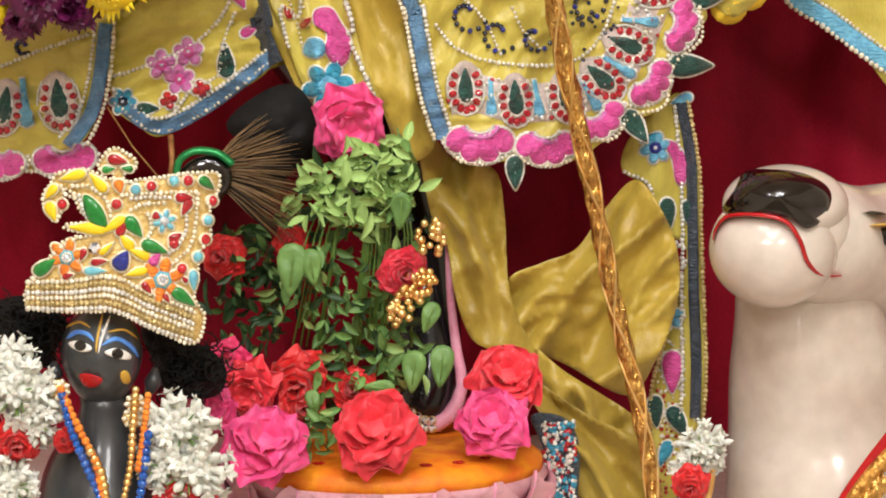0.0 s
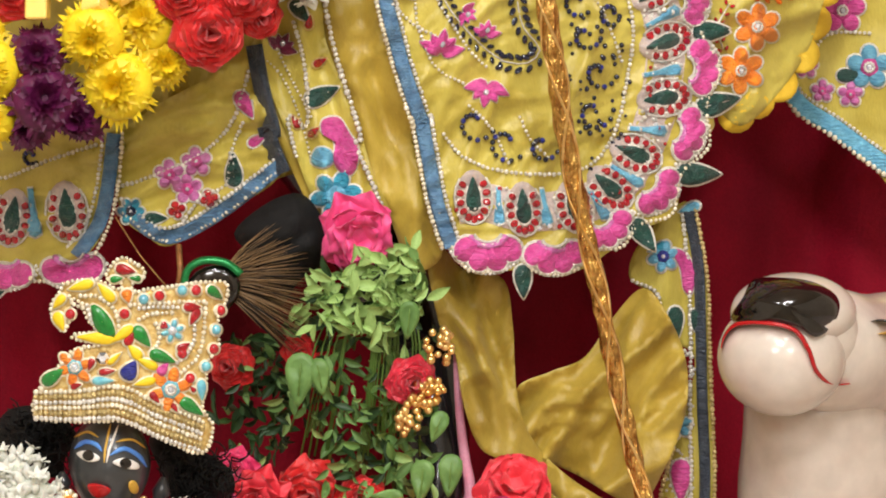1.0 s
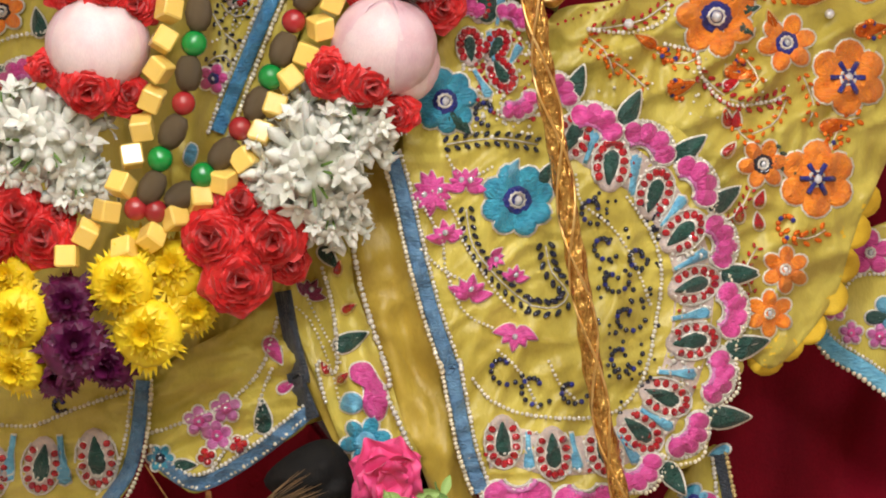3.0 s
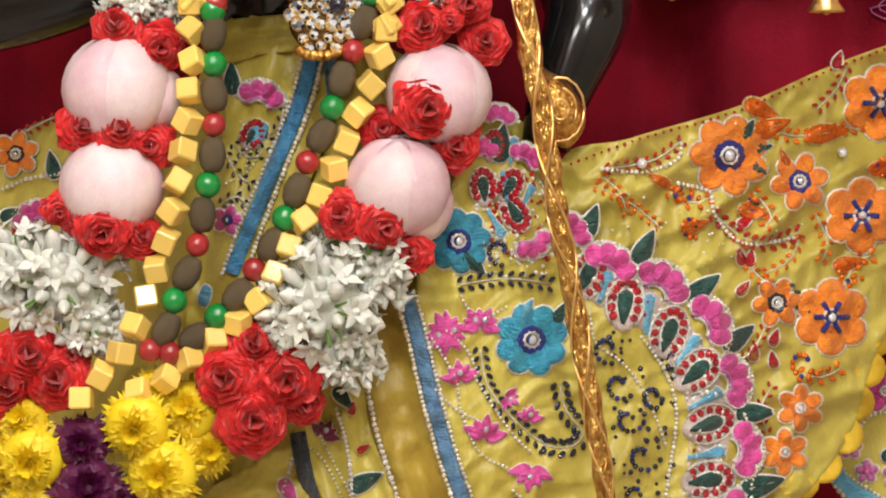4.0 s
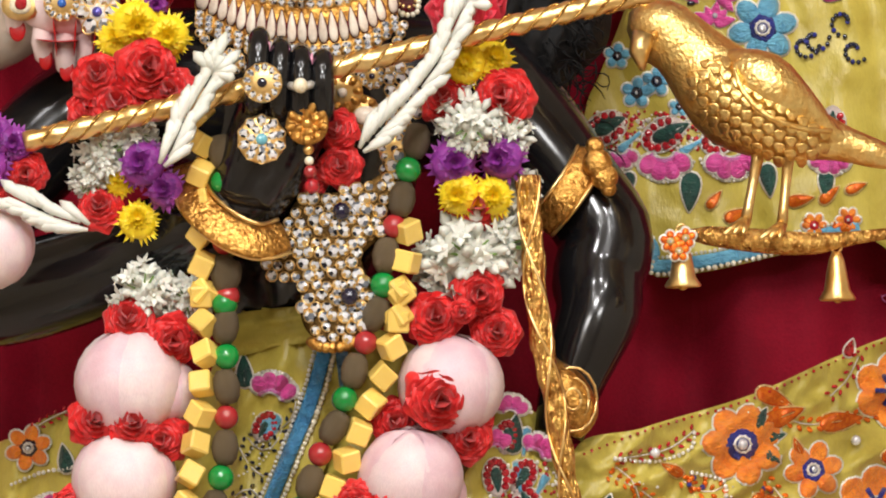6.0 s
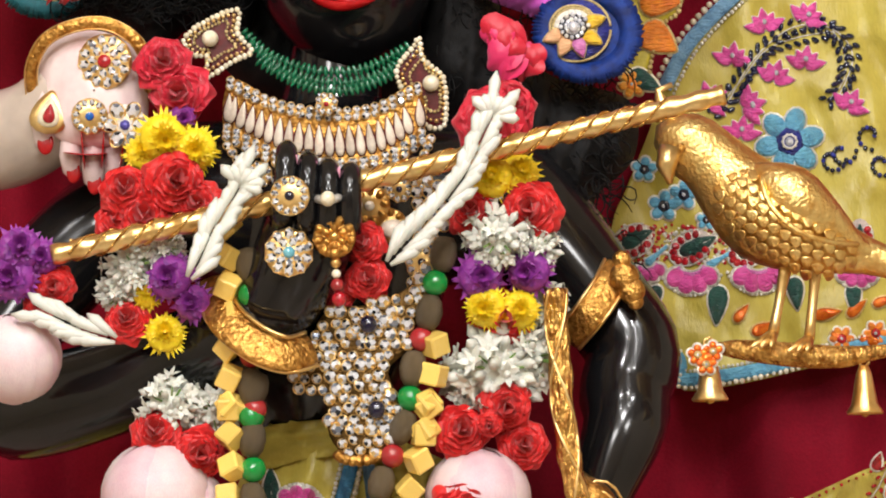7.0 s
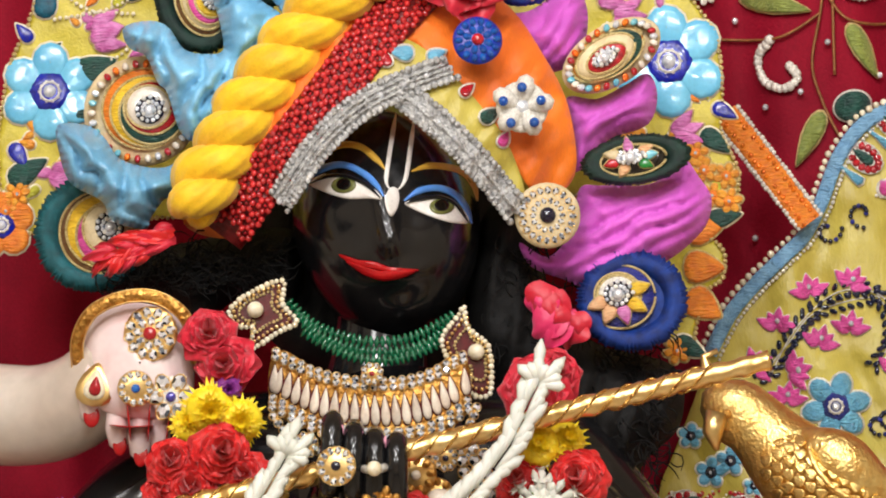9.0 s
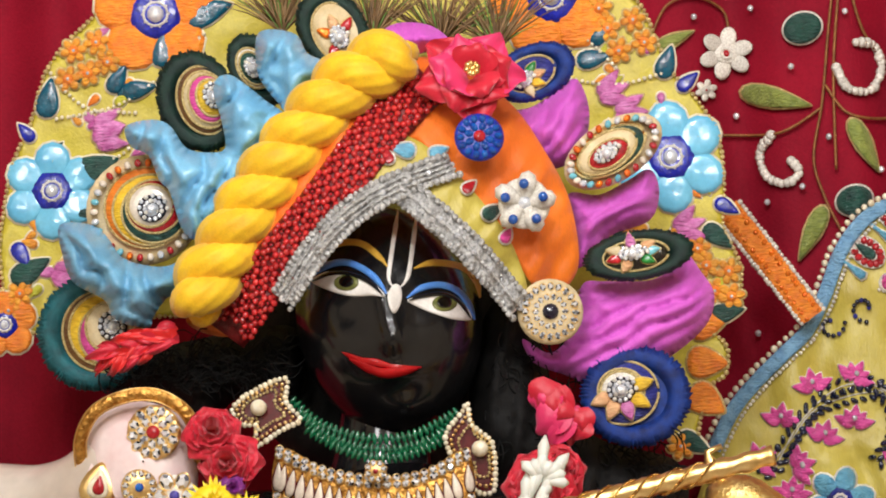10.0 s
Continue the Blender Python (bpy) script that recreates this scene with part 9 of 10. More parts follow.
for p in ([(0.1634, 2.2257), (0.1542, 2.2131), (0.1577, 2.1955), (0.1722, 2.1884), (0.1833, 2.1966), (0.1773, 2.2056)], [(0.2150, 2.2758), (0.2228, 2.2602), (0.2397, 2.2573), (0.2492, 2.2743), (0.2437, 2.2921), (0.2310, 2.2948)]):
    chain(back_curtain, lo_c, p, SILVER, 0.004, 0.0042, 0.001, name="sequin_swirl")
for c, r in (((0.1910, 2.3075), 36), ((0.2234, 2.1733), 34)):
    blot(back_curtain, lo_c, ring(c, r * G, r * 0.8 * G, 0.3, 9), GREEN)
random.seed(8)
b = Build()
for c in ((0.1523, 2.3246), (0.1809, 2.2782), (0.1377, 2.2416), (0.2068, 2.2230), (0.1579, 2.1747), (0.1663, 2.1295), (0.1463, 2.0753), (0.1092, 2.3199), (0.2237, 2.3193), (0.2450, 2.1962), (0.1849, 2.1857), (0.1490, 2.1483)):
    bead(b, c, 0.0028, FAIR, lo_c)
part("sequin_dot", b, back_curtain)
b = Build()
cord(b, [tuple(q) for q in smooth_line([(0.3001, 1.7473), (0.2840, 1.7434), (0.2964, 1.7360), (0.3091, 1.7366), (0.2903, 1.7454), (0.3138, 1.7617)], 0.004)], 0.0007, ORCHID, lo_c)
part("thread_loop", b, back_curtain)

# ---------------------------------------------------------------- small statue with jewelled crown
HC = (-0.2577, 1.1181)


def face2(u, v):
    x, z = (u - HC[0]) / 0.031, (v - HC[1]) / 0.040
    d = 0.255 + 0.03 * math.sqrt(max(0.0, 1 - min(1.0, x * x + z * z)))
    x, z = u - HC[0] + 0.003, v - HC[1]
    return d + 0.006 * math.exp(-(x / 0.003) ** 2 - ((z + 0.006) / 0.008) ** 2)


b = Build()
rows = []
for i in range(31):
    a = math.pi * i / 30
    row = []
    for j in range(36):
        t = 2 * math.pi * j / 36
        x, y, z = math.sin(a) * math.cos(t), math.sin(a) * math.sin(t), math.cos(a)
        u, v = HC[0] + 0.031 * x * (1 - 0.12 * max(0, -z)), HC[1] + 0.040 * z
        row.append(F(u, v, face2(u, v) if y > 0.15 else 0.255 + 0.03 * y))
    rows.append(row)
SLATE = mat("dark_grey_stone", (60, 62, 64), 0.3, c2=(40, 42, 45), scale=40, fine=120, bump=0.05, coat=0.3, spread=0)
b.grid(rows, SLATE, True)
limb(b, [((-0.2558, 1.0913), 0.25, 0.018), ((-0.2561, 1.0696), 0.25, 0.018), ((-0.2563, 1.0522), 0.245, 0.03), ((-0.2587, 1.0218), 0.24, 0.042), ((-0.2593, 0.9737), 0.24, 0.05)], SLATE, 20)
limb(b, [((-0.2940, 1.1130), 0.25, 0.002), ((-0.2928, 1.1065), 0.252, 0.006), ((-0.2921, 1.0956), 0.25, 0.002)], SLATE, 8)
limb(b, [((-0.2172, 1.1086), 0.25, 0.002), ((-0.2186, 1.0978), 0.252, 0.007), ((-0.2230, 1.0870), 0.25, 0.002)], SLATE, 8)
stroke([(-0.2844, 1.1302), (-0.2766, 1.1354), (-0.2681, 1.1337), (-0.2635, 1.1281)], 0.00379, BLUEP, 0.0012, face2)
stroke([(-0.2576, 1.1251), (-0.2469, 1.1302), (-0.2363, 1.1251), (-0.2299, 1.1164)], 0.00379, BLUEP, 0.0012, face2)
stroke([(-0.2847, 1.1389), (-0.2744, 1.1432), (-0.2660, 1.1389)], 0.00210, OCHRE, 0.001, face2)
stroke([(-0.2532, 1.1354), (-0.2404, 1.1371), (-0.2298, 1.1302)], 0.00210, OCHRE, 0.001, face2)
shape([(-0.2831, 1.1268), (-0.2746, 1.1289), (-0.2653, 1.1242), (-0.2670, 1.1207), (-0.2755, 1.1207)], 0.0005, WHITEP, 0.0008, face2)
shape([(-0.2559, 1.1199), (-0.2469, 1.1233), (-0.2363, 1.1190), (-0.2364, 1.1143), (-0.2475, 1.1156)], 0.0005, WHITEP, 0.0008, face2)
for c in ((-0.2738, 1.1251), (-0.2457, 1.1190)):
    shape(ring(c, 0.00463, 0.00421, 0, 10), 0.0005, BLACKP, 0.0016, face2)
stroke([(-0.2565, 1.1497), (-0.2609, 1.1302), (-0.2619, 1.1194)], 0.00210, OCHRE, 0.001, face2)
stroke([(-0.2509, 1.1484), (-0.2575, 1.1302), (-0.2602, 1.1194)], 0.00210, WHITEP, 0.001, face2)
shape([(-0.2749, 1.1026), (-0.2664, 1.1034), (-0.2570, 1.0991), (-0.2622, 1.0935), (-0.2707, 1.0939)], 0.0015, REDP, 0.001, face2)
shape(ring((-0.2399, 1.1008), 0.00379, 0.00547, 0.3, 10), 0.0008, OCHRE, 0.001, face2)
solo("small_statue", b, "small dark stone statue with painted face beside the throne", "statue")
wig2 = thing("small_wig", F(*(-0.2491, 1.1216), 0.22), "fluffy black hair of the small statue", "hair")
puff("hair_mass", [(-0.3382, 1.1561), (-0.3083, 1.1626), (-0.2829, 1.1432), (-0.2917, 1.1216), (-0.2940, 1.1086), (-0.3175, 1.1130), (-0.3387, 1.1216)], 0.2, 0.03, HAIR, wig2, 0.004, 0.02, 30)
puff("hair_mass", [(-0.2276, 1.1389), (-0.1936, 1.1302), (-0.1723, 1.1194), (-0.1631, 1.1043), (-0.1704, 1.0870), (-0.1940, 1.0848), (-0.2110, 1.0913), (-0.2193, 1.1130)], 0.2, 0.03, HAIR, wig2, 0.004, 0.02, 30)
b = Build()
for lo, hi in (((-0.3388, 1.1130), (-0.2870, 1.1561)), ((-0.2196, 1.0870), (-0.1638, 1.1259))):
    for _ in range(120):
        u, v = random.uniform(lo[0], hi[0]), random.uniform(lo[1], hi[1])
        a = random.uniform(0, 6.28)
        b.tube([F(u + 0.014 * t * math.cos(a + t), v + 0.014 * t * math.sin(a + t), 0.228 + 0.01 * math.sin(3 * t)) for t in (0, 0.4, 0.8, 1.1)], 0.0006, HAIR, 4)
tagged(part("hair_strand", b, wig2), kind="stuff")

# crown
crown = thing("jewelled_crown", F(*(-0.2488, 1.1475), 0.27), "tall golden crown covered with coloured stones and pearl rows", "crown")
CR = [(-0.3118, 1.154), (-0.3124, 1.1712), (-0.2942, 1.1948), (-0.283, 1.2056), (-0.263, 1.2099), (-0.2838, 1.2141), (-0.2812, 1.2176), (-0.2629, 1.2197), (-0.2734, 1.2291), (-0.2767, 1.2398), (-0.2838, 1.2433), (-0.287, 1.2283), (-0.2913, 1.2197), (-0.2989, 1.2291), (-0.3004, 1.2386), (-0.2935, 1.2497), (-0.29, 1.2557), (-0.2688, 1.2591), (-0.2561, 1.2539), (-0.2477, 1.2514), (-0.2493, 1.2582), (-0.2582, 1.2599), (-0.2568, 1.2668), (-0.2461, 1.2753), (-0.2314, 1.2668), (-0.2306, 1.2608), (-0.2383, 1.2582), (-0.2384, 1.2497), (-0.2265, 1.2514), (-0.2052, 1.2539), (-0.1861, 1.2565), (-0.1688, 1.2557), (-0.1689, 1.2428), (-0.1749, 1.2334), (-0.1751, 1.2077), (-0.1824, 1.197), (-0.1855, 1.1733), (-0.1869, 1.1604), (-0.1798, 1.1462), (-0.1893, 1.1268), (-0.2254, 1.141), (-0.2488, 1.151), (-0.2786, 1.151)]
CBASE = mat("cream_gold_brocade", (226, 204, 140), 0.35, 0.35, c2=(196, 150, 66), scale=260, fine=700, bump=0.7)


def s_crown(u, v):
    x = (u - HC[0] - 0.012) / 0.075
    return 0.262 + 0.028 * math.sqrt(max(0.0, 1 - min(1, x * x)))


cloth("body", CR, s_crown, CBASE, crown, thick=0.006, step=0.005, soft=True)
chain(crown, s_crown, CR, PEARL, 0.0036, 0.0016, 0.002, True, "pearl_edge")
for k, line in enumerate(([(-0.3124, 1.1733), (-0.2804, 1.1742), (-0.2493, 1.1772), (-0.2188, 1.1639), (-0.187, 1.1505)], [(-0.3124, 1.1694), (-0.2805, 1.1699), (-0.2494, 1.1723), (-0.2189, 1.1589), (-0.1877, 1.1462)], [(-0.3125, 1.1654), (-0.2805, 1.1656), (-0.2494, 1.1674), (-0.2189, 1.1539), (-0.1884, 1.1419)], [(-0.3125, 1.1615), (-0.2806, 1.1613), (-0.2495, 1.1625), (-0.219, 1.1489), (-0.1892, 1.1376)], [(-0.3126, 1.1575), (-0.2806, 1.157), (-0.2496, 1.1576), (-0.219, 1.1439), (-0.1899, 1.1333)], [(-0.3126, 1.1535), (-0.2807, 1.1527), (-0.2496, 1.1527), (-0.2191, 1.1389), (-0.1906, 1.1289)])):
    chain(crown, s_crown, line, (PEARL, GOLDT, SILVER)[k % 3], 0.0036, 0.0019, 0.0025, name="pearl_row")
for c, r, n, mp, mc in (((-0.2832, 1.1923), 0.0142, 6, ORANGE, AQUA), ((-0.2111, 1.1751), 0.0168, 6, ORANGE, AQUA), ((-0.2094, 1.2197), 0.0088, 6, AQUA, FAIR)):
    flower(crown, s_crown, c, r, n, mp, mc, 0.3, PEARL, FAIR, "stone_flower", 0.8)
s_set = lambda u, v: s_crown(u, v) + 0.0012
blot(crown, s_set, [(-0.2707, 1.2394), (-0.2631, 1.2377), (-0.2547, 1.2274), (-0.2523, 1.2154), (-0.2608, 1.2146), (-0.2684, 1.224)], EMER, PEARL, 0.003, "set_stone")
for c, l, a, w, m in (((-0.2901, 1.2471), 0.0137, -131, 0.45, LEMON), ((-0.268, 1.2565), 0.0202, -165, 0.35, LEMON), ((-0.2529, 1.242), 0.0185, 132, 0.40, LEMON), ((-0.2971, 1.2343), 0.0157, -68, 0.50, LEMON), ((-0.2515, 1.2137), 0.0306, 177, 0.28, LEMON), ((-0.2386, 1.2231), 0.0210, -145, 0.35, LEMON), ((-0.233, 1.1983), 0.0149, 132, 0.50, LEMON), ((-0.2203, 1.1914), 0.0186, 156, 0.35, LEMON), ((-0.2221, 1.1828), 0.0175, -166, 0.35, LEMON), ((-0.2585, 1.194), 0.0139, 42, 0.30, LEMON), ((-0.2459, 1.1828), 0.0170, 59, 0.70, NAVY), ((-0.2386, 1.2231), 0.0198, -51, 0.50, EMER), ((-0.227, 1.2034), 0.0218, -21, 0.42, EMER), ((-0.308, 1.1794), 0.0209, 35, 0.45, EMER), ((-0.2043, 1.1682), 0.0220, -36, 0.42, EMER), ((-0.1824, 1.2531), 0.0145, -41, 0.50, EMER), ((-0.2561, 1.2582), 0.0103, 9, 0.50, EMER), ((-0.2323, 1.2591), 0.0094, 175, 0.50, EMER), ((-0.2706, 1.1819), 0.0171, 0, 0.35, AQUA), ((-0.188, 1.1828), 0.0163, -88, 0.40, AQUA), ((-0.2517, 1.2676), 0.0156, -13, 0.50, RUBY), ((-0.2443, 1.2514), 0.0106, -77, 0.70, ORANGE), ((-0.2011, 1.2377), 0.0135, 0, 0.50, RUBY), ((-0.1893, 1.2368), 0.0145, -118, 0.45, RUBY), ((-0.2057, 1.2043), 0.0112, 33, 0.60, RUBY), ((-0.2447, 1.2086), 0.0131, 58, 0.50, RUBY), ((-0.2203, 1.1862), 0.0122, 51, 0.60, PINK), ((-0.2182, 1.2249), 0.0064, -24, 0.90, RUBY), ((-0.2695, 1.1991), 0.0100, -110, 0.50, RUBY), ((-0.2654, 1.188), 0.0129, 8, 0.40, RUBY), ((-0.2868, 1.1768), 0.0090, 17, 0.50, RUBY), ((-0.2264, 1.1733), 0.0109, -52, 0.50, RUBY), ((-0.2103, 1.1647), 0.0081, -59, 0.50, RUBY), ((-0.1924, 1.1733), 0.0060, 134, 0.60, RUBY)):
    leaf(crown, s_set, c, l, a, w, m, PEARL, "set_stone")
for c, m in (((-0.2308, 1.2437), AQUA), ((-0.2019, 1.2505), AQUA), ((-0.1767, 1.2206), AQUA), ((-0.1845, 1.1927), AQUA), ((-0.2189, 1.2463), RUBY), ((-0.1913, 1.2505), RUBY), ((-0.1732, 1.2351), RUBY), ((-0.1785, 1.206), RUBY), ((-0.2453, 1.2326), RUBY), ((-0.1965, 1.1837), RUBY), ((-0.2861, 1.2326), RUBY), ((-0.2023, 1.2026), RUBY)):
    b = Build()
    pad(b, ring(c, 0.0056, 0.0056, 0, 10), 0.0014, PEARL, s_crown)
    b.ball(F(*c, s_crown(*c) + 0.003), (0.0036, 0.003, 0.0036), m, 10, 6)
    part("round_stone", b, crown)
random.seed(77)
for p in ([(-0.241, 1.2394), (-0.2138, 1.2411), (-0.1858, 1.242)], [(-0.1842, 1.2403), (-0.186, 1.2163), (-0.1913, 1.1991), (-0.2033, 1.188)], [(-0.1927, 1.2386), (-0.1928, 1.2163), (-0.1981, 1.2026), (-0.2066, 1.1957)], [(-0.2343, 1.2368), (-0.2215, 1.2377), (-0.2054, 1.2377)], [(-0.2343, 1.2283), (-0.2258, 1.2326), (-0.2097, 1.2334)], [(-0.2218, 1.2077), (-0.2192, 1.2163), (-0.2216, 1.2249)], [(-0.2783, 1.2463), (-0.2647, 1.2454), (-0.2521, 1.2343), (-0.2497, 1.2197)], [(-0.2733, 1.2394), (-0.2692, 1.2249), (-0.26, 1.2137)], [(-0.2868, 1.2463), (-0.2826, 1.2398), (-0.2767, 1.2377)], [(-0.3081, 1.1755), (-0.2908, 1.197), (-0.2779, 1.2056)]):
    chain(crown, s_crown, p, random.choice((PEARL, PEARL, SILVER)), 0.0037, 0.0017, 0.0028, name="pearl_row")
put("crystal", random.choice(GEMS), at((-0.2619, 1.1991), s_crown(*(-0.2619, 1.1991)) + 0.003, 0.0052), crown)

# small statue's necklaces and flowers
for label, m, p, r in (("string of blue glass beads", BLUEJ, [(-0.2879, 1.0870), (-0.2818, 1.0609), (-0.2714, 1.0348), (-0.2610, 1.0087), (-0.2570, 0.9868)], 0.0032), ("second string of blue glass beads", BLUEJ, [(-0.2233, 1.0566), (-0.2265, 1.0305), (-0.2311, 0.9999)], 0.0036), ("orange silk cord necklace", ORANGE, [(-0.2887, 1.0913), (-0.2754, 1.0609), (-0.2629, 1.0348), (-0.2568, 0.9999)], 0.0032), ("gold chain necklace", GOLDS, [(-0.2323, 1.0913), (-0.2348, 1.0609), (-0.2372, 1.0305), (-0.2440, 0.9999)], 0.0030), ("orange silk cord", ORANGE, [(-0.2230, 1.0870), (-0.2262, 1.0609), (-0.2308, 1.0305)], 0.0026), ("gold tassel chain", GOLDS, [(-0.2671, 1.0435), (-0.2587, 1.0261), (-0.2547, 0.9999)], 0.0034)):
    j = thing("small_necklace", F(*p[0], 0.28), label + " on the small statue", "necklace", "small necklaces")
    for q in smooth_line(p, r * 1.7):
        b = Build()
        b.ball(F(q.x, q.y, 0.288), r * random.uniform(0.85, 1.1), m, 8, 6)
        part("bead", b, j)
for label, spots in (("white jasmine garland with red rose beside the small statue", (("tuberose", (-0.3178, 1.0913), 76, 0.27), ("tuberose", (-0.3303, 1.1086), 60, 0.26), ("tuberose", (-0.3095, 1.0696), 60, 0.27), ("rose", (-0.3226, 1.0501), 52, 0.28), ("tuberose", (-0.3274, 1.0174), 60, 0.28), ("rose", (-0.2862, 1.0522), 26, 0.28))), ("white jasmine and red rose garland of the small statue", (("tuberose", (-0.1984, 1.0609), 72, 0.27), ("tuberose", (-0.1901, 1.0305), 80, 0.27), ("tuberose", (-0.2115, 1.0348), 60, 0.27), ("rose", (-0.1968, 1.0065), 62, 0.28)))):
    j = thing("small_garland", F(*spots[0][1], 0.27), label, "garland", "small garlands")
    for kind, c, r, d in spots:
        bloom(kind, c, r * G, d, j)
for c in ((-0.2900, 1.0913), (-0.2324, 1.0805), (-0.2347, 1.0696)):
    jewel("small_earring", "small gold earring with pale stones", c, 0.008, 0.275, 8, CREAM, PEARL, GOLDS, category="earring")

# ---------------------------------------------------------------- lotus throne with orange cloth
throne = thing("lotus_throne", F(*(-0.0446, 0.9999), 0.09), "pale pink carved lotus throne with an orange cloth on its seat", "throne")
TC0 = F(*(-0.0445, 1.0460), 0.09)
sq = Matrix.Translation(TC0) @ Matrix.Diagonal((1, 0.95, 1, 1))
ORCL = mat("orange_block_print_cloth", (244, 150, 18), 0.6, c2=(232, 96, 20), scale=60, fine=800, bump=0.3)
PKST = mat("pink_carved_marble", (226, 176, 184), 0.35, c2=(206, 140, 152), scale=30, fine=200, bump=0.1, coat=0.2)
b = Build()
b.lathe([(0.0001, 0.004), (0.06, 0.004), (0.108, 0.002), (0.116, -0.004), (0.117, -0.012), (0.108, -0.016)], ORCL, sq, 56)
part("seat_cloth", b, throne)
b = Build()
b.lathe([(0.117, -0.012), (0.121, -0.016), (0.112, -0.03), (0.095, -0.045), (0.0001, -0.045)], PKST, sq, 56)
part("base", b, throne)
for i in range(15):
    a = 2 * math.pi * i / 15
    b = Build()
    rows = []
    for j in range(7):
        t = j / 6
        w = 0.031 * math.sin(math.pi * (0.22 + 0.62 * t)) ** 0.6
        row = []
        for k in range(7):
            s = 2 * k / 6 - 1
            r = 0.102 + 0.030 * t - 0.012 * t ** 3 + 0.006 * s * s
            row.append(TC0 + Vector((r * math.cos(a) - w * s * math.sin(a), 0.95 * (r * math.sin(a) + w * s * math.cos(a)), -0.046 + 0.036 * t - 0.010 * s * s * t + 0.003 * math.sin(5 * s + i) * t)))
        rows.append(row)
    b.grid(rows, PKST)
    b.tube([r_[3] + (r_[3] - TC0).normalized() * 0.001 for r_ in rows], 0.0012, PINKP, 5)
    part("lotus_petal", b, throne)
for k in range(10):
    a = -0.4 - 0.28 * k
    b = Build()
    for s in range(6):
        t = s * 1.047
        b.ball(TC0 + Vector((0.095 * math.cos(a) + 0.003 * math.cos(t), 0.9 * 0.095 * math.sin(a) + 0.003 * math.sin(t), 0.0035)), (0.0018, 0.0018, 0.0006), REDP, 6, 4)
    part("printed_motif", b, throne)
blooms = ((("open_coral_rose", (-0.0496, 1.0557), 90, 0.2), "large open coral red rose on the orange cloth"), (("open_pink_rose", (-0.1352, 1.0457), 86, 0.21), "large pink rose on the throne edge"), (("open_pink_rose", (0.0376, 1.0631), 76, 0.16), "open pink rose on the throne"), (("open_coral_rose", (0.0487, 1.0965), 78, 0.13), "coral red rose on the throne"), (("rose", (-0.1084, 1.0978), 60, 0.14), "red rose among the leaves"), (("rose", (-0.1064, 1.0783), 48, 0.15), "red rose among the leaves"), (("open_coral_rose", (-0.1469, 1.0913), 58, 0.15), "coral red rose behind the small statue"),
          (("open_pink_rose", (-0.1748, 1.0783), 48, 0.19), "pink rose beside the white garland"), (("rose", (-0.0679, 1.0913), 46, 0.14), "red rose under the leaves"), (("pink_rose", (-0.1638, 1.1130), 40, 0.14), "pink rose behind the hair"), (("rose", (-0.1663, 1.1927), 44, 0.1), "red rose beside the crown"), (("open_pink_rose", (-0.0694, 1.2932), 74, 0.13), "hot pink rose hanging below the skirt"), (("rose", (-0.0952, 1.1948), 32, 0.11), "red rosebud among the leaves"), (("crimson_rose", (-0.0294, 1.1798), 46, 0.15), "coral red rosebud in the leaf garland"), (("rose", (-0.1143, 1.2034), 34, 0.11), "red rosebud behind the leaves"),
          (("rose", (0.1877, 1.0174), 38, 0.13), "small red rose at the cow's neck"), (("tuberose", (0.1973, 1.0479), 52, 0.11), "white jasmine cluster at the cow's neck"), (("tuberose", (0.1846, 1.0305), 40, 0.11), "white jasmine cluster beside the cow"))
for (kind, c, r, d), label in blooms:
    j = thing("single_flower" if kind != "tuberose" else "jasmine_cluster", F(*c, d), label, "flower", "loose flowers")
    flat_ = "throne" in label or "cloth" in label
    bloom(kind, (c[0], c[1] + (0.004 if flat_ else 0)), r * G * (0.95 if flat_ else 1), d, j, rx=-30 if flat_ else 0)

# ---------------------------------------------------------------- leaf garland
# Fresh green, pale green, and a dark copy with the bunch's inner shade coloured in.
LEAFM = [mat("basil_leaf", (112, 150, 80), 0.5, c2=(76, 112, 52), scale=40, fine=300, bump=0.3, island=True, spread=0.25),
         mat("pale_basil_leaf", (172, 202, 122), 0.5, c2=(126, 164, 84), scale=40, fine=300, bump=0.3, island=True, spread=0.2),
         mat("shaded_basil_leaf", (44, 76, 36), 0.5, c2=(26, 50, 22), scale=40, fine=300, bump=0.3, island=True, spread=0.25)]


def leaf_mesh(m):
    b = Build()
    rows = []
    for j in range(6):
        t = j / 5
        w = 0.21 * math.sin(math.pi * (0.04 + 0.94 * t)) ** 0.9
        rows.append([Vector((w * s, t, 0.10 * s * s + 0.16 * t * (1 - t) - 0.22 * t * t + 0.02 * math.sin(9 * t + 3 * s))) for s in (-1, -0.5, 0, 0.5, 1)])
    b.grid(rows, m)
    return b.mesh("leaf")


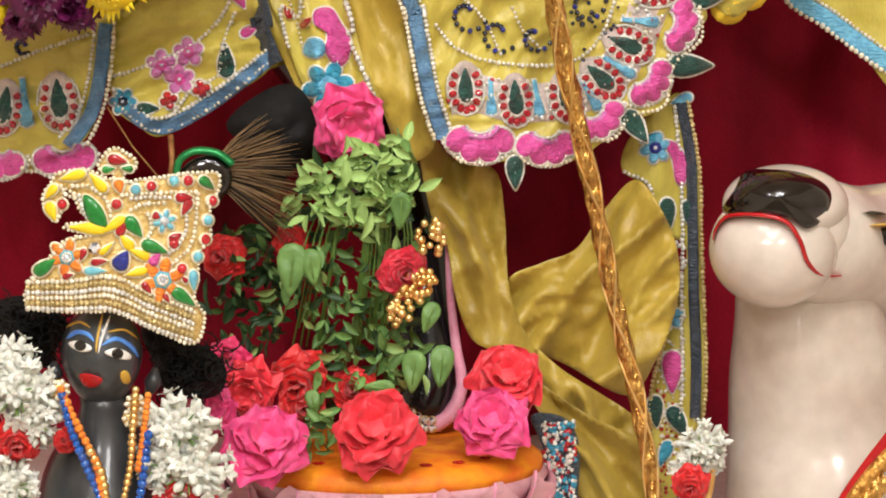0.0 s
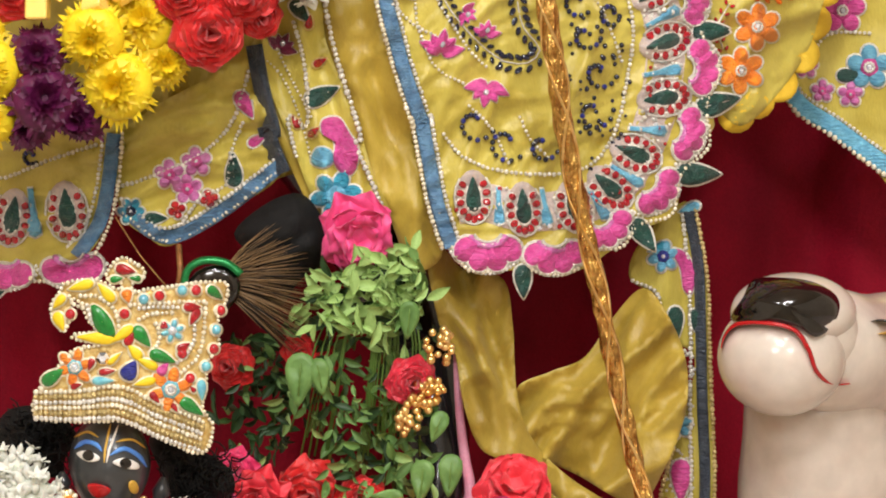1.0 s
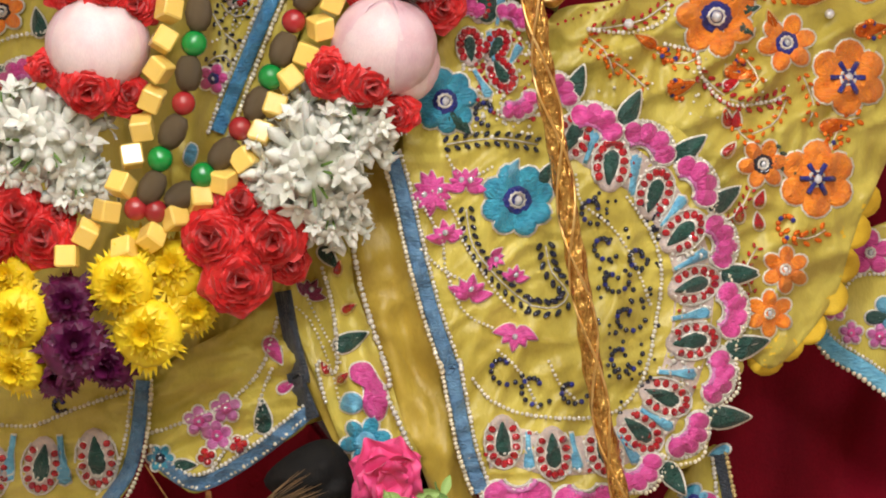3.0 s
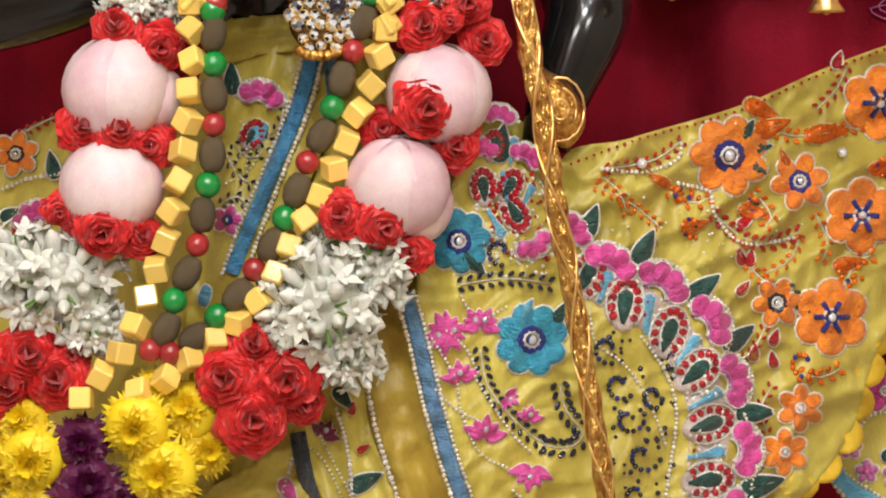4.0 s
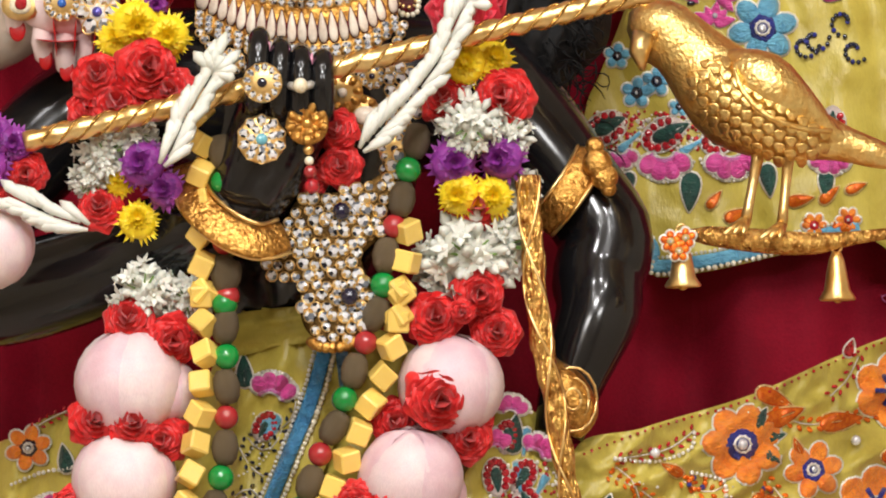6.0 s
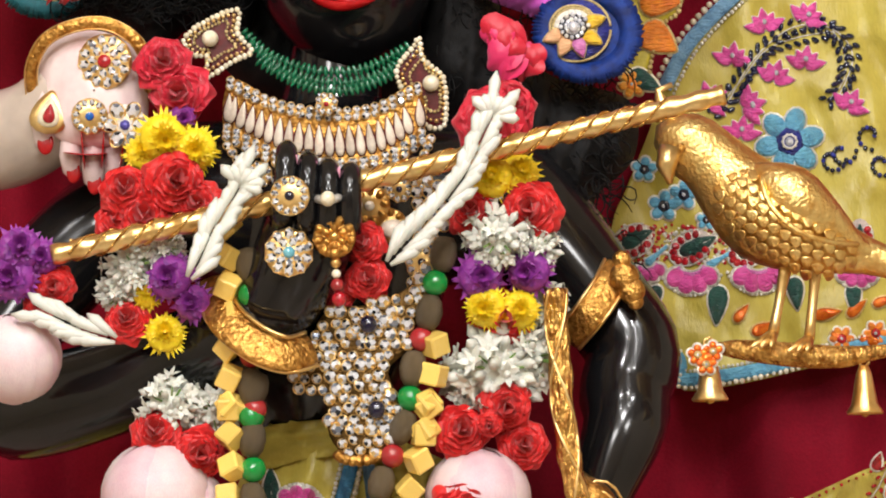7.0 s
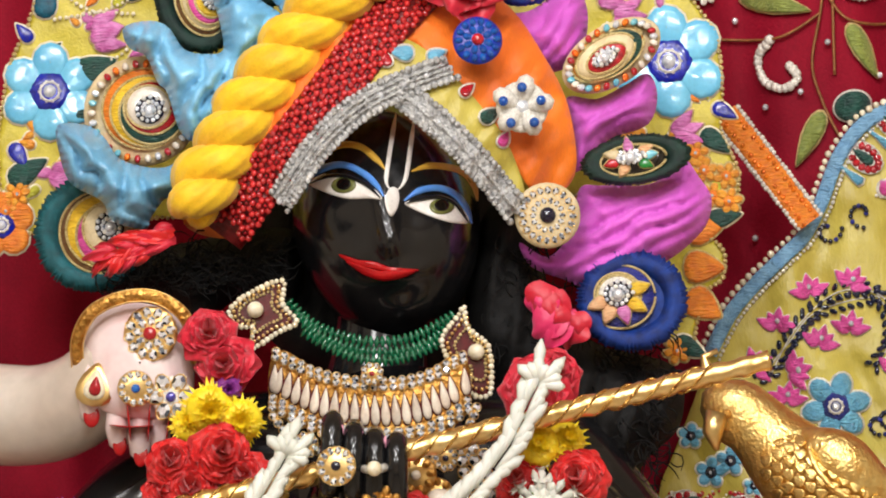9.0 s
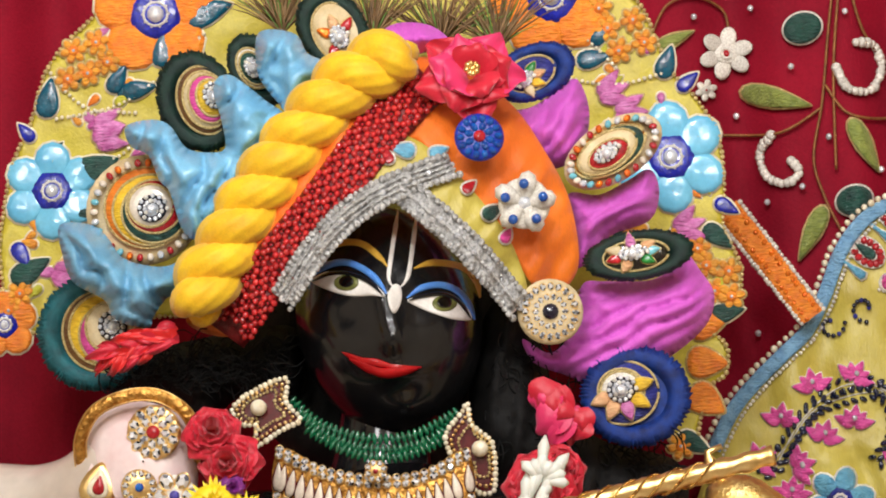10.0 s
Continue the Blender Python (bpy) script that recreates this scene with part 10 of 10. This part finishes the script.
LEAVES = [leaf_mesh(m) for m in LEAFM]
foliage = thing("leaf_garland", F(*(-0.0655, 1.1948), 0.1), "hanging bunch of fresh green basil sprigs", "foliage")
random.seed(17)
sprig = Build()
made = 0
# The deepest clusters use the dark copy as painted shade behind the sprigs.
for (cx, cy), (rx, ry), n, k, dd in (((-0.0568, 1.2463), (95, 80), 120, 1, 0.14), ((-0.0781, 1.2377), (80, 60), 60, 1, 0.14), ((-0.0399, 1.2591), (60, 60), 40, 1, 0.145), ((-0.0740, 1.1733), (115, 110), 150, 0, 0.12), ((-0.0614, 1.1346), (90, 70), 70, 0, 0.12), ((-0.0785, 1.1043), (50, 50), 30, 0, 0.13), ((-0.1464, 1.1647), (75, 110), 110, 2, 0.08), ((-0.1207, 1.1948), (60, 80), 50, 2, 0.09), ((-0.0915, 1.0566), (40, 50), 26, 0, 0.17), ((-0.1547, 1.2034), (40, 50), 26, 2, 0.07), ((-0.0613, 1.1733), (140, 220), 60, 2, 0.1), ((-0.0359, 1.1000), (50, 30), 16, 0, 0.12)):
    for _ in range(n):
        t, r = random.uniform(0, 6.28), math.sqrt(random.random())
        u, v = cx + rx * G * r * math.cos(t), cy + ry * G * r * math.sin(t)
        L = random.uniform(20, 46) * G * (1.15 if k == 1 else 1)
        m = Matrix.Translation(F(u, v, dd + random.uniform(-0.02, 0.025))) @ pose(0, 0, 0, 90 + random.uniform(-50, 50), random.uniform(-60, 60), random.uniform(-60, 60)) @ pose(0, 0, 0, 0, 0, random.choice((random.uniform(0, 360), random.uniform(-70, 70) + (90 if k == 1 else 180)))) @ Matrix.Scale(L, 4)
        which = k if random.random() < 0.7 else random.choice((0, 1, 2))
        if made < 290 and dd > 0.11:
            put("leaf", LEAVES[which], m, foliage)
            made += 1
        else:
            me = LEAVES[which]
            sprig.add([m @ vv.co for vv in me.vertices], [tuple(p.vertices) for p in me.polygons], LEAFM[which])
tagged(part("loose_leaf", sprig, foliage), kind="stuff")
for k in range(26):
    b = Build()
    u0, v0 = (-0.0526, 1.2591)
    t = random.uniform(-1, 1)
    b.tube([F(u0 + t * 0.02, v0 + 0.02, 0.11), F(u0 + t * 0.04 - 0.01, v0 - 0.05, 0.125), F(u0 + t * 0.05 - 0.02, v0 - 0.11 - random.random() * 0.03, 0.12)], 0.0008, STEM, 5)
    part("stem", b, foliage)
for c, l, a in (((-0.0060, 1.1583), 60, -110), ((0.0004, 1.1259), 80, -95), ((-0.0209, 1.1216), 80, -95), ((-0.1122, 1.2034), 100, -95), ((-0.1016, 1.1991), 70, -80), ((-0.0305, 1.2420), 70, -95), ((-0.0359, 1.0913), 60, 175), ((-0.0999, 1.0913), 50, -80)):
    b = Build()
    o = tear(c, l * G, l * G * 0.5, radians(a))
    pad(b, o, 0.002, LEAFM[0], lambda u, v: 0.16 + wrinkle(u, v, 60, 0.004, 2))
    cord(b, [(c[0] + l * G * k / 5 * math.cos(radians(a)), c[1] + l * G * k / 5 * math.sin(radians(a))) for k in range(1, 5)], 0.0005, STEM, lambda u, v: 0.164)
    part("large_leaf", b, foliage)
berries = thing("gold_bead_cluster", F(*(-0.0166, 1.1733), 0.15), "cluster of small gold berry beads beside the rosebud", "beads")
random.seed(31)
for (cx, cy), (rx, ry), n in (((-0.0093, 1.2077), (26, 34), 24), ((-0.0166, 1.1712), (34, 30), 30), ((-0.0324, 1.1518), (22, 30), 20)):
    for _ in range(n):
        t, r = random.uniform(0, 6.28), math.sqrt(random.random())
        b = Build()
        b.ball(F(cx + rx * G * r * math.cos(t), cy + ry * G * r * math.sin(t), 0.155 + random.uniform(0, 0.01)), random.uniform(0.0024, 0.0034), GOLDS, 8, 6)
        part("gold_bead", b, berries)
anklet = thing("anklet", F(*(-0.0231, 1.0740), 0.08), "silver crystal anklet on the black foot", "anklet")
for q in smooth_line([(-0.0508, 1.0805), (-0.0402, 1.0818), (-0.0295, 1.0774), (-0.0167, 1.0688), (-0.0081, 1.0675)], 0.006):
    for o in (0, 0.006):
        put("crystal", random.choice(GEMS), at((q.x, q.y - o), 0.082, 0.0034, random.uniform(-30, 30), random.uniform(-30, 30)), anklet)

# peacock feather behind the crown
pf = thing("peacock_feather", F(*(-0.1713, 1.2591), 0.14), "peacock feather with green eye and brown barbs", "feather")
b = Build()
random.seed(41)
for k in range(320):
    a = random.uniform(-0.75, 1.15)
    q = (-0.1756, 1.2548)
    L = random.uniform(0.03, 0.068)
    b.tube([F(q[0] + L * t * math.cos(a) + 0.01 * t * t, q[1] + L * t * math.sin(a) - 0.012 * t * t, 0.14 + 0.008 * math.sin(k) * t) for t in (0, 0.3, 0.6, 1)], [0.0006, 0.0005, 0.0004, 0.0001], PLUME if k % 3 else HAIR, 4)
tagged(part("barb", b, pf), kind="stuff")
b = Build()
pf_s = lambda u, v: 0.15
pad(b, ring((-0.1790, 1.2505), 0.02189, 0.01852, 0.5, 18), 0.004, BLACKP, pf_s)
part("eye_spot", b, pf)
b = Build()
cord(b, [tuple(q) for q in smooth_line([(-0.2002, 1.2527), (-0.1975, 1.2655), (-0.1860, 1.2727), (-0.1691, 1.2710), (-0.1577, 1.2625)], 0.003)], 0.003, mat("iridescent_green", (40, 150, 80), 0.3, 0.4, c2=(20, 110, 60), scale=200), pf_s, 0.004)
part("green_rim", b, pf)
puff("dark_plume", [(-0.1626, 1.2932), (-0.1370, 1.3166), (-0.1116, 1.3229), (-0.0948, 1.3017), (-0.0885, 1.2761), (-0.1119, 1.2591), (-0.1290, 1.2377), (-0.1502, 1.2420), (-0.1458, 1.2719)], 0.09, 0.03, HAIR, pf, 0.004, 0.02, 30)
b = Build()
b.tube([F(*(-0.2053, 1.2463), 0.15), F(*(-0.2030, 1.2655), 0.15), F(*(-0.2041, 1.2847), 0.14)], 0.0022, VINE, 6)
b.tube([F(*(-0.2513, 1.3059), 0.12), F(*(-0.2326, 1.2761), 0.13), F(*(-0.2095, 1.2484), 0.15)], 0.0007, VINE, 5)
part("quill", b, pf)

# scarf tail with bright embroidery beside the throne
tail = thing("brocade_scarf", F(*(0.0860, 1.0435), 0.06), "folded brocade scarf end with silver and green pattern", "scarf")
s_tail = lambda u, v: 0.075 + folds(u, v, 100, 0.02, 0.004, 3)
cloth("fabric", [(0.0667, 1.0718), (0.0923, 1.0696), (0.1031, 1.0479), (0.1020, 1.0087), (0.0970, 0.9737), (0.0756, 0.9737), (0.0818, 1.0174), (0.0753, 1.0479)], s_tail, GREYB, tail, step=0.004)
sprinkle(tail, s_tail, (0.0746, 1.0043), (0.1000, 1.0675), 130, SILVER, 0.002)
sprinkle(tail, s_tail, (0.0746, 1.0043), (0.1000, 1.0675), 70, RUBY, 0.002)
sprinkle(tail, s_tail, (0.0797, 1.0043), (0.1000, 1.0675), 70, TEAL, 0.0024)

# cow's collar
colr = thing("cow_collar", F(*(0.3068, 1.0174), 0.09), "gold beaded collar with red cord on the cow", "collar")
for path, r, m, nm in (([(0.2902, 0.9737), (0.3027, 1.0043), (0.3195, 1.0305), (0.3354, 1.0522), (0.3488, 1.0696)], 0.004, REDP, "cord"), ([(0.2966, 0.9737), (0.3091, 1.0043), (0.3259, 1.0283), (0.3449, 1.0479)], 0.007, BRASS, "gold_band"), ([(0.3074, 0.9737), (0.3198, 1.0043), (0.3358, 1.0239)], 0.008, GOLD, "gold_band"), ([(0.1990, 0.9999), (0.2031, 1.0218), (0.2046, 1.0435)], 0.003, GOLDS, "gold_band")):
    b = Build()
    b.tube([F(q.x, q.y, 0.095) for q in smooth_line(path, 0.006)], r, m, 10)
    part(nm, b, colr)
